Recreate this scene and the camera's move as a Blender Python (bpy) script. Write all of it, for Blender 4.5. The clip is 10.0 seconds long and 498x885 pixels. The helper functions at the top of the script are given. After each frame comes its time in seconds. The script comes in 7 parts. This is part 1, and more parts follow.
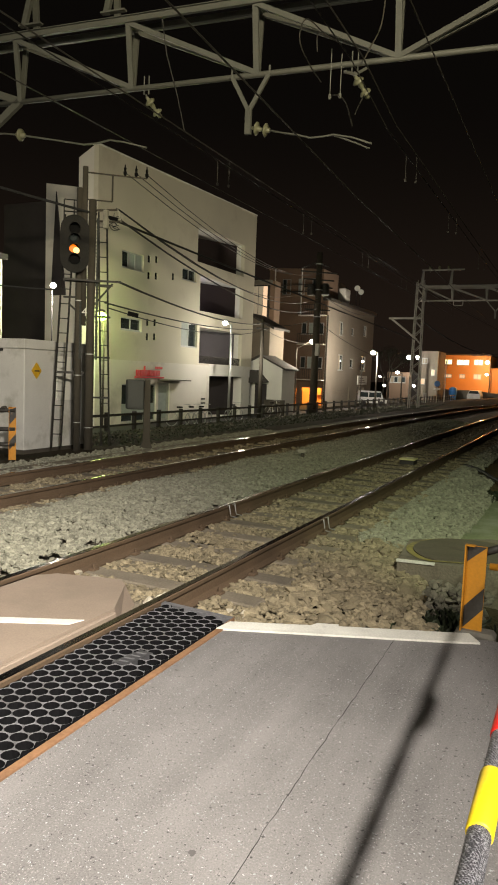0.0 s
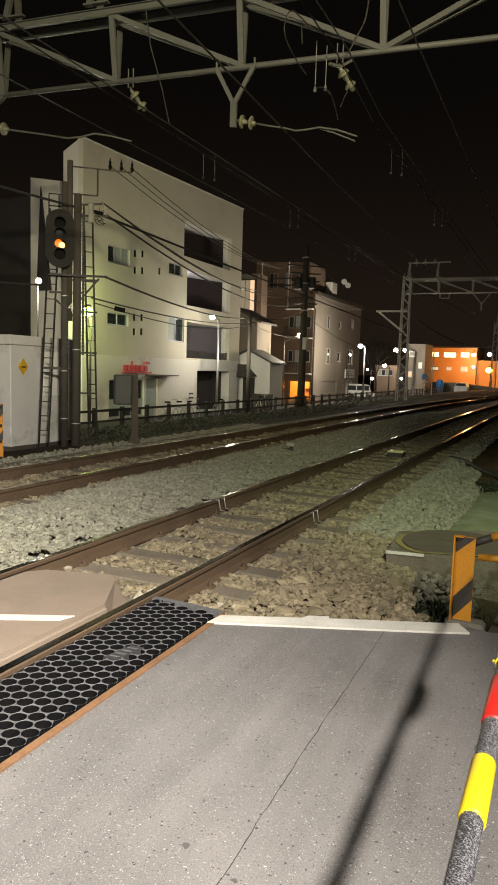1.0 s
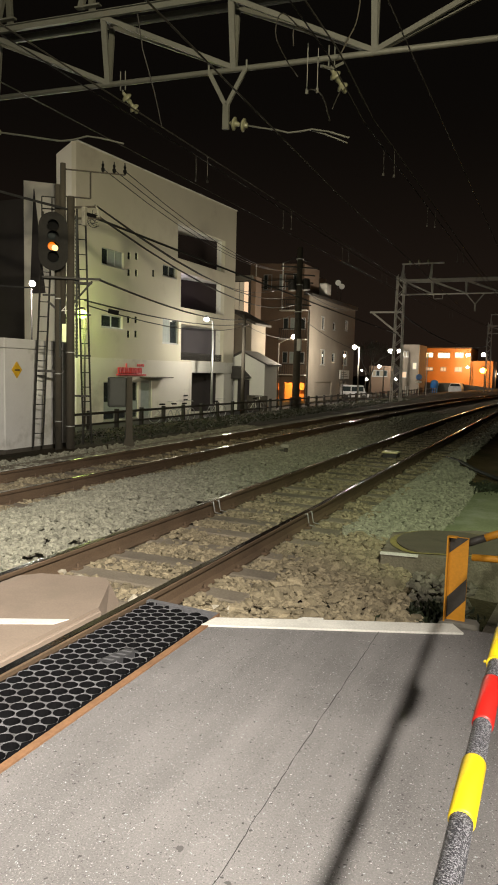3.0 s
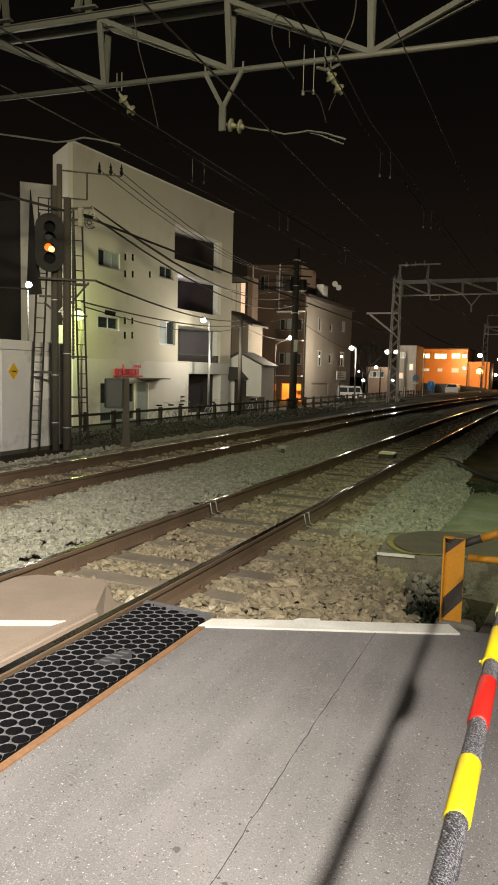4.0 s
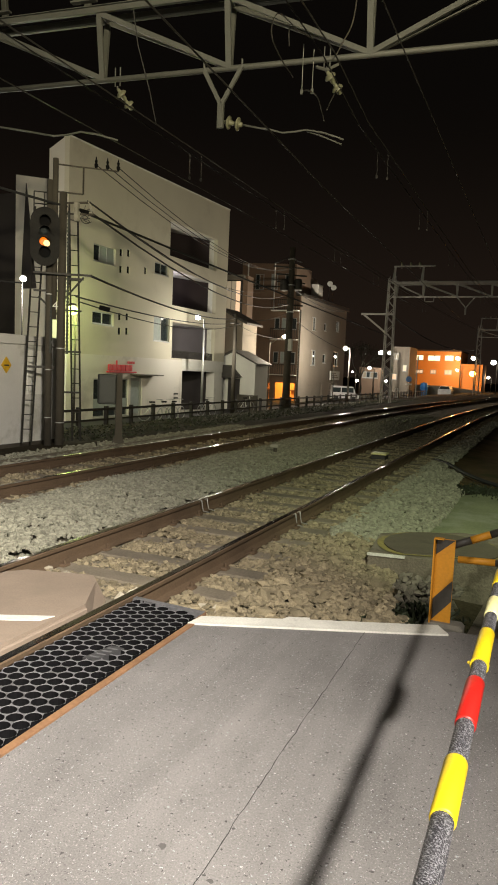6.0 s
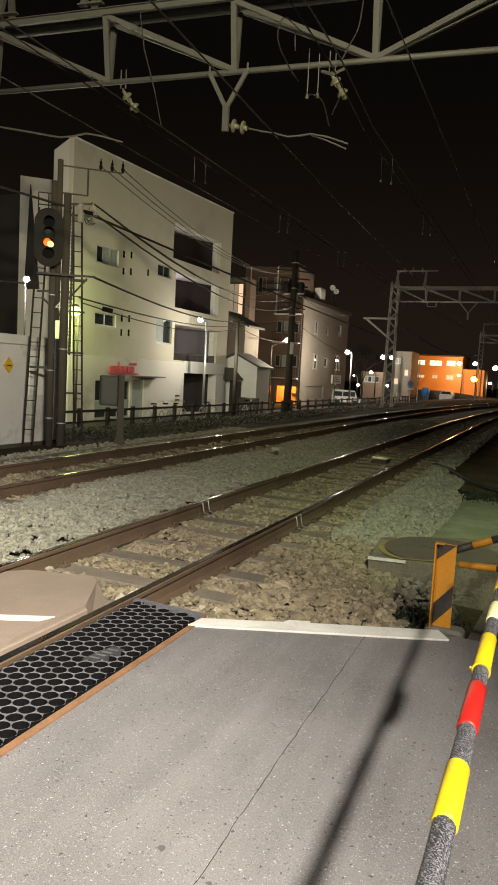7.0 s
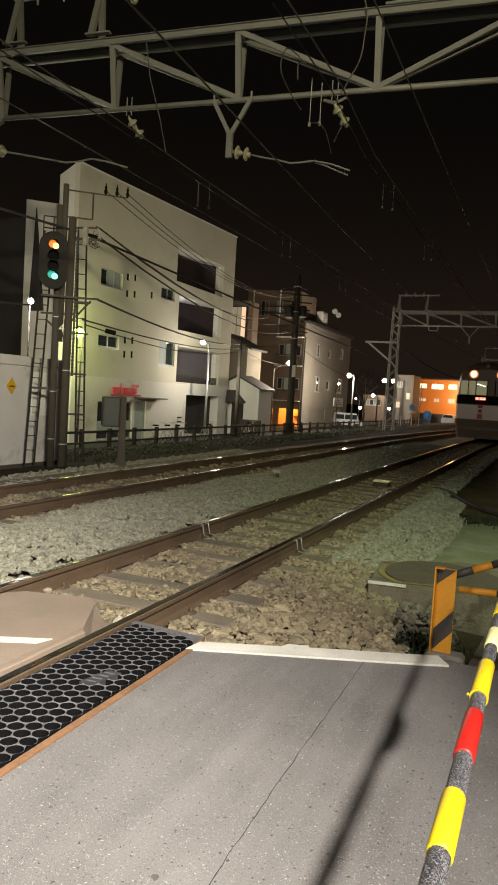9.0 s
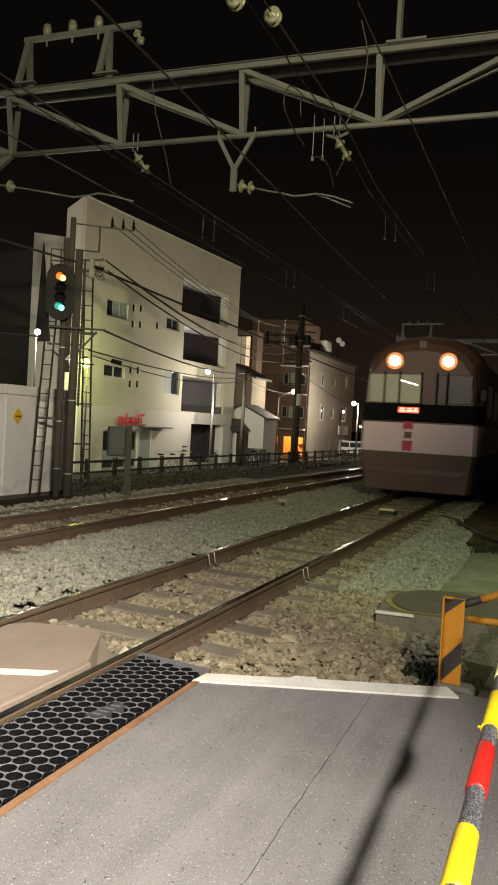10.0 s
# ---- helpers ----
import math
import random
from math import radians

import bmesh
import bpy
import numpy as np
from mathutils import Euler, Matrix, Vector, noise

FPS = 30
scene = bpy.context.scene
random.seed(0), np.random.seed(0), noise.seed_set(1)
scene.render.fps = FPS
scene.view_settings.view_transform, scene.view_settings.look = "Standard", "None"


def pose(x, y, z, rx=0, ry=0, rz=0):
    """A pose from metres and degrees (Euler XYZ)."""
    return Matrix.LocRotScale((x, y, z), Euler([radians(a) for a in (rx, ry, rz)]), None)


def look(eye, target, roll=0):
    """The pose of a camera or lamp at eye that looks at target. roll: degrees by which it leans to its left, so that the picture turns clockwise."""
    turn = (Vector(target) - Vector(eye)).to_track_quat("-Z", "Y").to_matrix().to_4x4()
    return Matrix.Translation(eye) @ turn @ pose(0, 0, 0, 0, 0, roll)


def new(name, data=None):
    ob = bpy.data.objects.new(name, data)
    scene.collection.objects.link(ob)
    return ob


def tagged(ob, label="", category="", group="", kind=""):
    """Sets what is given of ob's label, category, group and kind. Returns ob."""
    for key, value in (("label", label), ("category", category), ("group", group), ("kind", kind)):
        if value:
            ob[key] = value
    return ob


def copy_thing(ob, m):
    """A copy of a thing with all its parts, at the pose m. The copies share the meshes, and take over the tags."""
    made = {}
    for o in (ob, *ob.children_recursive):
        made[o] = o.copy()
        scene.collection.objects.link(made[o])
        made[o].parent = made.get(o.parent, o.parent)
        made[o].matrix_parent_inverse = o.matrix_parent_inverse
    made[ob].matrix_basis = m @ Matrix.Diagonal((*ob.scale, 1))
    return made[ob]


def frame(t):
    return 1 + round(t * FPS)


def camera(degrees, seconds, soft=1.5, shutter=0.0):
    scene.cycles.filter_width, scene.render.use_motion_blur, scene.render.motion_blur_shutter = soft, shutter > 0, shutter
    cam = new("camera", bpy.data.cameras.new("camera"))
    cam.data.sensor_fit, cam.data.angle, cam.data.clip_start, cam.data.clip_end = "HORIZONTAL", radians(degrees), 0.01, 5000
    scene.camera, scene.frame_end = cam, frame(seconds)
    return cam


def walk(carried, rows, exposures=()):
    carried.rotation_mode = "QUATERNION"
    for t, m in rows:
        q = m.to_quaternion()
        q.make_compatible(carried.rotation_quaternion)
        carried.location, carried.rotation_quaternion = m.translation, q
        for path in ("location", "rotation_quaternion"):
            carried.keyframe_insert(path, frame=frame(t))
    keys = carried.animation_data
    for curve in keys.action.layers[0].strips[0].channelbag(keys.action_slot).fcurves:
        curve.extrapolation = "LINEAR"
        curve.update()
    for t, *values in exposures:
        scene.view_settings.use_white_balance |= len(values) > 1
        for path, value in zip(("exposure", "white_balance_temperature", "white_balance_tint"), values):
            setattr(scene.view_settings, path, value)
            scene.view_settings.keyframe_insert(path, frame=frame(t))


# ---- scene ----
cam = camera(39.4, 10.0, soft=1.8, shutter=0.5)
PATH = [
    (0, (-0.021, -0.003, 1.5), (-0.864, 1.8, 1.308), 2.3),
    (0.5, (-0.024, -0.005, 1.5), (-0.848, 1.807, 1.298), 2.0),
    (1, (-0.024, -0.004, 1.496), (-0.836, 1.812, 1.289), 1.8),
    (1.5, (-0.018, -0.008, 1.498), (-0.826, 1.81, 1.288), 1.7),
    (2, (-0.016, -0.004, 1.498), (-0.821, 1.815, 1.288), 1.6),
    (2.5, (-0.013, -0.001, 1.499), (-0.815, 1.819, 1.293), 1.5),
    (4, (-0.007, -0.005, 1.501), (-0.799, 1.82, 1.302), 1.4),
    (4.5, (0.0, 0.001, 1.499), (-0.785, 1.829, 1.298), 1.4),
    (5, (0.007, 0.003, 1.499), (-0.772, 1.834, 1.296), 1.6),
    (5.5, (0.0, 0.0, 1.5), (-0.774, 1.833, 1.296), 2.0),
    (7, (-0.016, -0.011, 1.498), (-0.791, 1.823, 1.303), 3.1),
    (7.5, (-0.012, -0.011, 1.5), (-0.791, 1.822, 1.312), 3.2),
    (8, (-0.006, -0.01, 1.501), (-0.787, 1.822, 1.325), 3.4),
    (8.5, (0.001, -0.007, 1.502), (-0.782, 1.826, 1.343), 3.4),
    (9, (-0.003, -0.012, 1.502), (-0.788, 1.823, 1.37), 3.5),
    (9.5, (-0.007, -0.026, 1.506), (-0.797, 1.808, 1.412), 3.5),
    (10, (-0.004, -0.026, 1.508), (-0.808, 1.805, 1.457), 3.2),
]
walk(cam, [(t, look(eye, target, roll)) for t, eye, target, roll in PATH])


# ---------------------------------------------------------------- light
world = bpy.data.worlds.new("night_sky")
scene.world = world
world.use_nodes = True
bg = world.node_tree.nodes["Background"]
# the town's warm glow, fading from the horizon to the zenith
sky_co = world.node_tree.nodes.new("ShaderNodeTexCoord")
sky_xyz = world.node_tree.nodes.new("ShaderNodeSeparateXYZ")
sky_up = world.node_tree.nodes.new("ShaderNodeMapRange")
sky_up.interpolation_type = "SMOOTHERSTEP"
sky_up.inputs[1].default_value, sky_up.inputs[2].default_value = -0.05, 0.42
sky_mix = world.node_tree.nodes.new("ShaderNodeMix")
sky_mix.data_type = "RGBA"
sky_mix.inputs[6].default_value = (0.0140, 0.0090, 0.0062, 1)
sky_mix.inputs[7].default_value = (0.0029, 0.0023, 0.0018, 1)
world.node_tree.links.new(sky_co.outputs["Generated"], sky_xyz.inputs[0])
world.node_tree.links.new(sky_xyz.outputs["Z"], sky_up.inputs[0])
world.node_tree.links.new(sky_up.outputs[0], sky_mix.inputs[0])
world.node_tree.links.new(sky_mix.outputs[2], bg.inputs[0])
bg.inputs[1].default_value = 1.0


def lamp(name, kind, where, power, colour, size=0.1, target=None, cone=None, blend=0.5):
    d = bpy.data.lights.new(name, kind)
    d.energy, d.color = power, colour
    d.shadow_soft_size = size
    ob = new(name, d)
    ob.matrix_world = look(where, target) if target else pose(*where)
    if cone:
        d.spot_size, d.spot_blend = radians(cone), blend
    return ob


# the tall crossing floodlight behind the viewer, added unseen fills, the visible street lamps
lamp("crossing_floodlight", "SPOT", (2.80, -1.8, 5.8), 15000, (1.0, 0.92, 0.83), 0.21, (-6.05, 0.1, 0.0), 94, 1.0)
# unseen spot added to brighten the apartment facade
lamp("yard_floodlight", "SPOT", (10.0, -8.0, 8.0), 20500, (1.0, 0.88, 0.60), 0.25, (-18.2, 28.0, 4.6), 33, 1.0)
# unseen greenish spot added to lift the bank and the pad
lamp("trackside_lamp", "SPOT", (1.7, 3.0, 5.2), 1900, (0.90, 1.0, 0.66), 0.12, (-0.8, 8.9, -0.2), 52, 0.9)
# unseen point fill added behind the viewer to soften the shadows
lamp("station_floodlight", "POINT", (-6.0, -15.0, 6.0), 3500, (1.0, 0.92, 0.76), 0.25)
lamp("green_lamp_light", "POINT", (-18.35, 24.15, 3.66), 290, (0.80, 1.0, 0.26), 0.12)
lamp("balcony_light", "POINT", (-20.5, 35.2, 6.3), 26, (0.78, 0.70, 1.0), 0.08)
# placed away from and below its lamp glass, to brighten the ground floor
lamp("white_lamp_light", "POINT", (-16.6, 34.6, 2.9), 400, (1.0, 0.92, 0.78), 0.12)
lamp("lane_lamp_light", "POINT", (-17.2, 46.9, 3.9), 950, (1.0, 0.86, 0.64), 0.12)
lamp("car_park_lamp_light", "POINT", (-15.9, 57.9, 3.60), 1900, (1.0, 0.90, 0.74), 0.12)
lamp("alley_lamp_light", "POINT", (-18.3, 21.0, 4.55), 620, (1.0, 0.93, 0.82), 0.12)
lamp("far_lamp_light", "POINT", (-19.8, 95.0, 4.6), 2000, (1.0, 0.9, 0.75), 0.12)
lamp("orange_lamp_light", "POINT", (-13.0, 110.0, 4.0), 3200, (1.0, 0.42, 0.10), 0.15)
lamp("garage_lamp_light", "POINT", (-22.3, 60.0, 0.9), 460, (1.0, 0.46, 0.12), 0.12)
scene.view_settings.exposure = 0.0


# ---------------------------------------------------------------- materials
def mat(name, base, rough=0.7, metal=0.0, var=0.25, scale=6.0, fine=60.0, bump=0.15, dirt=None, dirt_scale=1.5,
        dirt_at=0.55, spec=0.5, island=0.0, randob=0.0, depth=0.01):
    m = bpy.data.materials.new(name)
    m.use_nodes = True
    nt = m.node_tree
    b = nt.nodes["Principled BSDF"]
    b.inputs["Roughness"].default_value = rough
    b.inputs["Metallic"].default_value = metal
    b.inputs["Specular IOR Level"].default_value = spec
    co = nt.nodes.new("ShaderNodeTexCoord")
    n1 = nt.nodes.new("ShaderNodeTexNoise")
    n1.inputs["Scale"].default_value, n1.inputs["Detail"].default_value = scale, 5
    n2 = nt.nodes.new("ShaderNodeTexNoise")
    n2.inputs["Scale"].default_value, n2.inputs["Detail"].default_value = fine, 3
    for n in (n1, n2):
        nt.links.new(co.outputs["Object"], n.inputs["Vector"])
    add = nt.nodes.new("ShaderNodeMath")
    add.operation = "ADD"
    nt.links.new(n1.outputs[0], add.inputs[0])
    nt.links.new(n2.outputs[0], add.inputs[1])
    ramp = nt.nodes.new("ShaderNodeMapRange")
    ramp.inputs[1].default_value, ramp.inputs[2].default_value = 0.65, 1.35
    ramp.inputs[3].default_value, ramp.inputs[4].default_value = 1 - var, 1 + var
    nt.links.new(add.outputs[0], ramp.inputs[0])
    value = ramp.outputs[0]
    for amount, kind, sock in ((island, "ShaderNodeNewGeometry", "Random Per Island"), (randob, "ShaderNodeObjectInfo", "Random")):
        if amount:
            g = nt.nodes.new(kind)
            r = nt.nodes.new("ShaderNodeMapRange")
            r.inputs[3].default_value, r.inputs[4].default_value = 1 - amount, 1 + amount
            nt.links.new(g.outputs[sock], r.inputs[0])
            mu = nt.nodes.new("ShaderNodeMath")
            mu.operation = "MULTIPLY"
            nt.links.new(value, mu.inputs[0])
            nt.links.new(r.outputs[0], mu.inputs[1])
            value = mu.outputs[0]
    col = nt.nodes.new("ShaderNodeVectorMath")
    col.operation = "SCALE"
    col.inputs[0].default_value = base
    nt.links.new(value, col.inputs["Scale"])
    out = col.outputs[0]
    if dirt:
        n3 = nt.nodes.new("ShaderNodeTexNoise")
        n3.inputs["Scale"].default_value, n3.inputs["Detail"].default_value = dirt_scale, 7
        n3.inputs["Roughness"].default_value = 0.65
        nt.links.new(co.outputs["Object"], n3.inputs["Vector"])
        mr = nt.nodes.new("ShaderNodeMapRange")
        mr.inputs[1].default_value, mr.inputs[2].default_value = dirt_at, dirt_at + 0.15
        nt.links.new(n3.outputs[0], mr.inputs[0])
        mix = nt.nodes.new("ShaderNodeMix")
        mix.data_type = "RGBA"
        nt.links.new(mr.outputs[0], mix.inputs[0])
        nt.links.new(out, mix.inputs[6])
        mix.inputs[7].default_value = (*dirt, 1)
        out = mix.outputs[2]
    nt.links.new(out, b.inputs["Base Color"])
    if bump:
        bp = nt.nodes.new("ShaderNodeBump")
        bp.inputs["Strength"].default_value, bp.inputs["Distance"].default_value = bump, depth
        nt.links.new(add.outputs[0], bp.inputs["Height"])
        nt.links.new(bp.outputs[0], b.inputs["Normal"])
    return m


def glow(name, colour, strength):
    m = bpy.data.materials.new(name)
    m.use_nodes = True
    b = m.node_tree.nodes["Principled BSDF"]
    b.inputs["Base Color"].default_value = (0.03, 0.03, 0.03, 1)
    b.inputs["Emission Color"].default_value = (*colour, 1)
    b.inputs["Emission Strength"].default_value = strength
    return m


def asphalt_mat():
    """Worn asphalt with pale and dark chips of aggregate, stains and a fine crackle."""
    m = mat("worn_asphalt", (0.155, 0.148, 0.143), 0.82, var=0.34, scale=1.4, fine=150, bump=0.5, depth=0.004)
    nt = m.node_tree
    b = nt.nodes["Principled BSDF"]
    base = b.inputs["Base Color"].links[0].from_socket
    co = nt.nodes.new("ShaderNodeTexCoord")
    wob = nt.nodes.new("ShaderNodeTexNoise")
    wob.inputs["Scale"].default_value, wob.inputs["Detail"].default_value = 55, 2
    nt.links.new(co.outputs["Object"], wob.inputs["Vector"])
    shift = nt.nodes.new("ShaderNodeVectorMath")
    shift.operation = "MULTIPLY_ADD"
    shift.inputs[1].default_value = (0.025, 0.025, 0.025)
    nt.links.new(wob.outputs["Color"], shift.inputs[0])
    nt.links.new(co.outputs["Object"], shift.inputs[2])
    # long faint lighter and darker streaks along the line
    flat = nt.nodes.new("ShaderNodeMapping")
    flat.inputs["Scale"].default_value = (3.4, 0.35, 1.0)
    flat.inputs["Rotation"].default_value = (0, 0, 0.12)
    nt.links.new(co.outputs["Object"], flat.inputs["Vector"])
    streak = nt.nodes.new("ShaderNodeTexNoise")
    streak.inputs["Scale"].default_value, streak.inputs["Detail"].default_value = 1.6, 5
    nt.links.new(flat.outputs[0], streak.inputs["Vector"])
    span = nt.nodes.new("ShaderNodeMapRange")
    span.inputs[1].default_value, span.inputs[2].default_value = 0.35, 0.65
    span.inputs[3].default_value, span.inputs[4].default_value = 0.86, 1.10
    nt.links.new(streak.outputs[0], span.inputs[0])
    tint = nt.nodes.new("ShaderNodeVectorMath")
    tint.operation = "SCALE"
    nt.links.new(base, tint.inputs[0])
    nt.links.new(span.outputs[0], tint.inputs["Scale"])
    base = tint.outputs[0]
    for scale, limit, colour, jitter in ((150, 0.16, (0.25, 0.24, 0.225, 1), 1.0), (130, 0.13, (0.075, 0.073, 0.07, 1), 1.0), (44, 0.092, (0.05, 0.048, 0.045, 1), 1.0), (22, 0.048, (0.055, 0.053, 0.05, 1), 1.0), (33, 0.046, (0.42, 0.41, 0.39, 1), 1.0), (56, 0.062, (0.42, 0.41, 0.40, 1), 1.0), (80, 0.10, (0.29, 0.32, 0.31, 1), 1.0), (4.3, 0.034, (0.075, 0.072, 0.068, 1), 1.0)):
        v = nt.nodes.new("ShaderNodeTexVoronoi")
        v.inputs["Scale"].default_value = scale
        v.inputs["Randomness"].default_value = jitter
        nt.links.new(shift.outputs[0], v.inputs["Vector"])
        pick = nt.nodes.new("ShaderNodeSeparateColor")
        nt.links.new(v.outputs["Color"], pick.inputs[0])
        thr = nt.nodes.new("ShaderNodeMath")
        thr.operation = "MULTIPLY"
        thr.inputs[1].default_value = limit * 2.6
        nt.links.new(pick.outputs[0], thr.inputs[0])
        less = nt.nodes.new("ShaderNodeMath")
        less.operation = "LESS_THAN"
        nt.links.new(v.outputs["Distance"], less.inputs[0])
        nt.links.new(thr.outputs[0], less.inputs[1])
        few = nt.nodes.new("ShaderNodeMath")
        few.operation = "GREATER_THAN"
        few.inputs[1].default_value = 0.45
        nt.links.new(pick.outputs[1], few.inputs[0])
        both = nt.nodes.new("ShaderNodeMath")
        both.operation = "MULTIPLY"
        nt.links.new(less.outputs[0], both.inputs[0])
        nt.links.new(few.outputs[0], both.inputs[1])
        mix = nt.nodes.new("ShaderNodeMix")
        mix.data_type = "RGBA"
        nt.links.new(both.outputs[0], mix.inputs[0])
        nt.links.new(base, mix.inputs[6])
        mix.inputs[7].default_value = colour
        base = mix.outputs[2]
    nt.links.new(base, b.inputs["Base Color"])
    return m


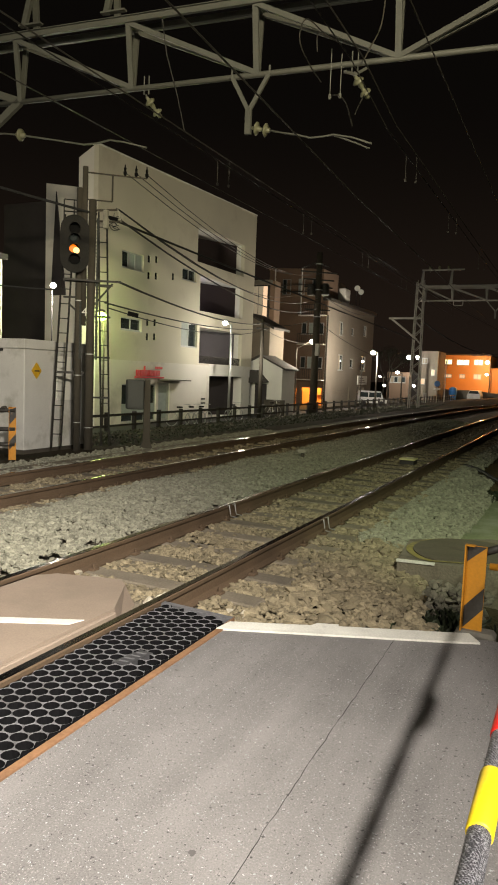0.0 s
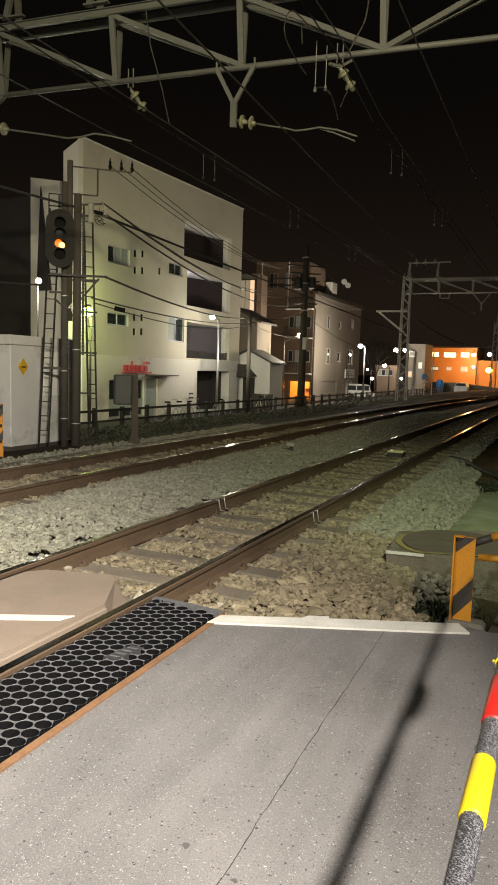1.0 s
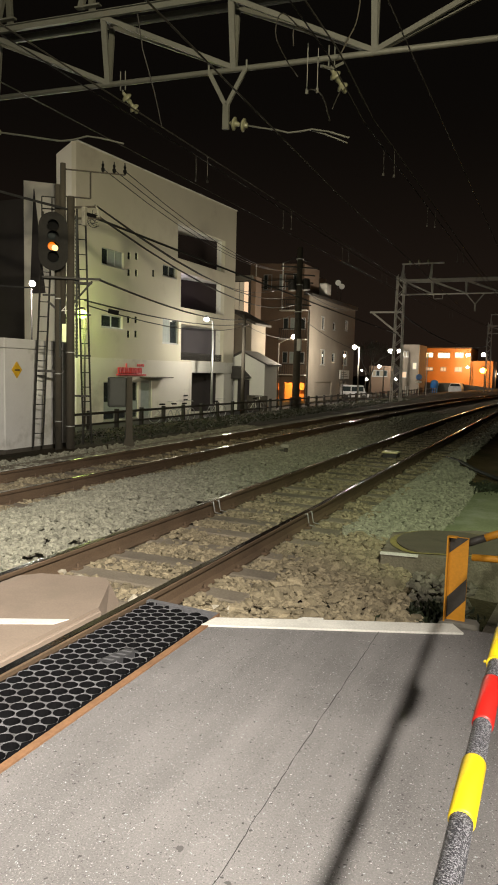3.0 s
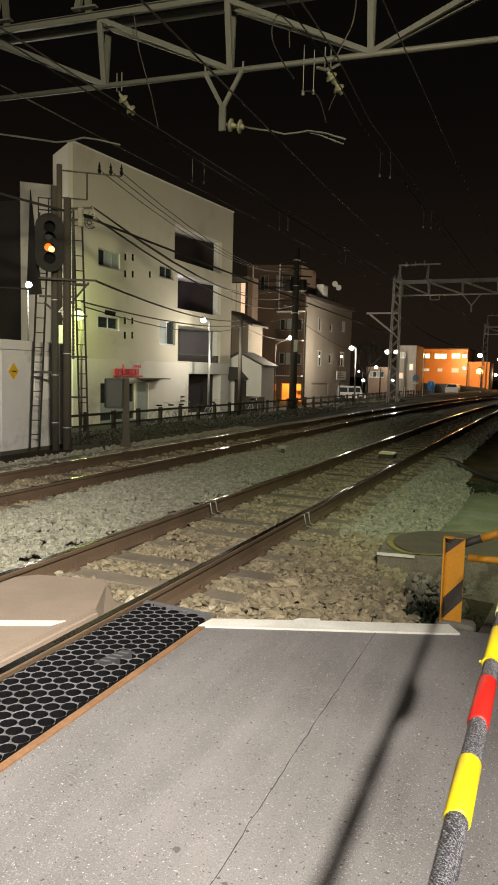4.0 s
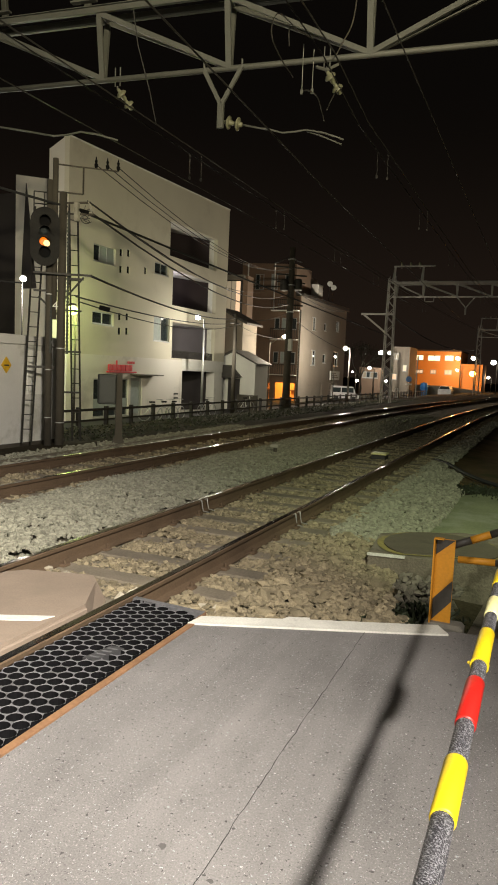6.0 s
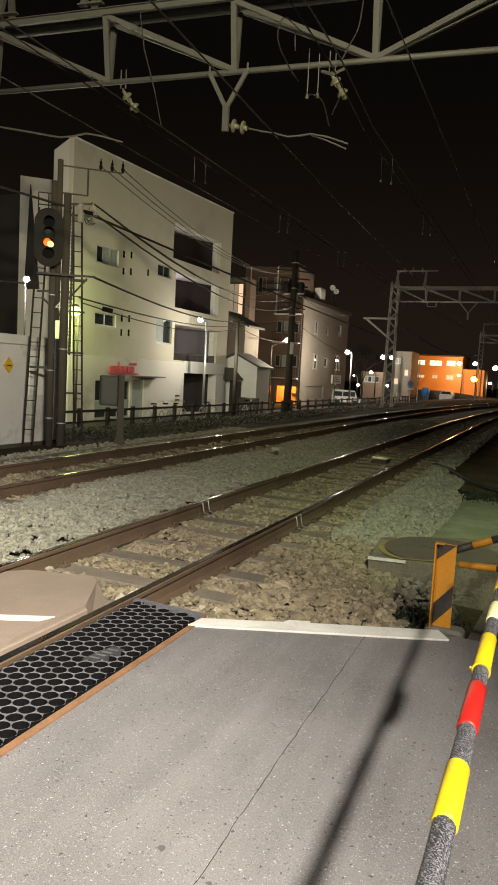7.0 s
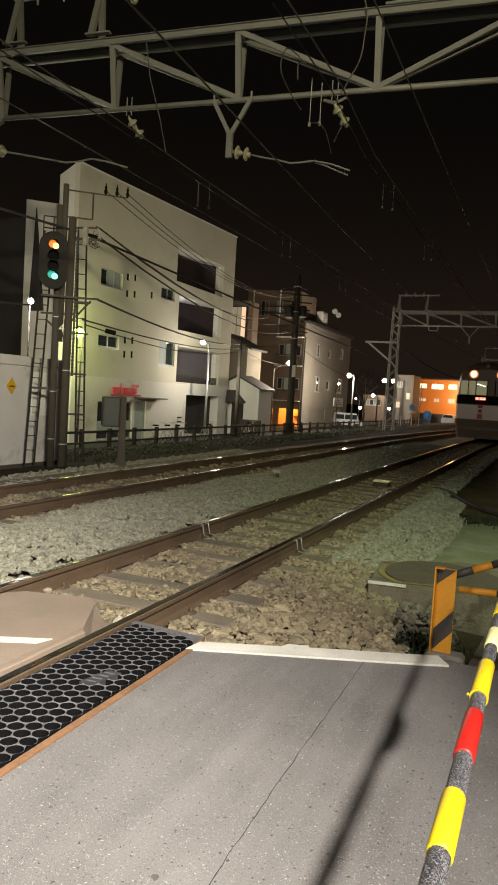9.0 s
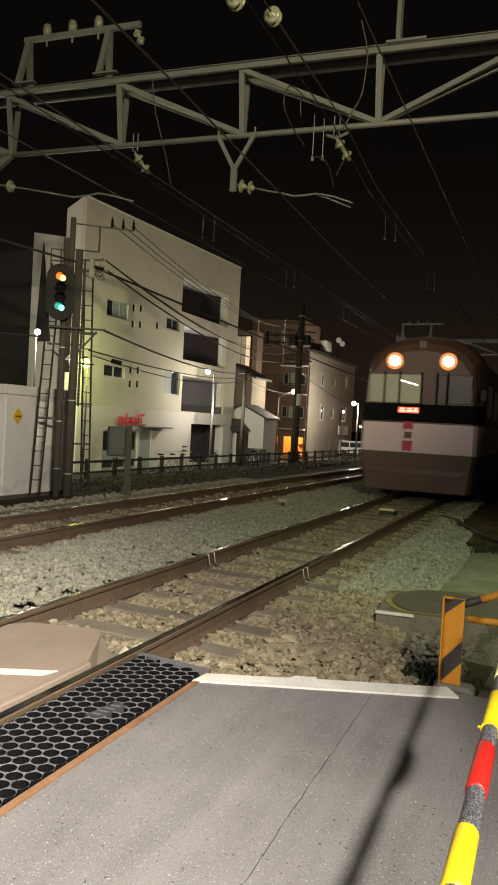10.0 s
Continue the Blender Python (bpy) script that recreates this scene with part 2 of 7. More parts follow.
M = dict(
    asphalt=asphalt_mat(),
    lane=mat("dark_lane_asphalt", (0.045, 0.043, 0.041), 0.9, scale=0.6, fine=90, spec=0.15),
    earth=mat("dark_earth", (0.046, 0.037, 0.023), 0.95, var=0.45, scale=0.8, fine=25, bump=0.6, depth=0.05, dirt=(0.028, 0.03, 0.014), dirt_scale=0.5, dirt_at=0.5, spec=0.08),
    verge=mat("brown_weedy_soil", (0.125, 0.09, 0.046), 0.95, var=0.4, scale=2.5, fine=40, bump=0.8, depth=0.04, dirt=(0.06, 0.065, 0.025), dirt_scale=1.2, dirt_at=0.5, spec=0.1),
    stone=mat("ballast_stone", (0.215, 0.180, 0.112), 0.92, var=0.25, scale=9, fine=90, bump=0.35, island=0.34),
    stone2=mat("pale_ballast_stone", (0.245, 0.24, 0.18), 0.92, var=0.2, scale=9, fine=90, bump=0.3, island=0.28),
    bed=mat("ballast_dust", (0.15, 0.128, 0.09), 0.95, var=0.4, scale=14, fine=60, bump=0.8, depth=0.03),
    rail=mat("rusty_rail_side", (0.100, 0.066, 0.038), 0.75, 0.1, var=0.3, scale=3, fine=70, bump=0.2, depth=0.002),
    head=mat("polished_rail_head", (0.45, 0.43, 0.40), 0.15, 1.0, var=0.15, scale=2, fine=300, bump=0.03, depth=0.001),
    sleeper=mat("weathered_sleeper", (0.17, 0.145, 0.105), 0.9, var=0.3, scale=5, fine=55, bump=0.4, randob=0.2),
    panel=mat("crossing_concrete_panel", (0.235, 0.185, 0.14), 0.8, var=0.18, scale=2.5, fine=120, bump=0.25, depth=0.003, dirt=(0.2, 0.16, 0.12), dirt_scale=1.8),
    rubber=mat("worn_grey_rubber", (0.115, 0.115, 0.12), 0.55, var=0.35, scale=4, fine=40, bump=0.2, depth=0.002, dirt=(0.07, 0.068, 0.065), dirt_scale=3),
    # shade inside the honeycomb holes, put into a near-black colour
    pit=mat("hole_shade_black", (0.004, 0.004, 0.0045), 0.9, scale=9, spec=0.1),
    darkrubber=mat("dark_cast_rubber", (0.035, 0.035, 0.037), 0.6, var=0.3, scale=12, fine=80),
    rust=mat("orange_rusty_steel", (0.19, 0.10, 0.048), 0.8, 0.0, var=0.3, scale=7, fine=60),
    white=mat("worn_white_road_paint", (0.60, 0.59, 0.53), 0.7, var=0.2, scale=5, fine=90, dirt=(0.35, 0.34, 0.31), dirt_scale=6, dirt_at=0.6),
    concrete=mat("pale_concrete", (0.15, 0.14, 0.115), 0.85, var=0.2, scale=2, fine=50, bump=0.3, dirt=(0.11, 0.105, 0.09), dirt_scale=1.2),
    mossy=mat("mossy_concrete", (0.20, 0.22, 0.125), 0.85, var=0.3, scale=1.6, fine=40, bump=0.3, dirt=(0.30, 0.31, 0.24), dirt_scale=1.4),
    steel=mat("pale_green_painted_steel", (0.115, 0.117, 0.099), 0.55, 0.0, var=0.16, scale=3, fine=45, bump=0.08, dirt=(0.13, 0.115, 0.085), dirt_scale=4, dirt_at=0.62),
    # lighter copy of the gantry steel, standing in for light far off
    far_steel=mat("brightened_far_steel", (0.40, 0.385, 0.36), 0.6, 0.0, var=0.15, scale=2, fine=30, bump=0.05),
    darksteel=mat("dark_weathered_steel", (0.034, 0.032, 0.028), 0.6, 0.2, scale=4),
    wire=mat("dark_cable", (0.02, 0.02, 0.02), 0.6, scale=5, bump=0),
    brasswire=mat("worn_copper_wire", (0.042, 0.039, 0.032), 0.5, 0.3, scale=5, bump=0),
    porcelain=mat("pale_glazed_insulator", (0.19, 0.19, 0.12), 0.3, 0.0, var=0.12, scale=8, bump=0.02),
    pole=mat("grey_concrete_pole", (0.065, 0.057, 0.043), 0.85, var=0.2, scale=3, fine=60, bump=0.2, dirt=(0.04, 0.035, 0.027), dirt_scale=2),
    wall=mat("cream_rendered_wall", (0.62, 0.585, 0.47), 0.85, var=0.06, scale=0.5, fine=60, bump=0.15, depth=0.004, dirt=(0.52, 0.48, 0.38), dirt_scale=0.35, dirt_at=0.56),
    wall2=mat("pale_grey_rendered_wall", (0.70, 0.67, 0.60), 0.85, var=0.07, scale=0.7, fine=60, bump=0.15, depth=0.004, dirt=(0.5, 0.47, 0.42), dirt_scale=0.5),
    relaywall=mat("grimy_white_concrete", (0.60, 0.59, 0.55), 0.85, var=0.10, scale=1.6, fine=45, bump=0.2, depth=0.005, dirt=(0.42, 0.41, 0.36), dirt_scale=1.3, dirt_at=0.54),
    whitewall=mat("white_painted_wall", (0.74, 0.735, 0.68), 0.8, var=0.06, scale=1.2, fine=50, bump=0.12, depth=0.004, dirt=(0.5, 0.5, 0.45), dirt_scale=0.9, dirt_at=0.58),
    brown=mat("brown_tiled_wall", (0.19, 0.128, 0.088), 0.8, var=0.15, scale=0.8, fine=14, bump=0.2),
    greywall=mat("grey_tiled_wall", (0.24, 0.205, 0.165), 0.8, var=0.12, scale=0.8, fine=14, bump=0.2),
    # the orange of the lamplight is put into this base colour
    orange=mat("orange_lit_wall", (0.62, 0.30, 0.10), 0.8, var=0.08, scale=0.6, fine=20),
    # near-black colour used where rooms and gaps lie in shade
    dark=mat("near_black_fill", (0.035, 0.03, 0.03), 0.9, scale=1),
    roof=mat("dark_roof_sheet", (0.05, 0.045, 0.04), 0.7, scale=2, fine=30),
    frame=mat("grey_aluminium", (0.45, 0.46, 0.45), 0.4, 0.6, var=0.08, scale=8, bump=0),
    glass=mat("dark_window_glass", (0.03, 0.04, 0.042), 0.06, 0.0, var=0.1, scale=1, bump=0, spec=0.9),
    curtain=mat("pale_curtain_behind_glass", (0.35, 0.40, 0.38), 0.5, var=0.15, scale=6, bump=0),
    black=mat("black_signal_paint", (0.006, 0.006, 0.006), 0.8, spec=0.12, var=0.2, scale=6, bump=0.05),
    yellow=mat("yellow_bar_sleeve", (0.56, 0.41, 0.008), 0.42, var=0.06, scale=12, fine=90, bump=0.05, dirt=(0.55, 0.42, 0.05), dirt_scale=9, dirt_at=0.66),
    red=mat("red_bar_sleeve", (0.38, 0.012, 0.008), 0.38, var=0.08, scale=12, bump=0.05, dirt=(0.72, 0.4, 0.06), dirt_scale=14, dirt_at=0.68),
    pale=mat("pale_reflective_sleeve", (0.66, 0.63, 0.30), 0.35, var=0.05, scale=12, bump=0.03),
    hazard=mat("faded_orange_yellow_paint", (0.54, 0.235, 0.012), 0.6, var=0.14, scale=6, fine=60, bump=0.12, dirt=(0.42, 0.17, 0.03), dirt_scale=8, dirt_at=0.6),
    hazard_dark=mat("faded_black_paint", (0.04, 0.036, 0.03), 0.6, var=0.3, scale=6, dirt=(0.16, 0.11, 0.06), dirt_scale=10, dirt_at=0.6),
    leaf=mat("dark_weed_leaf", (0.022, 0.030, 0.012), 0.7, var=0.3, scale=9, island=0.4, bump=0),
    signred=mat("red_sign_letters", (0.62, 0.045, 0.05), 0.5, scale=8, bump=0),
    box_grey=mat("grey_green_cabinet", (0.045, 0.05, 0.045), 0.6, scale=3),
    train_brown=mat("dark_brown_train_paint", (0.105, 0.058, 0.040), 0.42, var=0.15, scale=1.5, fine=30, bump=0.02),
    train_white=mat("off_white_train_band", (0.70, 0.55, 0.58), 0.4, var=0.06, scale=1.5, fine=30, bump=0.02),
    train_grey=mat("grey_train_skirt", (0.125, 0.080, 0.062), 0.5, var=0.15, scale=2),
    train_roof=mat("dusty_train_roof", (0.16, 0.13, 0.10), 0.7, var=0.2, scale=2),
    # the brown reflection in the dark cab panes is put into their colour
    cabglass=mat("brown_reflection_cab_glass", (0.05, 0.034, 0.024), 0.3, var=0.3, scale=1.5, bump=0, spec=0.25),
    train_pink=mat("magenta_square", (0.50, 0.03, 0.09), 0.45, scale=4, bump=0),
    lamp_white=glow("white_lamp_glow", (1.0, 0.94, 0.80), 20),
    lamp_green=glow("yellow_green_lamp_glow", (0.66, 1.0, 0.16), 9),
    lamp_orange=glow("orange_lamp_glow", (1.0, 0.40, 0.06), 30),
    sig_orange=glow("amber_signal_glow", (1.0, 0.20, 0.002), 1.2),
    sig_core=glow("amber_signal_core", (1.0, 0.62, 0.20), 2.6),
    sig_green=glow("blue_green_signal_glow", (0.004, 0.60, 0.40), 0.75),
    sig_gcore=glow("blue_green_signal_core", (0.25, 1.0, 0.75), 2.0),
    # emission that stands in for the orange glare round the headlights
    head_rim=glow("headlight_glare_glow", (1.0, 0.30, 0.08), 1.1),
    headlight=glow("warm_headlight_glow", (1.0, 0.60, 0.24), 30),
    led=glow("red_display_glow", (1.0, 0.10, 0.04), 1.6),
    led_hot=glow("pale_display_glow", (1.0, 0.55, 0.38), 2.0),
    cabin=glow("cab_interior_glow", (0.85, 0.78, 0.42), 0.20),
    tube_glow=glow("tube_light_glow", (1.0, 0.95, 0.75), 4),
    win_warm=glow("warm_lit_window", (1.0, 0.66, 0.40), 1.0),
    win_bright=glow("bright_lit_window", (1.0, 0.80, 0.42), 3.2),
    win_soft=glow("dim_lit_window", (0.75, 0.60, 0.38), 0.35),
    win_orange=glow("orange_lit_room", (1.0, 0.44, 0.10), 0.95),
    # balcony back walls: recess shade in the maroon, lamplight in the mauve
    maroon=mat("shaded_maroon_wall", (0.030, 0.020, 0.022), 0.85, var=0.2, scale=0.8, fine=30),
    mauve=mat("lit_mauve_wall", (0.15, 0.138, 0.155), 0.85, var=0.1, scale=0.8, fine=40),
    # signal black with the light on plate and hoods put into it
    signal=mat("brightened_signal_plate", (0.020, 0.019, 0.017), 0.75, spec=0.25, var=0.3, scale=5, fine=40, bump=0.08),
    blue=mat("blue_tarpaulin", (0.03, 0.16, 0.45), 0.5, scale=2),
    van=mat("white_van_paint", (0.6, 0.6, 0.6), 0.35, scale=2, bump=0),
    tyre=mat("black_tyre", (0.02, 0.02, 0.02), 0.8, scale=9),
    diamond=mat("yellow_diamond_sign", (0.62, 0.37, 0.02), 0.5, scale=9, bump=0),
)

M["stub"] = mat("dull_pale_cap", (0.34, 0.33, 0.27), 0.8, scale=8)

# ---------------------------------------------------------------- helpers of this scene
ORG = {}


def thing(name, at, label, category, group="", kind=""):
    ob = new(name)
    ob.location = at
    ob.empty_display_size = 0.2
    ORG[ob] = Vector(at)
    return tagged(ob, label, category, group, kind)


def part(name, bm, material, parent=None, label="", smooth=False):
    """One mesh object out of a bmesh in world coordinates, under a thing or a part."""
    me = bpy.data.meshes.new(name)
    org = ORG[parent] if parent else Vector((0, 0, 0))
    bmesh.ops.translate(bm, verts=bm.verts, vec=-org)
    bmesh.ops.recalc_face_normals(bm, faces=bm.faces)
    bm.to_mesh(me)
    bm.free()
    me.materials.append(material)
    if smooth:
        for p in me.polygons:
            p.use_smooth = True
    ob = new(name, me)
    if parent:
        ob.parent = parent
        ORG[ob] = org
    if label:
        ob["label"] = label
    return ob


def box(bm, lo, hi, bevel=0.0, turn=None):
    lo, hi = Vector(lo), Vector(hi)
    r = bmesh.ops.create_cube(bm, size=1.0)
    vs = r["verts"]
    c = (lo + hi) / 2
    for v in vs:
        v.co = Vector((v.co.x * (hi.x - lo.x), v.co.y * (hi.y - lo.y), v.co.z * (hi.z - lo.z)))
    if bevel:
        es = list({e for v in vs for e in v.link_edges})
        r = bmesh.ops.bevel(bm, geom=es, offset=bevel, segments=1, affect="EDGES", profile=0.5)
        vs = list({v for f in r["faces"] for v in f.verts} | {v for v in vs if v.is_valid})
    if turn:
        bmesh.ops.transform(bm, matrix=turn, verts=vs)
    bmesh.ops.translate(bm, verts=vs, vec=c)
    return bm


def beam(bm, a, b, w, h, up=(0, 0, 1)):
    """A rectangular bar from a to b."""
    a, b = Vector(a), Vector(b)
    d = (b - a).normalized()
    u = Vector(up)
    if abs(d.dot(u)) > 0.97:
        u = Vector((0, 1, 0))
    s = d.cross(u).normalized()
    t = s.cross(d)
    vs = [bm.verts.new(p + s * i * w / 2 + t * j * h / 2) for p in (a, b) for i, j in ((-1, -1), (1, -1), (1, 1), (-1, 1))]
    for q in ((0, 1, 2, 3), (7, 6, 5, 4), (0, 4, 5, 1), (1, 5, 6, 2), (2, 6, 7, 3), (3, 7, 4, 0)):
        bm.faces.new([vs[i] for i in q])
    return bm


def tube(bm, pts, radius, n=8, radius2=None):
    """A round bar along a line of points."""
    pts = [Vector(p) for p in pts]
    rings = []
    for i, p in enumerate(pts):
        d = (pts[min(i + 1, len(pts) - 1)] - pts[max(i - 1, 0)]).normalized()
        u = Vector((0, 0, 1)) if abs(d.z) < 0.9 else Vector((1, 0, 0))
        s = d.cross(u).normalized()
        t = s.cross(d)
        r = radius if radius2 is None else radius + (radius2 - radius) * i / (len(pts) - 1)
        rings.append([bm.verts.new(p + (s * math.cos(k * math.tau / n) + t * math.sin(k * math.tau / n)) * r) for k in range(n)])
    for a, b in zip(rings, rings[1:]):
        for k in range(n):
            bm.faces.new((a[k], a[(k + 1) % n], b[(k + 1) % n], b[k]))
    bm.faces.new(rings[0][::-1])
    bm.faces.new(rings[-1])
    return bm


def lathe(bm, profile, m, n=16):
    """A turned body: (radius, height) pairs about the z axis of the pose m."""
    rings = [[bm.verts.new(m @ Vector((max(r, 1e-4) * math.cos(k * math.tau / n), max(r, 1e-4) * math.sin(k * math.tau / n), h))) for k in range(n)] for r, h in profile]
    for a, b in zip(rings, rings[1:]):
        for k in range(n):
            bm.faces.new((a[k], a[(k + 1) % n], b[(k + 1) % n], b[k]))
    bm.faces.new(rings[0][::-1])
    bm.faces.new(rings[-1])
    return bm


def prism(bm, outline, lo, hi, axis="z"):
    """An outline of 2D points pushed from lo to hi along an axis."""
    def at(p, h):
        return {"z": (p[0], p[1], h), "y": (p[0], h, p[1]), "x": (h, p[0], p[1])}[axis]
    a = [bm.verts.new(at(p, lo)) for p in outline]
    b = [bm.verts.new(at(p, hi)) for p in outline]
    n = len(outline)
    bm.faces.new(a)
    bm.faces.new(b[::-1])
    for i in range(n):
        bm.faces.new((a[i], a[(i + 1) % n], b[(i + 1) % n], b[i]))
    return bm


def wall_grid(bm, axis, at, thick, u0, u1, z0, z1, holes):
    """A wall with openings that go through it. axis 'x': it faces +x at x=at, u runs along y; 'y': it faces -y at y=at, u runs along x."""
    us = sorted({u0, u1, *[v for h in holes for v in (h[0], h[1])]})
    zs = sorted({z0, z1, *[v for h in holes for v in (h[2], h[3])]})

    def full(i, j):
        if not (0 <= i < len(us) - 1 and 0 <= j < len(zs) - 1):
            return False
        u, z = (us[i] + us[i + 1]) / 2, (zs[j] + zs[j + 1]) / 2
        return not any(h[0] < u < h[1] and h[2] < z < h[3] for h in holes)

    def pt(u, d, z):
        return (at - d, u, z) if axis == "x" else (u, at + d, z)

    cache = {}

    def vert(i, d, j):
        if (i, d, j) not in cache:
            cache[i, d, j] = bm.verts.new(pt(us[i], d * thick, zs[j]))
        return cache[i, d, j]

    for i in range(len(us) - 1):
        for j in range(len(zs) - 1):
            if not full(i, j):
                continue
            for d in (0, 1):
                bm.faces.new([vert(i, d, j), vert(i + 1, d, j), vert(i + 1, d, j + 1), vert(i, d, j + 1)])
            if not full(i - 1, j):
                bm.faces.new([vert(i, 0, j), vert(i, 1, j), vert(i, 1, j + 1), vert(i, 0, j + 1)])
            if not full(i + 1, j):
                bm.faces.new([vert(i + 1, 0, j), vert(i + 1, 1, j), vert(i + 1, 1, j + 1), vert(i + 1, 0, j + 1)])
            if not full(i, j - 1):
                bm.faces.new([vert(i, 0, j), vert(i, 1, j), vert(i + 1, 1, j), vert(i + 1, 0, j)])
            if not full(i, j + 1):
                bm.faces.new([vert(i, 0, j + 1), vert(i, 1, j + 1), vert(i + 1, 1, j + 1), vert(i + 1, 0, j + 1)])
    return bm


B = bmesh.new

# ---------------------------------------------------------------- ground
NEAR, FAR = -3.015, -6.565  # the two track centres
GAUGE = 1.17  # between the middles of the rail heads


def bend(y):
    """How far the line has curved to the east at y."""
    return max(0.0, y - 25.0) ** 2 / 800


def on_line(centre, y):
    """A pose on a track's centre line, turned along it."""
    return pose(centre + bend(y), y, 0, 0, 0, -math.degrees(math.atan(max(0.0, y - 25.0) / 400)))


LINE_YS = [-25, 0, 12, 25] + list(range(30, 300, 6))


def sweep(bm, outline, ys):
    """An outline of (x, z) pushed along the curving line."""
    rings = [[bm.verts.new((x + bend(y), y, z)) for x, z in outline] for y in ys]
    n = len(outline)
    for a, b in zip(rings, rings[1:]):
        for i in range(n):
            bm.faces.new((a[i], a[(i + 1) % n], b[(i + 1) % n], b[i]))
    bm.faces.new(rings[0])
    bm.faces.new(rings[-1][::-1])
    return bm


def edge_y(x):
    """The road's edge, which crosses the tracks askew."""
    return 3.60 + 0.434 * (x + 1.82)


PROFILE = [(-400, -1.1), (-60, -1.1), (-16.0, -1.06), (-15.15, -0.72), (-13.0, -0.56), (-11.5, -0.40), (-10.2, -0.30), (-9.2, -0.20), (-8.4, -0.24), (-7.9, -0.20),
           (-1.75, -0.18), (-1.25, -0.26), (-0.75, -0.40), (-0.2, -0.5), (0.6, -0.5), (3, -0.5), (60, -0.6), (400, -0.6)]


def ground_z(x):
    for (a, za), (b, zb) in zip(PROFILE, PROFILE[1:]):
        if a <= x <= b:
            return za + (zb - za) * (x - a) / (b - a)
    return -1.0


def build_ground():
    bm = B()
    xs = sorted({p[0] for p in PROFILE} | {-12.2, -9.7, -5.0, -3.0, -1.0})
    ys = [-300, -60, -12, -6, 0, 3, 6, 9, 12, 16, 22, 30, 45, 70, 120, 200, 500, 1200]
    rows = [[bm.verts.new((x, y, ground_z(x))) for x in xs] for y in ys]
    for a, b in zip(rows, rows[1:]):
        for i in range(len(xs) - 1):
            bm.faces.new((a[i], a[i + 1], b[i + 1], b[i]))
    tagged(part("ground", bm, M["earth"]), "dark uneven earth with patches of weeds", "ground", kind="structure")
    bm = B()
    sweep(bm, [(-8.4, -0.30), (-1.7, -0.30), (-1.7, -0.172), (-8.4, -0.172)], [-8, 25] + list(range(30, 300, 6)))
    tagged(part("track_bed", bm, M["bed"]), "dusty brown bed beneath the railway ballast", "track bed", kind="structure")
    bm = B()
    sweep(bm, [(-1.8, -0.6), (7.0, -0.6), (7.0, -0.33), (0.6, -0.29), (-1.1, -0.25), (-1.8, -0.176)], [12.2, 25] + list(range(30, 80, 6)))
    tagged(part("verge", bm, M["verge"]), "brown weedy soil beside the near track", "ground", kind="structure")
    bm = B()
    prism(bm, [(-19.3, -40), (-15.9, -40), (-15.9, 110), (-19.3, 110)], -1.2, -1.03)
    tagged(part("back_lane", bm, M["lane"]), "dark asphalt lane behind the trackside fence", "road", kind="structure")


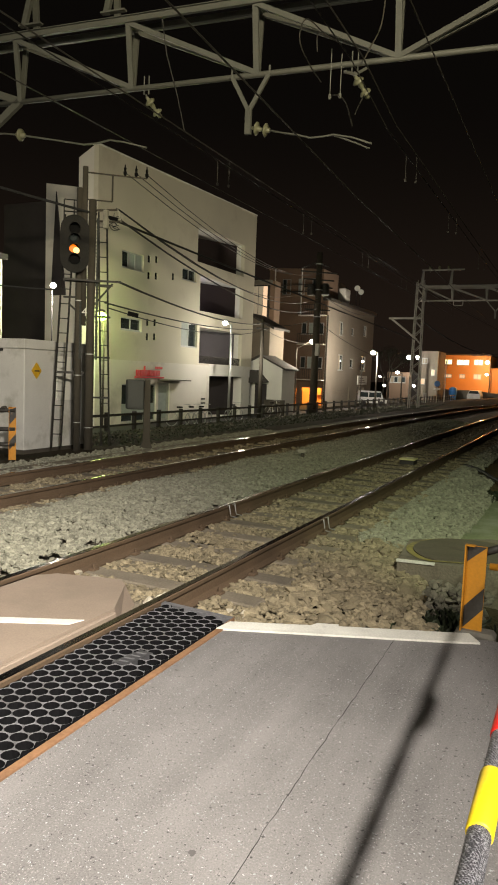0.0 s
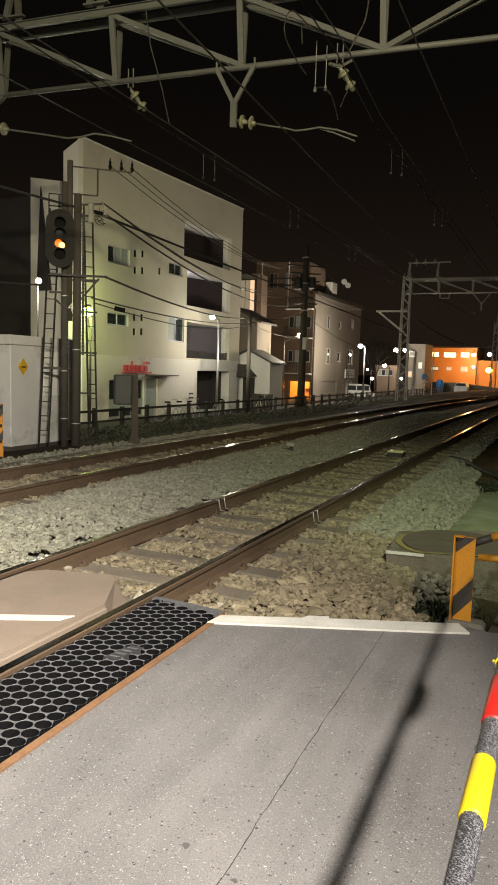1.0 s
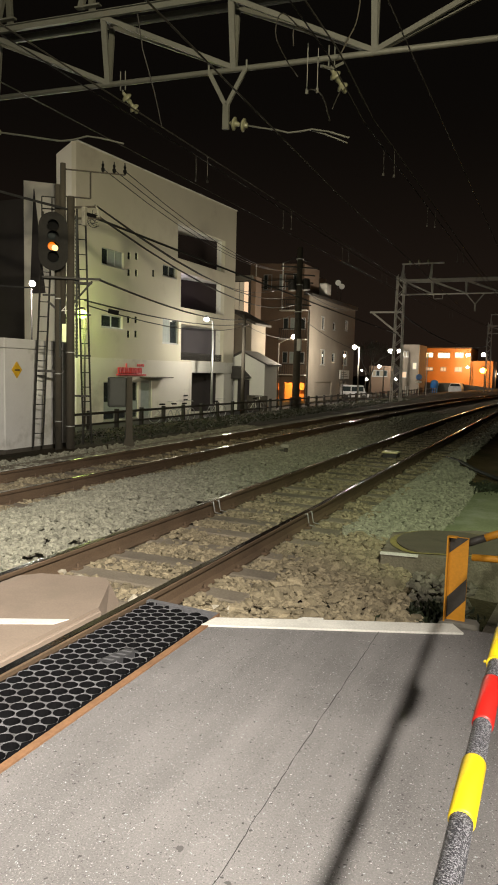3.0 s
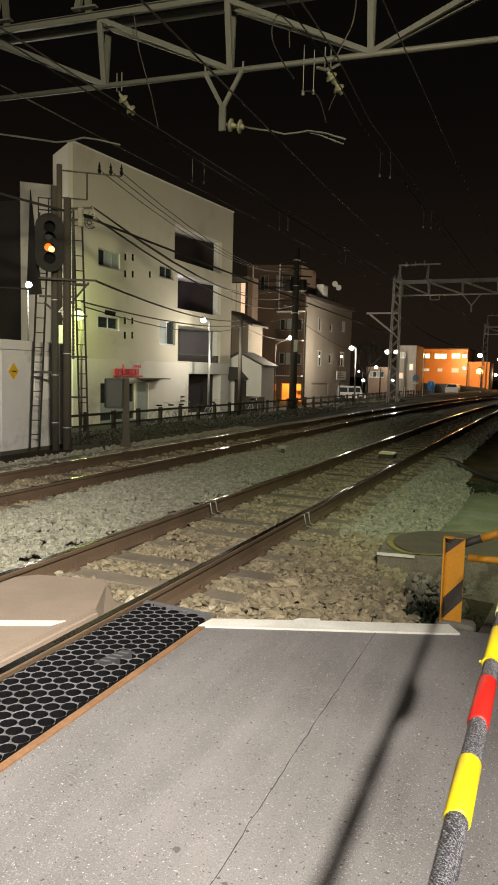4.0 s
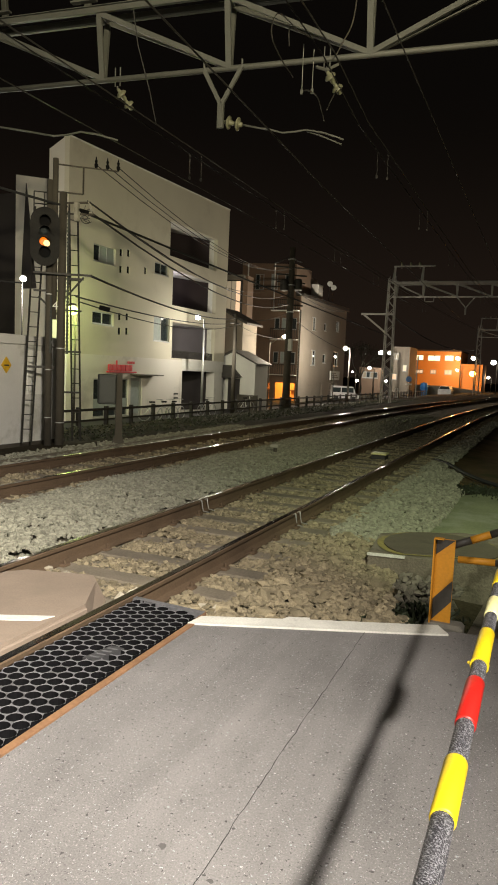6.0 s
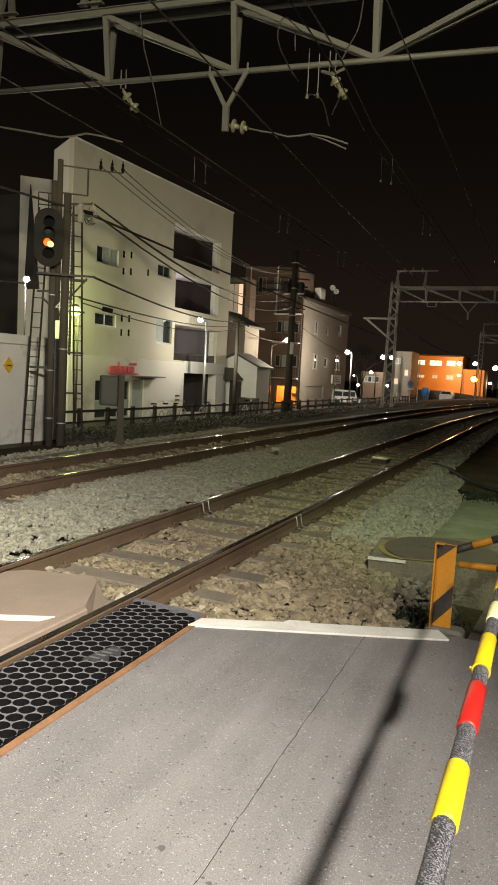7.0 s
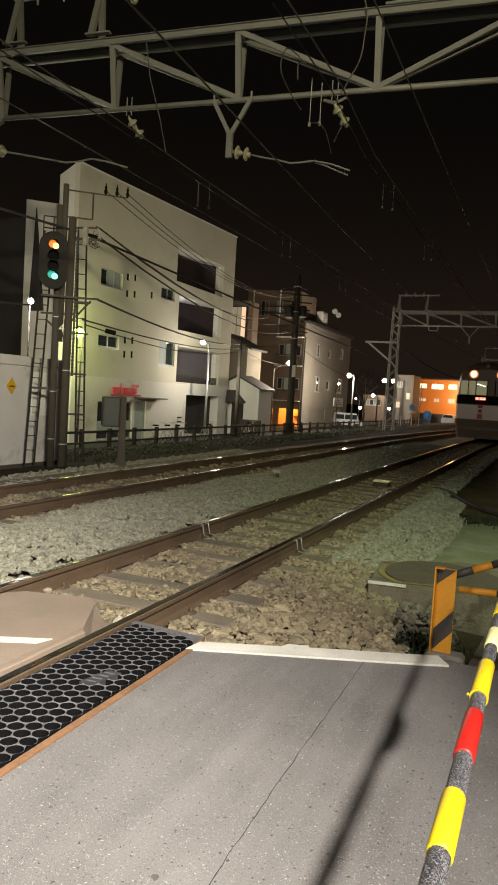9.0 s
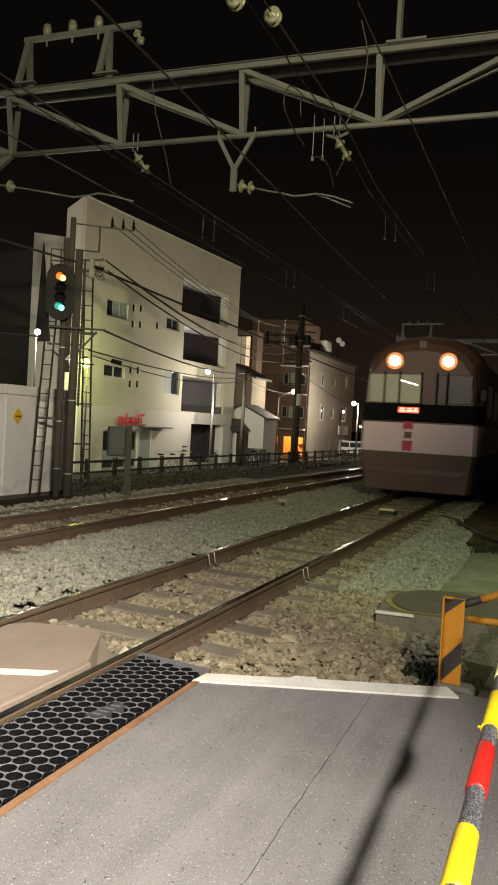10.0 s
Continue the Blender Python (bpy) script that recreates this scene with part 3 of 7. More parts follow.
def build_road():
    bm = B()
    far_side = -7.5
    prism(bm, [(-1.80, far_side), (9.0, far_side), (9.0, 4.35), (-0.38, 4.22), (-1.80, edge_y(-1.80) - 0.02)], -0.45, 0.0)
    road = tagged(part("road", bm, M["asphalt"]), "worn grey asphalt road up to the level crossing", "road", kind="structure")
    ORG[road] = Vector((0, 0, 0))
    # the crack between two asphalt lanes, a thin wandering strip of dark colour
    rng = random.Random(4)
    bm = B()
    pts = []
    y = -2.0
    while y < 3.95:
        pts.append((-0.80 - 0.021 * y + 0.006 * math.sin(y * 2.1) + rng.uniform(-0.003, 0.003), y))
        y += 0.05
    left = [bm.verts.new((x - rng.uniform(0.0007, 0.0026), y, 0.0035)) for x, y in pts]
    right = [bm.verts.new((x + rng.uniform(0.0007, 0.0026), y, 0.0035)) for x, y in pts]
    for i in range(len(pts) - 1):
        bm.faces.new((left[i], right[i], right[i + 1], left[i + 1]))
    part("crack", bm, M["lane"], road, "thin dark crack in the asphalt")
    # the kerb-like white line at the road's edge
    bm = B()
    prism(bm, [(-1.84, edge_y(-1.84) - 0.06), (-0.60, edge_y(-0.60) - 0.085), (-0.42, 4.125), (-0.50, 4.25), (-0.62, edge_y(-0.62) + 0.075), (-1.22, edge_y(-1.22) + 0.085),
               (-1.23, edge_y(-1.23) + 0.12), (-1.35, edge_y(-1.35) + 0.125), (-1.37, edge_y(-1.37) + 0.08), (-1.82, edge_y(-1.82) + 0.075)], -0.12, 0.012)
    part("white_line", bm, M["white"], road, "worn white painted edge line")
    bm = B()
    prism(bm, [(-8.0, edge_y(-8) - 6), (-7.9, edge_y(-7.9)), (-30, edge_y(-30) + 2), (-30, edge_y(-30) - 6)], -0.4, -0.02)
    part("far_road", bm, M["asphalt"], road)
    bm = B()
    prism(bm, [(-5.75, edge_y(-5.75) - 6), (-3.85, edge_y(-3.85) - 6), (-3.85, edge_y(-3.85) + 0.05), (-4.55, edge_y(-4.55) + 0.62), (-5.0, edge_y(-5.0) + 0.72), (-5.75, edge_y(-5.75) + 0.6)], -0.3, -0.01)
    part("middle_road", bm, M["asphalt"], road)
    # concrete panels between the near rails, with a bevelled end
    xl, xr = NEAR - GAUGE / 2 + 0.12, NEAR + GAUGE / 2 - 0.13
    for i, (y0, y1) in enumerate(((-2.2, -0.35), (-0.34, 1.50), (1.51, 3.36))):
        bm = B()
        s = 0.434 * (xr - xl)
        last = i == 2
        top = [(xl, y0 - s), (xr, y0), (xr, y1), (xl, y1 - s + (0.95 if last else 0))]
        if last:
            top = [(xl, y0 - s), (xr, y0), (xr, 3.52), (-2.79, 3.96), (-2.88, 4.05), (-3.36, 3.92), (xl + 0.02, 3.80)]
        foot = list(top)
        if last:
            foot = [top[0], top[1], (xr, 3.58), (-2.73, 4.02), (-2.86, 4.13), (-3.37, 4.0), (xl + 0.02, 3.88)]
        low = [bm.verts.new((x, y, -0.18)) for x, y in foot]
        up = [bm.verts.new((x, y, 0.004)) for x, y in top]
        n = len(top)
        bm.faces.new(up)
        bm.faces.new(low[::-1])
        for k in range(n):
            bm.faces.new((low[k], low[(k + 1) % n], up[(k + 1) % n], up[k]))
        part("concrete_panel", bm, M["panel"], road, "brown concrete crossing panel between the rails")
    bm = B()
    prism(bm, [(xl, edge_y(xl) - 0.17), (xr - 0.05, edge_y(xr) - 0.13), (xr - 0.02, edge_y(xr) - 0.03), (xl, edge_y(xl) - 0.07)], 0.0, 0.009)
    part("panel_line", bm, M["white"], road, "worn white painted line on the panel")
    bm = B()
    box(bm, (xr + 0.004, -2.2, -0.12), (xr + 0.034, 3.50, -0.010), 0.006)
    part("panel_edge", bm, M["panel"], road, "dusty concrete edge of the crossing panel")
    return road


def build_honeycomb(road):
    """The open honeycomb panel beside the near rail: each cell is a hole with walls."""
    pitch, hole, deep = 0.0775, 0.0352, 0.035
    x0, x1, y0, y1 = -2.345, -1.845, 0.55, 3.745
    verts, faces = [], []
    n = 12
    corner = pitch / math.sqrt(3)
    dx, dy = pitch * math.sqrt(3) / 2, pitch
    col = 0
    x = x0 + corner
    while x < x1:
        y = y0 + (dy / 2 if col % 2 else 0)
        while y < y1 + 0.04 * (x1 - x) / (x1 - x0) - 0.04:
            base = len(verts)
            for k in range(n):
                a = k * math.tau / n
                hx = corner * math.cos(math.pi / 6) / math.cos((a % (math.pi / 3)) - math.pi / 6)
                verts.append((x + hx * math.cos(a), y + hx * math.sin(a), 0.004))
            for z in (0.004, -deep):
                for k in range(n):
                    a = k * math.tau / n
                    verts.append((x + hole * math.cos(a) * (1.08 if z > 0 else 1), y + hole * math.sin(a), z + (0.0 if z < 0 else -0.002)))
            for k in range(n):
                q = (k + 1) % n
                faces.append((base + k, base + q, base + n + q, base + n + k))
                faces.append((base + n + k, base + n + q, base + 2 * n + q, base + 2 * n + k))
            y += dy
        x += dx
        col += 1
    me = bpy.data.meshes.new("honeycomb_panel")
    me.from_pydata(verts, [], faces)
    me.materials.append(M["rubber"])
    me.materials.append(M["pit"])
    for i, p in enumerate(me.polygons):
        p.material_index = i % 2  # the walls of the holes carry their shade as a near-black colour
    ob = new("honeycomb_panel", me)
    ob.parent = road
    tagged(ob, "worn grey rubber honeycomb crossing panel", kind="")
    bm = B()
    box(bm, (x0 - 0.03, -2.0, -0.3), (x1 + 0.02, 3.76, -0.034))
    # the floor below the holes is coloured near-black for shade too
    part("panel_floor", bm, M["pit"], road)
    bm = B()
    prism(bm, [(-1.838, -2.0), (-1.802, -2.0), (-1.802, 3.60), (-1.838, 3.775)], -0.1, 0.008)
    part("rusty_edge", bm, M["rust"], road, "rusty orange steel edge")
    bm = B()
    prism(bm, [(x0 - 0.02, 3.765), (x1 + 0.005, 3.73), (x1 + 0.005, 3.775), (x0 - 0.02, 3.81)], -0.1, 0.003)
    part("panel_end", bm, M["rubber"], road)
    # the maker's plate cast into the panel: plain bars for its lettering
    bm = B()
    prism(bm, [(-2.085, 2.85), (-2.005, 2.85), (-1.965, 3.05), (-2.045, 3.05)], -0.03, 0.0045)
    plate = part("maker_plate", bm, M["darkrubber"], road, "dark cast plate in the honeycomb panel")
    ORG[plate] = Vector((0, 0, 0))
    bm = B()
    for k in range(4):
        y = 2.875 + 0.043 * k
        x = -2.045 + 0.2 * (y - 2.85)
        prism(bm, [(x - 0.026, y), (x + 0.026, y + 0.006), (x + 0.029, y + 0.018), (x - 0.023, y + 0.012)], 0.0035, 0.007)
    part("plate_bars", bm, M["rubber"], plate)
    bm = B()
    box(bm, (x0 - 0.03, -2.0, -0.2), (x1 + 0.02, 0.56, 0.0))
    part("solid_panel", bm, M["rubber"], road)


RAIL = [(-0.064, -0.153), (0.064, -0.153), (0.064, -0.141), (0.012, -0.122), (0.0085, -0.045), (0.030, -0.034), (0.0325, -0.008), (0.026, 0.0),
        (-0.026, 0.0), (-0.0325, -0.008), (-0.030, -0.034), (-0.0085, -0.045), (-0.012, -0.122), (-0.064, -0.141)]


def build_track(name, centre, label):
    track = thing(name, (centre, 3, -0.2), label, "railway track", "railway tracks", "structure")
    for side in (-1, 1):
        x = centre + side * GAUGE / 2
        bm = B()
        sweep(bm, [(x + a, z) for a, z in RAIL], LINE_YS)
        rail = part("rail", bm, M["rail"], track, "rusty brown steel rail")
        bm = B()
        sweep(bm, [(x - 0.026, 0.0), (x + 0.026, 0.0), (x + 0.024, 0.003), (x - 0.024, 0.003)], LINE_YS)
        part("running_surface", bm, M["head"], rail, "polished steel rail head")
    # sleepers share one mesh
    first = None
    y = 3.95
    i = 0
    while y < 75:
        if first is None:
            bm = B()
            box(bm, (-1.02, -0.11, -0.16), (1.02, 0.11, 0.0), 0.012)
            first = part("sleeper", bm, M["sleeper"], None)
            first.parent = track
            ob = first
        else:
            ob = new("sleeper", first.data)
            ob.parent = track
        rng = random.Random(i * 7 + int(-centre * 10))
        ob.location = (bend(y), y - 3, 0.052 + rng.uniform(-0.008, 0.005))
        ob.rotation_euler = (0, 0, rng.uniform(-0.012, 0.012) - math.atan(max(0.0, y - 25.0) / 400))
        y += 0.60
        i += 1
    # clips beside the rails on the nearer sleepers
    clip = None
    y = 3.95
    while y < 16:
        for side in (-1, 1):
            for out in (-1, 1):
                x = side * GAUGE / 2 + out * 0.085
                if clip is None:
                    bm = B()
                    box(bm, (-0.03, -0.045, 0), (0.03, 0.045, 0.028), 0.008)
                    tube(bm, [(0, 0, 0.02), (0, 0, 0.06)], 0.012, 6)
                    clip = part("rail_clip", bm, M["rail"], None)
                    clip.parent = track
                    ob = clip
                else:
                    ob = new("rail_clip", clip.data)
                    ob.parent = track
                ob.location = (x, y - 3, 0.045)
        y += 0.60
    return track


def rocks(name, material, label, areas, seed, parent=None):
    """Loose stones, each a lumpy closed body of its own, joined into one mesh of stuff. areas: x0, x1, y0, y1, per square metre, size, z function."""
    rs = np.random.RandomState(seed)
    g = (1 + 5 ** 0.5) / 2
    ico = np.array([(-1, g, 0), (1, g, 0), (-1, -g, 0), (1, -g, 0), (0, -1, g), (0, 1, g), (0, -1, -g), (0, 1, -g), (g, 0, -1), (g, 0, 1), (-g, 0, -1), (-g, 0, 1)]) / 1.9
    tri = np.array([(0, 11, 5), (0, 5, 1), (0, 1, 7), (0, 7, 10), (0, 10, 11), (1, 5, 9), (5, 11, 4), (11, 10, 2), (10, 7, 6), (7, 1, 8),
                    (3, 9, 4), (3, 4, 2), (3, 2, 6), (3, 6, 8), (3, 8, 9), (4, 9, 5), (2, 4, 11), (6, 2, 10), (8, 6, 7), (9, 8, 1)])
    kinds = [ico * rs.uniform(0.5, 1.5, (12, 1)) for _ in range(24)]
    vs, fs, total = [], [], 0
    for x0, x1, y0, y1, dens, size, zf, keep in areas:
        n = int((x1 - x0) * (y1 - y0) * dens)
        p = rs.uniform((x0, y0), (x1, y1), (n, 2))
        p = p[[keep(a, b) for a, b in p]] if keep else p
        for x, y in p:
            s = size * rs.uniform(0.55, 1.35)
            k = kinds[rs.randint(24)] * (s * np.array([rs.uniform(0.8, 1.35), rs.uniform(0.7, 1.2), rs.uniform(0.5, 0.9)]))
            a = rs.uniform(0, 6.28)
            b = rs.uniform(-0.6, 0.6)
            ca, sa, cb, sb = math.cos(a), math.sin(a), math.cos(b), math.sin(b)
            r = np.array([(ca, -sa * cb, sa * sb), (sa, ca * cb, -ca * sb), (0, sb, cb)])
            vs.append(k @ r.T + (x + bend(y), y, zf(x, y) + rs.uniform(-0.2, 0.45) * s))
            fs.append(tri + total)
            total += 12
    v, f = np.concatenate(vs).astype(np.float32), np.concatenate(fs).astype(np.int32)
    me = bpy.data.meshes.new(name)
    me.vertices.add(len(v))
    me.vertices.foreach_set("co", v.ravel())
    me.loops.add(f.size)
    me.loops.foreach_set("vertex_index", f.ravel())
    me.polygons.add(len(f))
    me.polygons.foreach_set("loop_start", np.arange(0, f.size, 3, dtype=np.int32))
    me.update(calc_edges=True)
    me.shade_flat()
    me.materials.append(material)
    return tagged(new(name, me), label, "gravel", kind="stuff")


def build_ballast():
    def clear(x, y):
        """Free of rails, sleepers' tops and the road."""
        if y < edge_y(x) + 0.10:
            return False
        for c in (NEAR, FAR):
            if min(abs(x - c - GAUGE / 2), abs(x - c + GAUGE / 2)) < 0.075:
                return False
            if abs(x - c) < 1.03 and abs((y - 3.95 + 0.3) % 0.6 - 0.3) < 0.115 and (x * 37.7 + y * 11.3) % 1 > 0.10:
                return False
        if 4.6 < y < 6.9 and x > -0.85 - 0.16 * (y - 4.6):
            return False
        if y < 4.12 and -3.65 < x < -2.4 or (-5.75 < x < -3.9 and y < edge_y(x) + 0.75):
            return False
        return True

    flat = lambda x, y: -0.165 + 0.012 * math.sin(x * 5 + y * 3)
    bank = lambda x, y: ground_z(x) + 0.03 + (0.085 if y < 6.3 and x > -1.9 else 0.0) * min(1, (6.3 - y) / 1.5) + (0.16 if x > -0.95 and y < 6.2 else 0)
    mound = lambda x, y: -0.17 + 0.13 * math.exp(-((x + 4.8) / 0.75) ** 2) + 0.02 * math.sin(y * 1.7)
    rocks("ballast_gravel", M["stone"], "brown-grey crushed stone between and beside the rails",
          [(-3.95, -1.85, 3.4, 9.0, 1000, 0.024, flat, clear), (-3.95, -1.85, 9.0, 20, 640, 0.026, flat, clear), (-3.95, -1.85, 20, 40, 170, 0.042, flat, clear),
           (-1.85, -0.55, 3.6, 7.0, 1500, 0.0225, bank, clear), (-1.85, -0.75, 3.6, 7.0, 90, 0.042, bank, clear), (-7.6, -5.6, 2.5, 12, 600, 0.028, flat, clear), (-7.6, -5.6, 12, 32, 170, 0.042, flat, clear)], 11)
    rocks("pale_ballast_gravel", M["stone2"], "pale crushed stone heaped between the tracks and on the bank",
          [(-5.75, -3.85, 2.0, 9.0, 1500, 0.0215, mound, clear), (-5.75, -3.85, 9.0, 16, 900, 0.025, mound, clear), (-5.75, -3.85, 16, 30, 420, 0.032, mound, clear),
           (-8.9, -7.6, 4.5, 20, 330, 0.036, lambda x, y: ground_z(x) + 0.02, clear), (-2.0, -1.12, 6.9, 8.6, 1500, 0.0235, bank, clear), (-2.0, -1.08, 8.6, 11.6, 1000, 0.026, bank, clear), (-2.0, -1.25, 11.6, 13.4, 700, 0.028, bank, clear), (-2.0, -1.6, 13.4, 30, 170, 0.040, bank, clear)], 12)


build_ground()
road = build_road()
build_honeycomb(road)
build_track("near_railway_track", NEAR, "single railway track with rusty rails on ballast")
build_track("far_railway_track", FAR, "second railway track with rusty rails on ballast")
build_ballast()


# ---------------------------------------------------------------- catenary gantry over the tracks
GA = Vector((-5.53, 11.50, 0))
GE = Vector((0.9959, 0.0906, 0))
GP = Vector((-0.0906, 0.9959, 0))


def gp(x, off, z):
    """A place on the gantry: x metres in the world, off behind its bottom bar, height z."""
    return GA + GE * ((x - GA.x) / GE.x) + GP * off + Vector((0, 0, z))


def insulator(parent, a, b, discs, radius=0.11, name="insulator"):
    """A string of ribbed discs from a to b."""
    a, b = Vector(a), Vector(b)
    m = Matrix.Translation(a) @ (b - a).to_track_quat("Z", "Y").to_matrix().to_4x4()
    n = (b - a).length
    bm = B()
    prof = [(0.02, 0)]
    step = n / discs
    for i in range(discs):
        h = i * step
        prof += [(0.028, h + step * 0.08), (0.034, h + step * 0.30), (radius * 0.72, h + step * 0.36), (radius, h + step * 0.50), (radius * 0.98, h + step * 0.58),
                 (radius * 0.62, h + step * 0.64), (0.04, h + step * 0.66), (0.045, h + step * 0.92)]
    prof.append((0.02, n))
    lathe(bm, prof, m, 18)
    return part(name, bm, M["porcelain"], parent, "pale glazed ribbed insulator", True)


def build_gantry(at_x, name, label, x0, x1, place, joints, zb, zt, mast_xs, half):
    g = thing(name, place(at_x, 0, -0.2), label, "railway gantry", "catenary gantries")
    bm = B()
    tube(bm, [place(x0, 0, zb), place(x1, 0, zb)], 0.048, 10)
    part("bottom_chord", bm, M["steel"], g, smooth=True)
    for off in (-half, half):
        bm = B()
        beam(bm, place(x0, off, zt), place(x1, off, zt), 0.05, 0.105)
        chord = part("top_chord", bm, M["steel"], g)
        for dz, w in ((0.058, 0.07), (-0.058, 0.06)):
            bm = B()
            beam(bm, place(x0, off * 1.2, zt + dz), place(x1, off * 1.2, zt + dz), w, 0.012)
            part("flange", bm, M["steel"], chord)
    for i, x in enumerate(joints):
        for off in (-half, half):
            bm = B()
            beam(bm, place(x, off * 0.12, zb), place(x - 0.02, off, zt), 0.055, 0.10, GE)
            part("upright", bm, M["steel"], g)
        bm = B()
        beam(bm, place(x, -half, zt - 0.05), place(x, half, zt - 0.05), 0.06, 0.06)
        part("cross_tie", bm, M["steel"], g)
        if i + 1 < len(joints):
            # braces run down towards the middle of the span
            nx = joints[i + 1]
            a, b = (x, nx) if x < -3.5 else (nx, x)
            for off in (-half, half):
                bm = B()
                beam(bm, place(a, off, zt - 0.06), place(b, off * 0.12, zb + 0.02), 0.055, 0.085)
                part("diagonal", bm, M["steel"], g)
    for mx in mast_xs:
        for sx in (-0.22, 0.22):
            bm = B()
            for sy in (-0.22, 0.22):
                beam(bm, place(mx + sx * 1.5, sy * 1.5, -1.0), place(mx + sx, sy, zt + 0.35), 0.07, 0.07)
            part("mast_leg", bm, M["steel"], g)
        bm = B()
        z, s = 0.2, 1
        while z < zt:
            k = 1.5 - 0.5 * z / zt
            for sy in (-0.22, 0.22):
                beam(bm, place(mx - 0.22 * k * s, sy * k, z), place(mx + 0.22 * k * s, sy * k, z + 0.55), 0.035, 0.035)
            for sx in (-0.22, 0.22):
                beam(bm, place(mx + sx * k, -0.22 * k * s, z), place(mx + sx * k, 0.22 * k * s, z + 0.55), 0.035, 0.035)
            z += 0.55
            s = -s
        part("mast_lacing", bm, M["steel"], g)
    return g


def rack(g, place, xa, xb, xe, zt, ztop, half=0.3):
    for x in (xa, xb):
        bm = B()
        for off in (-half, half):
            beam(bm, place(x - 0.05, off - 0.12, zt + 0.08), place(x + 0.03, -0.12, ztop), 0.075, 0.11, GE)
        beam(bm, place(x - 0.15, -half - 0.12, zt + 0.10), place(x + 0.35, -half - 0.12, zt + 0.10), 0.1, 0.03)
        part("rack_leg", bm, M["steel"], g)
    bm = B()
    beam(bm, place(xa - 0.08, -0.12, ztop), place(xe, -0.12, ztop), 0.08, 0.09)
    part("rack_bar", bm, M["steel"], g)
    for k in range(3):
        x = xa + (xb - xa) * (0.24 + 0.32 * k)
        bm = B()
        c = place(x, -0.12, 0)
        lathe(bm, [(0.02, ztop - 0.16), (0.02, ztop + 0.04), (0.08, ztop + 0.05), (0.08, ztop + 0.10), (0.085, ztop + 0.11), (0.085, ztop + 0.19), (0.07, ztop + 0.20), (0.07, ztop + 0.24), (0.04, ztop + 0.26)], Matrix.Translation((c.x, c.y, 0)), 12)
        part("post_insulator", bm, M["porcelain"], g, smooth=True)


gantry = build_gantry(-5.5, "catenary_gantry", "pale green steel lattice gantry spanning both tracks", -13.2, 3.2, gp, [-10.50, -8.0, -5.53, -3.09, -0.55, 1.9], 6.745, 7.90, (-13.0, 3.0), 0.17)
rack(gantry, gp, -10.15, -8.34, -7.65, 7.90, 8.95, 0.20)
insulator(gantry, gp(-7.75, -0.12, 8.86), gp(-7.6, -0.12, 8.58), 2, 0.085)
bm = B()
beam(bm, gp(-2.80, -0.20, 7.96), gp(-2.80, -0.20, 8.9), 0.07, 0.16)
beam(bm, gp(-3.0, -0.20, 7.98), gp(-2.35, -0.20, 7.98), 0.16, 0.04)
part("rack_leg", bm, M["steel"], gantry)
# knee brace at the far end
for a, b in (((-10.53, 0, 6.75), (-13.0, 0, 5.0)), ((-10.53, 0, 6.75), (-12.8, 0, 7.55))):
    bm = B()
    beam(bm, gp(*a), gp(*b), 0.09, 0.14)
    part("knee_brace", bm, M["steel"], gantry)
# the V-shaped drop post with its pull-off arm
for x in (-5.98, -5.28):
    bm = B()
    beam(bm, gp(x, -0.05, 6.74), gp(-5.64, -0.05, 6.12), 0.045, 0.07, GE)
    tube(bm, [gp(x, -0.05, 6.68), gp(x, -0.05, 6.86)], 0.018, 6)
    part("drop_strut", bm, M["steel"], gantry)
bm = B()
beam(bm, gp(-5.64, -0.05, 6.14), gp(-5.64, -0.05, 5.73), 0.11, 0.06)
for k in range(4):
    for s in (-0.025, 0.025):
        tube(bm, [gp(-5.64 + s, -0.09, 5.80 + k * 0.08), gp(-5.64 + s, -0.07, 5.80 + k * 0.08)], 0.008, 6)
part("drop_plate", bm, M["steel"], gantry)
insulator(gantry, gp(-5.57, -0.05, 5.835), gp(-5.23, -0.05, 5.76), 2, 0.115)
bm = B()
tube(bm, [gp(-5.25, -0.05, 5.77), gp(-4.97, -0.05, 5.70), gp(-4.72, -0.05, 5.65), gp(-4.5, -0.05, 5.585), gp(-4.3, -0.02, 5.60), gp(-4.1, 0, 5.625), gp(-3.8, 0, 5.56), gp(-3.45, 0, 5.43)], 0.016, 6)
tube(bm, [gp(-4.1, 0.03, 5.615), gp(-3.9, 0.05, 5.55), gp(-3.50, 0.1, 5.385)], 0.014, 6)
part("pull_off_arm", bm, M["steel"], gantry, "bare metal pull-off arm", True)
insulator(gantry, gp(-10.6, -0.05, 6.11), gp(-10.36, -0.05, 6.07), 1, 0.12)
bm = B()
tube(bm, [gp(-12.8, -0.05, 6.4), gp(-10.6, -0.05, 6.11), gp(-9.9, -0.05, 5.98), gp(-9.0, -0.05, 5.80), gp(-8.75, 0, 5.82), gp(-8.45, 0, 5.86), gp(-8.15, 0, 5.80), gp(-7.7, 0.05, 5.68)], 0.017, 6)
part("pull_off_arm", bm, M["steel"], gantry, "bare metal pull-off arm", True)
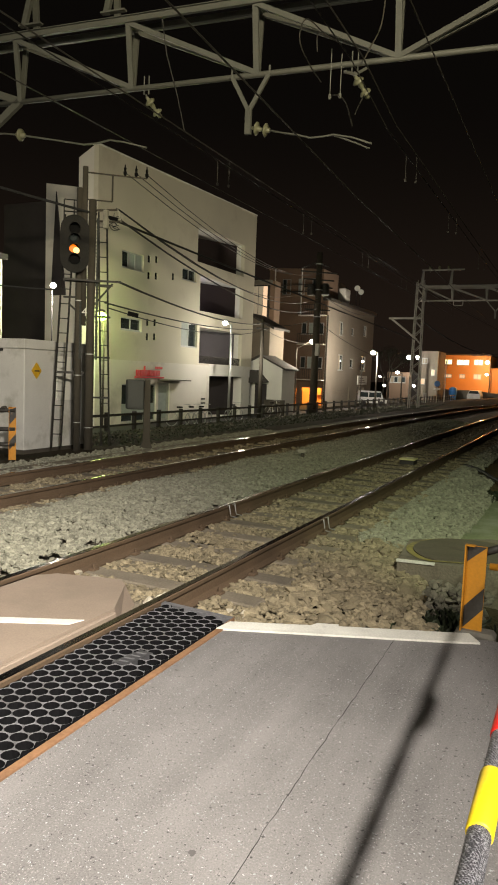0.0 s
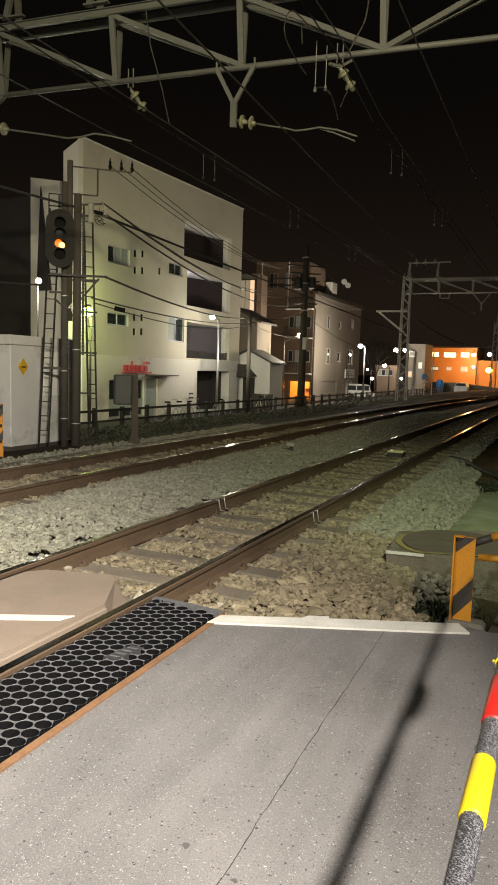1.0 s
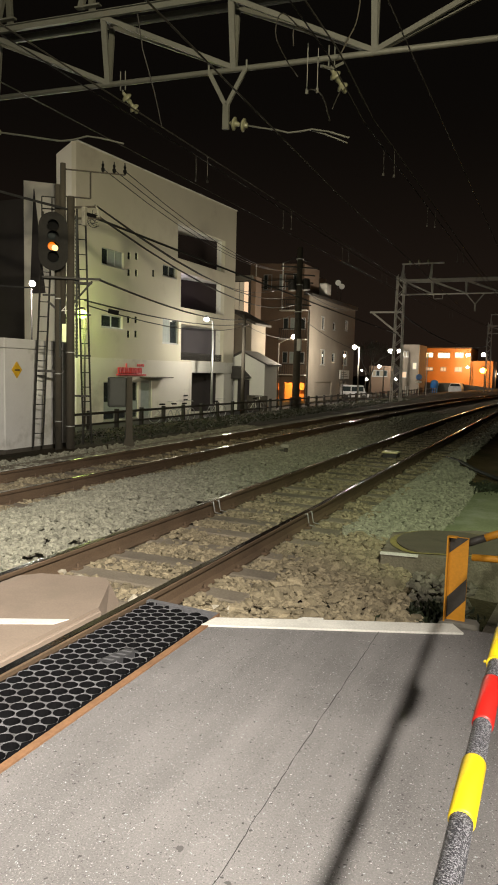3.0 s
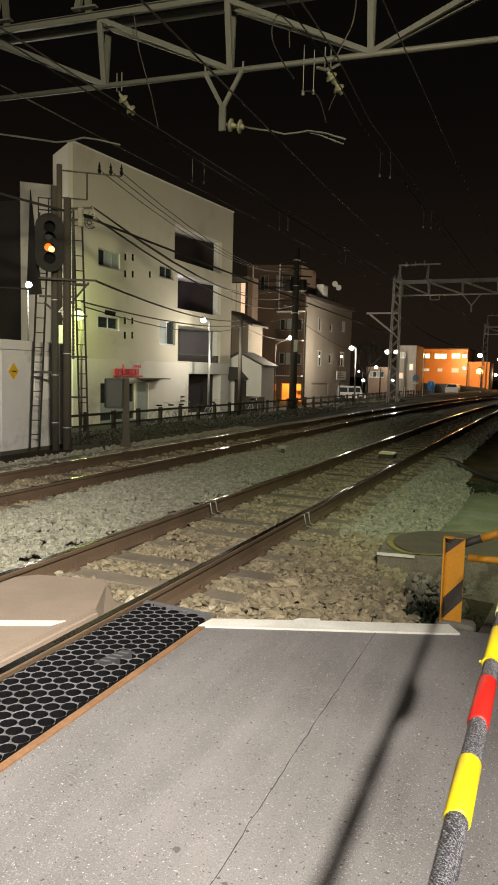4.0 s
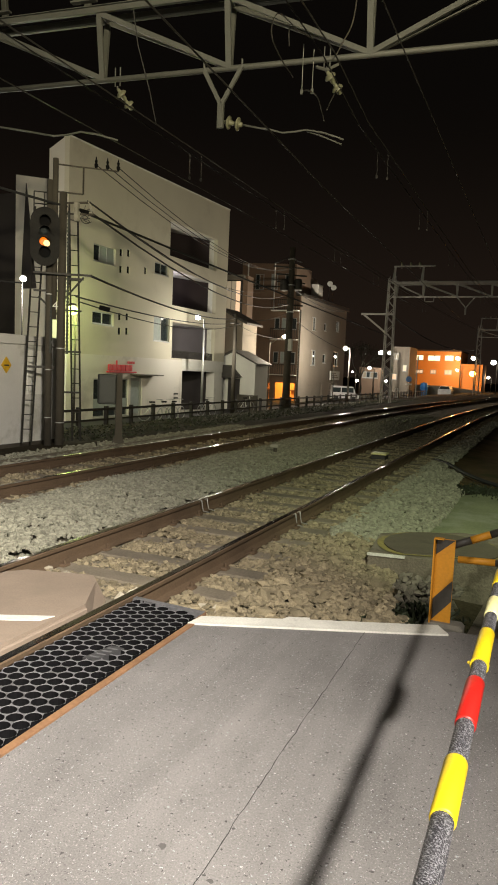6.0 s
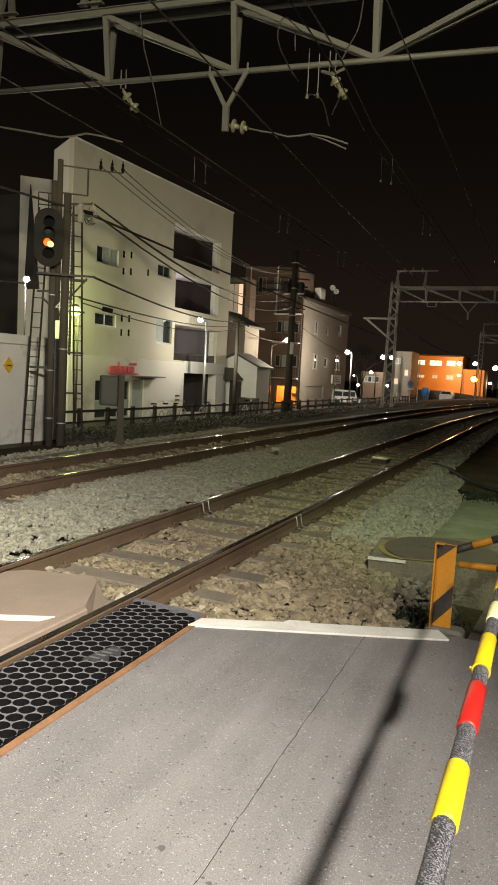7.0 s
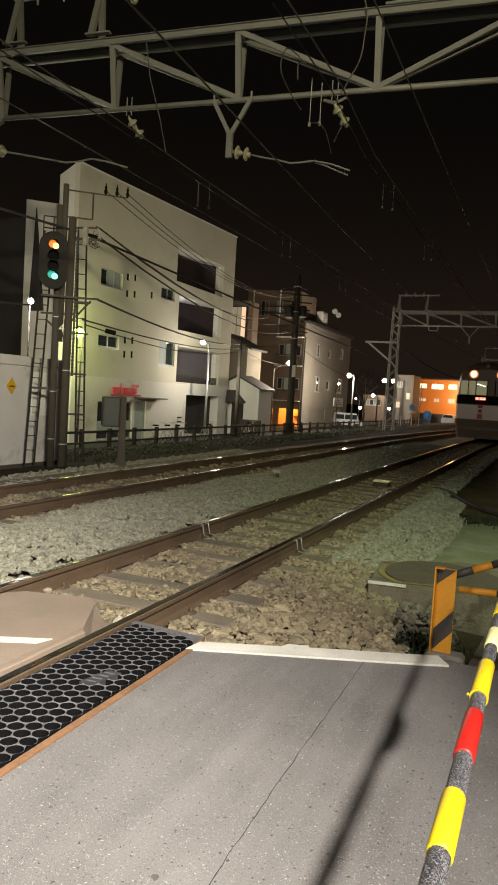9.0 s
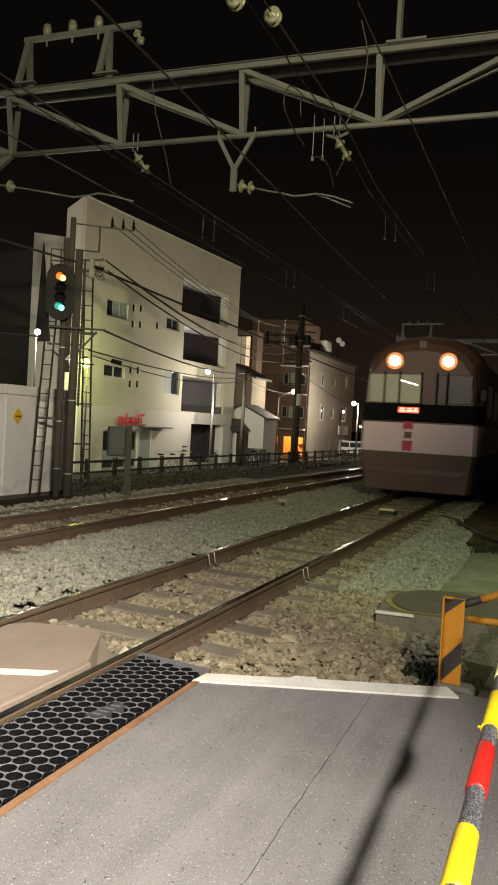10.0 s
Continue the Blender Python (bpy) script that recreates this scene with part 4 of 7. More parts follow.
# strain insulators below the bottom bar
for x, z, dx in ((-7.70, 6.58, 0.28), (-3.80, 6.56, 0.36)):
    insulator(gantry, gp(x, 0.0, z), gp(x + dx * 0.55, 0.30, z - 0.28), 2, 0.10)
    bm = B()
    for s in (-0.05, 0.05):
        tube(bm, [gp(x + s, 0, 6.62), gp(x + s, 0, 6.95)], 0.011, 6)
    tube(bm, [gp(x, 0, 6.62), gp(x, 0, z)], 0.015, 6)
    part("hanger_bolt", bm, M["steel"], gantry)


# ---------------------------------------------------------------- wires
def wire(name, pts, radius, material, label, category="wire", sag=0.0):
    out = []
    for a, b in zip(pts, pts[1:]):
        a, b = Vector(a), Vector(b)
        n = 12 if sag else 1
        for k in range(n):
            t = k / n
            out.append(a.lerp(b, t) - Vector((0, 0, sag * 4 * t * (1 - t))))
    out.append(Vector(pts[-1]))
    bm = B()
    tube(bm, out, radius, 6)
    return tagged(part(name, bm, material), label, category, "overhead wires")


def catenary(x, z, tag, drops, lift=0.0):
    """The contact wire of a track, the carrying wire above it, and the droppers between them."""
    g = thing("overhead_line", (x, 11.5, z), tag, "overhead line", "overhead lines")
    bm = B()
    tube(bm, [(x + bend(y), y, z + (lift if y < 9.5 else 0)) for y in (-8, 8.6, 10.4, 25, 35, 48.5, 62, 76, 92, 120, 150)], 0.0085, 6)
    part("contact_wire", bm, M["brasswire"], g)
    bm = B()
    tube(bm, [(x + 0.14 + bend(y), y, z + 0.02 + (lift if y < 9.5 else 0)) for y in (-8, 8.6, 10.4, 25, 35, 48.5, 62, 76, 92, 120, 150)], 0.010, 6)
    part("messenger_wire", bm, M["brasswire"], g)
    for y in drops:
        for dx, dy in ((0.0, 0.0), (0.14, 0.16)):
            bm = B()
            x_at = x + bend(y)
            tube(bm, [(x_at + dx, y + dy, z), (x_at + dx + 0.01, y + dy, z - 0.40)], 0.0042, 5)
            box(bm, (x_at + dx - 0.008, y + dy - 0.015, z - 0.43), (x_at + dx + 0.022, y + dy + 0.015, z - 0.39))
            part("dropper", bm, M["brasswire"], g)
    return g


near_line = catenary(-2.86, 5.2, "copper contact wire and carrying wire above the near track", (11.7, 15.9, 21, 26, 31, 36, 41), 0.22)
far_line = catenary(-5.98, 5.2, "copper contact wire and carrying wire above the far track", (11.0, 15.2, 20, 25, 30, 35, 40))
# large disc insulators let into the near line ahead of the gantry
for x, y, z in ((-2.86, 5.62, 5.30), (-2.72, 6.15, 5.42)):
    insulator(near_line, (x, y - 0.05, z), (x, y + 0.07, z), 2, 0.085)
def soft_line(pts, steps=6):
    """A smooth line through the points."""
    p = [Vector(q) for q in pts]
    p = [p[0] * 2 - p[1]] + p + [p[-1] * 2 - p[-2]]
    out = []
    for a, b, c, d in zip(p, p[1:], p[2:], p[3:]):
        for k in range(steps):
            t = k / steps
            out.append(0.5 * (2 * b + (c - a) * t + (2 * a - 5 * b + 4 * c - d) * t * t + (3 * b - a - 3 * c + d) * t ** 3))
    return out + [p[-2]]


# slack jumpers and short droppers hung from the near line by the gantry
for pts, thick in (([(-2.98, 8.0, 5.46), (-3.0, 7.45, 5.40), (-3.0, 7.25, 5.20), (-3.0, 7.28, 5.05), (-3.0, 7.60, 4.96), (-3.0, 7.95, 4.93)], 0.007),
                   ([(-2.86, 8.2, 5.44), (-2.98, 7.85, 5.42), (-3.0, 7.76, 5.36), (-3.0, 7.78, 5.20)], 0.007),
                   ([(-3.0, 8.28, 4.90), (-3.0, 8.55, 5.0), (-3.0, 8.85, 5.04), (-3.0, 9.06, 4.95), (-3.0, 9.22, 4.84)], 0.008),
                   ([(-2.95, 9.52, 5.36), (-3.0, 9.44, 5.19), (-3.0, 9.30, 5.03)], 0.008)):
    bm = B()
    tube(bm, soft_line(pts), thick, 6)
    part("jumper_wire", bm, M["brasswire"], near_line, smooth=True)
for y, z0, z1 in ((8.24, 5.42, 4.90), (8.62, 5.52, 5.05)):
    bm = B()
    tube(bm, [(-2.99, y, z0), (-3.0, y + 0.03, z1)], 0.0055, 6)
    box(bm, (-3.015, y + 0.015, z1 - 0.05), (-2.985, y + 0.045, z1 + 0.01), 0.004)
    part("dropper", bm, M["steel"], near_line, "pale dropper with a clamp")
bm = B()
beam(bm, (-3.02, 8.84, 5.40), (-2.98, 9.15, 5.48), 0.03, 0.03)
beam(bm, (-2.98, 9.15, 5.48), (-2.9, 9.42, 5.66), 0.03, 0.03)
part("spreader", bm, M["steel"], near_line)
wire("feeder_wire", [(-1.79, -6, 5.2), (-1.79, 60, 5.2)], 0.008, M["brasswire"], "thin dark feeder wire beside the near track")
wire("feeder_wire", [(-3.9, 2, 5.2), (-4.05, 6.4, 5.2), (-4.4, 14, 5.2), (-5.6, 48, 5.6)], 0.012, M["brasswire"], "slanting dark feeder wire between the tracks")
wire("feeder_wire", [(-8.3, 5, 5.9), (-8.3, 48, 6.2)], 0.010, M["brasswire"], "dark feeder wire beyond the far track")
# a slack cable from the upper chord down to the strain insulator
CABLE = [(-3.43, -0.25, 8.40), (-3.30, -0.25, 7.87), (-3.31, -0.25, 7.54), (-3.36, -0.25, 7.15), (-3.50, -0.25, 6.87), (-3.60, -0.25, 6.68)]
bm = B()
tube(bm, soft_line([gp(*q) for q in CABLE]), 0.011, 6)
part("drop_cable", bm, M["pole"], gantry, "dull grey drop cable")
bm = B()
tube(bm, [gp(-7.2, -0.4, 7.7), gp(-7.2, -0.2, 7.2), gp(-7.05, 0, 6.5), gp(-6.9, 0.0, 5.9)], 0.010, 6)
part("drop_cable", bm, M["darksteel"], gantry, "dark drop cable")

# ---------------------------------------------------------------- second gantry down the line
def gp2(x, off, z):
    return Vector((x, 48.5 + off, z))


g2 = build_gantry(-9.0, "catenary_gantry", "pale steel lattice gantry further down the line", -10.2, 6.5, gp2, [-9.9, -8.1, -5.9, -3.7, -1.5, 0.7, 2.9, 5.1], 7.02, 7.92, (-10.25, 6.5), 0.4)
rack(g2, gp2, -10.1, -8.2, -7.4, 7.92, 9.05)
for a, b in (((-10.1, 0, 5.85), (-12.3, 0, 5.85)), ((-10.3, 0, 4.4), (-12.1, 0, 5.8))):
    bm = B()
    beam(bm, gp2(*a), gp2(*b), 0.09, 0.12)
    part("side_arm", bm, M["steel"], g2)
for x in (-5.9, -4.75):
    bm = B()
    beam(bm, gp2(x, 0, 7.0), gp2(-5.3, 0, 6.3), 0.05, 0.07)
    part("drop_strut", bm, M["steel"], g2)
bm = B()
beam(bm, gp2(-5.3, 0, 6.3), gp2(-5.3, 0, 5.85), 0.1, 0.06)
part("drop_plate", bm, M["steel"], g2)
bm = B()
for x in (-8.0, -7.4):
    beam(bm, gp2(x, 0, 7.0), gp2(x, 0, 6.7), 0.05, 0.05)
beam(bm, gp2(-8.0, 0, 6.7), gp2(-7.4, 0, 6.7), 0.05, 0.05)
part("hanging_frame", bm, M["steel"], g2)
bm = B()
tube(bm, [gp2(-2.9, 0, 7.9), gp2(-2.9, 0, 8.9), gp2(-2.7, 0, 9.2), gp2(-2.3, 0, 9.25)], 0.07, 8)
part("hoop", bm, M["steel"], g2)
# third one, far away
def gp3(x, off, z):
    return Vector((x, 92 + off, z))


g3 = build_gantry(-9.0, "catenary_gantry", "steel lattice gantry far down the line", -8.4, 11, gp3, [-8.2, -5.4, -2.6, 0.2, 3.0, 5.8, 8.6], 7.0, 7.9, (-8.1, 11.0), 0.4)
rack(g3, gp3, -8.0, -6.1, -5.3, 7.9, 9.3)
# the far gantries take a paler steel in place of missing lamplight
for far_gantry in (g2, g3):
    for piece in far_gantry.children_recursive:
        if piece.type == "MESH" and piece.data.materials and piece.data.materials[0] == M["steel"]:
            piece.data.materials[0] = M["far_steel"]


# ---------------------------------------------------------------- train
carriages = []


def build_train():
    t = thing("train", (0, 0, 0), "dark brown commuter train with an off-white waist band, headlights lit", "train")
    half = 1.40

    def ring(y, k, zlo, zhi):
        """Half the outline of the body at y: k narrows it."""
        w = half * k
        return [(-w * 0.80, zlo), (-w * 0.97, zlo + 0.10), (-w, 1.0), (-w, 1.9), (-w * 0.985, 2.6), (-w * 0.93, zhi - 0.55), (-w * 0.74, zhi - 0.25), (-w * 0.40, zhi - 0.06), (0, zhi)]

    def loft(bm, stations, zmin, zmax):
        rows = []
        for y, k, zlo, zhi in stations:
            r = ring(y, k, zlo, zhi)
            full = r + [(-x, z) for x, z in r[-2::-1]]
            rows.append([bm.verts.new((x, y + 0.05 * 0, z)) for x, z in full])
        for a, b in zip(rows, rows[1:]):
            for i in range(len(a) - 1):
                bm.faces.new((a[i], a[i + 1], b[i + 1], b[i]))
        bm.faces.new(rows[0])
        bm.faces.new(rows[-1][::-1])

    bm = B()
    loft(bm, [(0.0, 0.88, 0.55, 3.50), (0.08, 0.93, 0.42, 3.68), (0.35, 0.985, 0.34, 3.86), (0.9, 1.0, 0.3, 3.94), (19.6, 1.0, 0.3, 3.92)], 0, 0)
    body = part("body", bm, M["train_brown"], t)
    for car in (1, 2, 3):
        bm = B()
        y0 = car * 20.0
        loft(bm, [(y0, 1.0, 0.3, 3.92), (y0 + 19.6, 1.0, 0.3, 3.92)], 0, 0)
        box(bm, (-0.9, y0 - 0.45, 0.6), (0.9, y0 + 0.05, 3.2))
        carriages.append((part("carriage", bm, M["train_brown"], t), y0))
    # roof skin and roof gear
    bm = B()
    prism(bm, [(-1.03, 3.675), (-0.54, 3.868), (0, 3.925), (0.54, 3.868), (1.03, 3.675), (0, 3.70)], 0.95, 19.6, "y")
    for y in (5.0, 12.0):
        box(bm, (-0.75, y, 3.85), (0.75, y + 2.6, 4.12), 0.06)
    part("roof", bm, M["train_roof"], body)
    # waist band wraps the front and both sides
    out = [(-1.405, 19.6), (-1.405, 0.9), (-1.395, 0.35), (-1.35, 0.08), (-1.27, -0.025), (1.27, -0.025), (1.35, 0.08), (1.395, 0.35), (1.405, 0.9), (1.405, 19.6)]

    def wrap(name, z0, z1, material, grow, y_end=19.6, label="", foot=1.0, back=0.0):
        bm = B()
        lo = [bm.verts.new((x * grow * foot, min(y, y_end) - (grow - 1) * 1.4 + (back if y < 0.3 else 0), z0)) for x, y in out]
        hi = [bm.verts.new((x * grow, min(y, y_end) - (grow - 1) * 1.4, z1)) for x, y in out]
        for i in range(len(out) - 1):
            bm.faces.new((lo[i], lo[i + 1], hi[i + 1], hi[i]))
        bm.faces.new(lo[::-1])
        bm.faces.new(hi)
        bm.faces.new((lo[-1], lo[0], hi[0], hi[-1]))
        return part(name, bm, material, body, label)
    wrap("waist_band", 1.06, 1.76, M["train_white"], 1.008, label="off-white waist band")
    wrap("skirt", 0.14, 1.05, M["train_grey"], 1.012, label="dark grey-brown lower front", foot=0.90, back=0.10)
    wrap("window_band", 1.80, 2.22, M["black"], 1.004, 1.2, "glossy black band under the windscreen")
    # windscreen panes with the lit cab behind
    for x0, x1, lit in ((-1.20, -0.86, 1), (-0.82, -0.50, 1), (-0.46, 0.02, 1), (0.42, 0.62, 0), (0.66, 1.20, 0)):
        bm = B()
        box(bm, (x0, -0.015, 2.25), (x1, 0.05, 2.92), 0.01)
        part("windscreen_pane", bm, M["cabin"] if lit else M["cabglass"], body, "lit cab window" if lit else "dark cab window")
    for x0, z0, x1, z1 in ((-0.46, 2.78, -0.02, 2.66),):
        for k in range(3):
            a, b = k / 3 + 0.03, (k + 1) / 3 - 0.08
            bm = B()
            beam(bm, (x0 + (x1 - x0) * a, -0.025, z0 + (z1 - z0) * a), (x0 + (x1 - x0) * b, -0.025, z0 + (z1 - z0) * b), 0.02, 0.035)
            part("cab_tube_light", bm, M["tube_glow"], body)
    for x in (-0.84, -0.48, 0.04, 0.40, 0.64):
        bm = B()
        box(bm, (x - 0.022, -0.03, 2.20), (x + 0.022, 0.03, 2.98))
        part("window_pillar", bm, M["black"], body)
    for s in (-1, 1):
        # wipers
        bm = B()
        tube(bm, [(0.72 * s, -0.04, 2.26), (0.74 * s, -0.05, 2.75)], 0.012, 6)
        part("wiper", bm, M["frame"], body)
        # headlights in the brow
        bm = B()
        m = Matrix.Translation((0.625 * s, 0.02, 3.24)) @ Matrix.Rotation(radians(90), 4, "X")
        lathe(bm, [(0.20, -0.05), (0.22, 0.02), (0.21, 0.05), (0.2, 0.056)], m, 20)
        light = part("headlight", bm, M["train_brown"], body)
        bm = B()
        lathe(bm, [(0.125, 0.066), (0.12, 0.078), (0.09, 0.09), (0.04, 0.10)], m, 20)
        part("lens", bm, M["headlight"], light, "glowing warm white headlight lens")
        # a glowing ring added round the lens for its glare
        bm = B()
        lathe(bm, [(0.205, 0.055), (0.20, 0.066), (0.125, 0.062)], m, 24)
        part("reflector", bm, M["head_rim"], light, "orange glowing ring for the headlight's glare")
        for y in range(9):
            bm = B()
            y0 = 1.6 + y * 2.0
            box(bm, (s * 1.37, y0, 2.0), (s * 1.408, y0 + 1.45, 2.85), 0.02)
            part("side_window", bm, M["win_soft"] if s < 0 else M["glass"], body)
        # bogies and wheels
        for y0 in (2.2, 15.2):
            for dy in (0.0, 2.1):
                bm = B()
                m = Matrix.Translation((0.585 * s, y0 + dy, 0.43)) @ Matrix.Rotation(radians(90), 4, "Y")
                lathe(bm, [(0.45, -0.03), (0.46, -0.02), (0.43, 0.0), (0.43, 0.07), (0.2, 0.08)], m, 24)
                part("wheel", bm, M["darksteel"], t)
    for y0 in (2.2, 15.2):
        bm = B()
        box(bm, (-1.0, y0 - 0.6, 0.35), (-0.85, y0 + 2.7, 0.65))
        box(bm, (0.85, y0 - 0.6, 0.35), (1.0, y0 + 2.7, 0.65))
        box(bm, (-1.0, y0 + 0.9, 0.4), (1.0, y0 + 1.2, 0.6))
        part("bogie_frame", bm, M["darksteel"], t)
    # destination display
    bm = B()
    box(bm, (-0.50, -0.045, 1.98), (0.04, -0.02, 2.16))
    disp = part("display_frame", bm, M["black"], body)
    bm = B()
    box(bm, (-0.47, -0.056, 2.0), (0.01, -0.047, 2.14))
    part("display", bm, M["led"], disp, "glowing red destination display")
    bm = B()
    for x0, x1 in ((-0.45, -0.31), (-0.27, -0.13), (-0.11, 0.0)):
        box(bm, (x0, -0.066, 2.03), (x1, -0.058, 2.07))
        box(bm, (x0 + 0.02, -0.066, 2.085), (x1 - 0.02, -0.058, 2.12))
    part("display_bars", bm, M["led_hot"], disp)
    # two magenta squares in the middle of the front and the worn crest between them
    for z0, z1 in ((1.62, 1.80), (1.10, 1.34)):
        bm = B()
        box(bm, (-0.33, -0.058, z0), (-0.10, -0.048, z1))
        part("square_mark", bm, M["train_pink"], body, "magenta square")
    bm = B()
    box(bm, (-0.30, -0.055, 1.40), (-0.12, -0.048, 1.55))
    part("crest", bm, M["train_grey"], body)
    # front cap of the roof, horn cover
    bm = B()
    rows = []
    for y, k, zt in ((0.10, 0.90, 3.66), (0.36, 0.97, 3.855), (0.92, 1.0, 3.945)):
        rows.append([bm.verts.new((x * k, y, zt - dz)) for x, dz in ((-1.0, 0.235), (-0.56, 0.045), (0, -0.015), (0.56, 0.045), (1.0, 0.235))])
    for a, b in zip(rows, rows[1:]):
        for q in range(4):
            bm.faces.new((a[q], a[q + 1], b[q + 1], b[q]))
    part("roof_cap", bm, M["train_roof"], body, "dusty tan roof cap")
    bm = B()
    box(bm, (-0.09, 0.02, 3.55), (0.09, 0.22, 3.74), 0.02)
    part("roof_marker", bm, M["train_roof"], body)
    bm = B()
    tube(bm, [(1.20, 0.0, 2.2), (1.44, -0.08, 2.3), (1.46, -0.08, 2.65)], 0.014, 6)
    box(bm, (1.40, -0.10, 2.35), (1.53, -0.06, 2.6), 0.01)
    part("mirror", bm, M["darksteel"], body)
    return t


train = build_train()


# ---------------------------------------------------------------- the cream apartment building
FX = -19.4


def window(parent, u0, u1, z0, z1, panes=2, glass="glass", x=FX, name="window", bar=0.05, axis="x"):
    """A framed window set 10 cm into a wall that faces +x (or -y): a frame, a sill and its panes."""
    def pb(bm, a0, a1, d0, d1, c0, c1):
        if axis == "x":
            box(bm, (x - d1, a0, c0), (x - d0, a1, c1))
        else:
            box(bm, (a0, x + d0, c0), (a1, x + d1, c1))
    bm = B()
    for k in range(panes + 1):
        u = u0 + (u1 - u0) * k / panes
        a = max(u - bar / 2, u0)
        pb(bm, min(a, u1 - bar), min(a, u1 - bar) + bar, 0.07, 0.14, z0, z1)
    pb(bm, u0 + bar, u1 - bar, 0.075, 0.135, z0, z0 + bar)
    pb(bm, u0 + bar, u1 - bar, 0.075, 0.135, z1 - bar, z1)
    win = part(name, bm, M["frame"], parent, "grey aluminium window")
    for k in range(panes):
        a, b = u0 + (u1 - u0) * k / panes, u0 + (u1 - u0) * (k + 1) / panes
        bm = B()
        pb(bm, a, b, 0.10 + 0.012 * (k % 2), 0.115 + 0.012 * (k % 2), z0, z1)
        part("pane", bm, M[glass[k] if isinstance(glass, tuple) else glass], win)
    bm = B()
    pb(bm, u0 - 0.03, u1 + 0.03, -0.03, 0.07, z0 - 0.04, z0 - 0.004)
    part("sill", bm, M["frame"], win)
    return win


def build_apartments():
    h = thing("apartment_building", (FX, 33, -1.03), "four-storey cream rendered apartment building with deep balconies", "apartment building")
    small = [(y, y + 0.24, z, z + 0.34) for y, z in ((29.0, 6.78), (29.65, 6.86), (29.0, 5.98), (29.65, 6.05), (29.0, 3.72), (29.65, 3.76), (29.0, 3.02), (29.65, 3.06), (31.25, 6.25))]
    wins = [(26.9, 28.65, 6.25, 7.02), (32.3, 33.75, 6.45, 7.05), (32.35, 34.05, 2.92, 4.22), (26.9, 28.6, 3.40, 3.98)]
    loggias = [(33.85, 39.72, 7.60, 9.50), (34.25, 39.74, 4.98, 6.90), (34.35, 39.78, 2.07, 4.07), (35.52, 39.92, -1.03, 1.40)]
    bm = B()
    wall_grid(bm, "x", FX, 0.24, 25.05, 41.3, 1.98, 10.9, small + wins + loggias[:3])
    part("wall", bm, M["wall"], h)
    # parapet, its coping slightly rising to fit the camera's view
    bm = B()
    prism(bm, [(25.05, 10.9), (41.3, 10.9), (41.3, 11.66), (25.05, 11.10)], FX - 0.24, FX, "x")
    part("parapet", bm, M["wall"], h)
    bm = B()
    prism(bm, [(25.0, 11.10), (41.36, 11.664), (41.36, 11.72), (25.0, 11.16)], FX - 0.28, FX + 0.03, "x")
    part("coping", bm, M["whitewall"], h)
    # side wall towards the crossing, the rear block and the right flank
    bm = B()
    prism(bm, [(FX - 0.24, -1.03), (FX - 0.24, 11.09), (-20.45, 10.66), (-20.45, -1.03)], 25.05, 25.30, "y")
    part("side_wall", bm, M["wall2"], h)
    bm = B()
    box(bm, (-20.45, 25.302, -1.03), (-20.2, 27.0, 10.6))
    part("return_wall", bm, M["wall2"], h)
    bm = B()
    prism(bm, [(-24.0, -1.03), (-24.0, 10.35), (-20.46, 9.75), (-20.46, -1.03)], 27.0, 27.3, "y")
    part("rear_wall", bm, M["wall2"], h)
    # a dark wedge laid on the rear wall as its shadow
    bm = B()
    prism(bm, [(-23.6, 5.0), (-23.35, 9.9), (-22.7, 5.0)], 26.94, 27.0, "y")
    part("rear_fin", bm, M["dark"], h, "narrow dark wedge for a shadow on the rear wall")
    bm = B()
    box(bm, (-27.0, 41.06, -1.03), (FX - 0.242, 41.3, 10.8))
    part("side_wall", bm, M["wall2"], h)
    # the core is coloured near-black in place of unlit rooms
    bm = B()
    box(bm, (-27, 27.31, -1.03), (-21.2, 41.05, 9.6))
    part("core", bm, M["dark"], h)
    # balconies: floor, soffit, returns and dark glazing
    for i, (u0, u1, z0, z1) in enumerate(loggias):
        deep = 1.78
        bm = B()
        box(bm, (FX - deep, u0 - 0.15, z0 - 0.16), (FX - 0.242, u1 + 0.15, z0 - 0.002))
        bal = part("balcony", bm, M["wall2"], h)
        bm = B()
        box(bm, (FX - deep, u0 - 0.15, z1 + 0.002), (FX - 0.242, u1 + 0.15, z1 + 0.16))
        part("soffit", bm, M["whitewall"], bal)
        for u, s in ((u0, -1), (u1, 1)):
            bm = B()
            box(bm, (FX - deep, min(u, u + s * 0.15) + (0.002 if s > 0 else 0), z0), (FX - 0.242, max(u, u + s * 0.15) - (0.002 if s < 0 else 0), z1))
            part("return", bm, M["whitewall"], bal)
        # the back wall is set askew to fit the view, deep at one end and shallow at the other
        # each floor's colour holds how dark or lit its recess looks
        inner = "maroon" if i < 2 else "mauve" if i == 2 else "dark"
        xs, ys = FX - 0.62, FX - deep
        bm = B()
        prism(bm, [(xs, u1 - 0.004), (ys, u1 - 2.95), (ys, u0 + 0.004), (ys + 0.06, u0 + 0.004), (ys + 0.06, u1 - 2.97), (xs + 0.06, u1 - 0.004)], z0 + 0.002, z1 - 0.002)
        part("back_wall", bm, M[inner], bal, "back wall coloured dark maroon for the recess shade" if i < 2 else "")
        if i == 2:
            bm = B()
            box(bm, (ys + 0.064, u0 + 1.0, z0 + 0.004), (ys + 0.10, u0 + 2.3, z1 - 0.3))
            door = part("glass_door", bm, M["glass"], bal)
            bm = B()
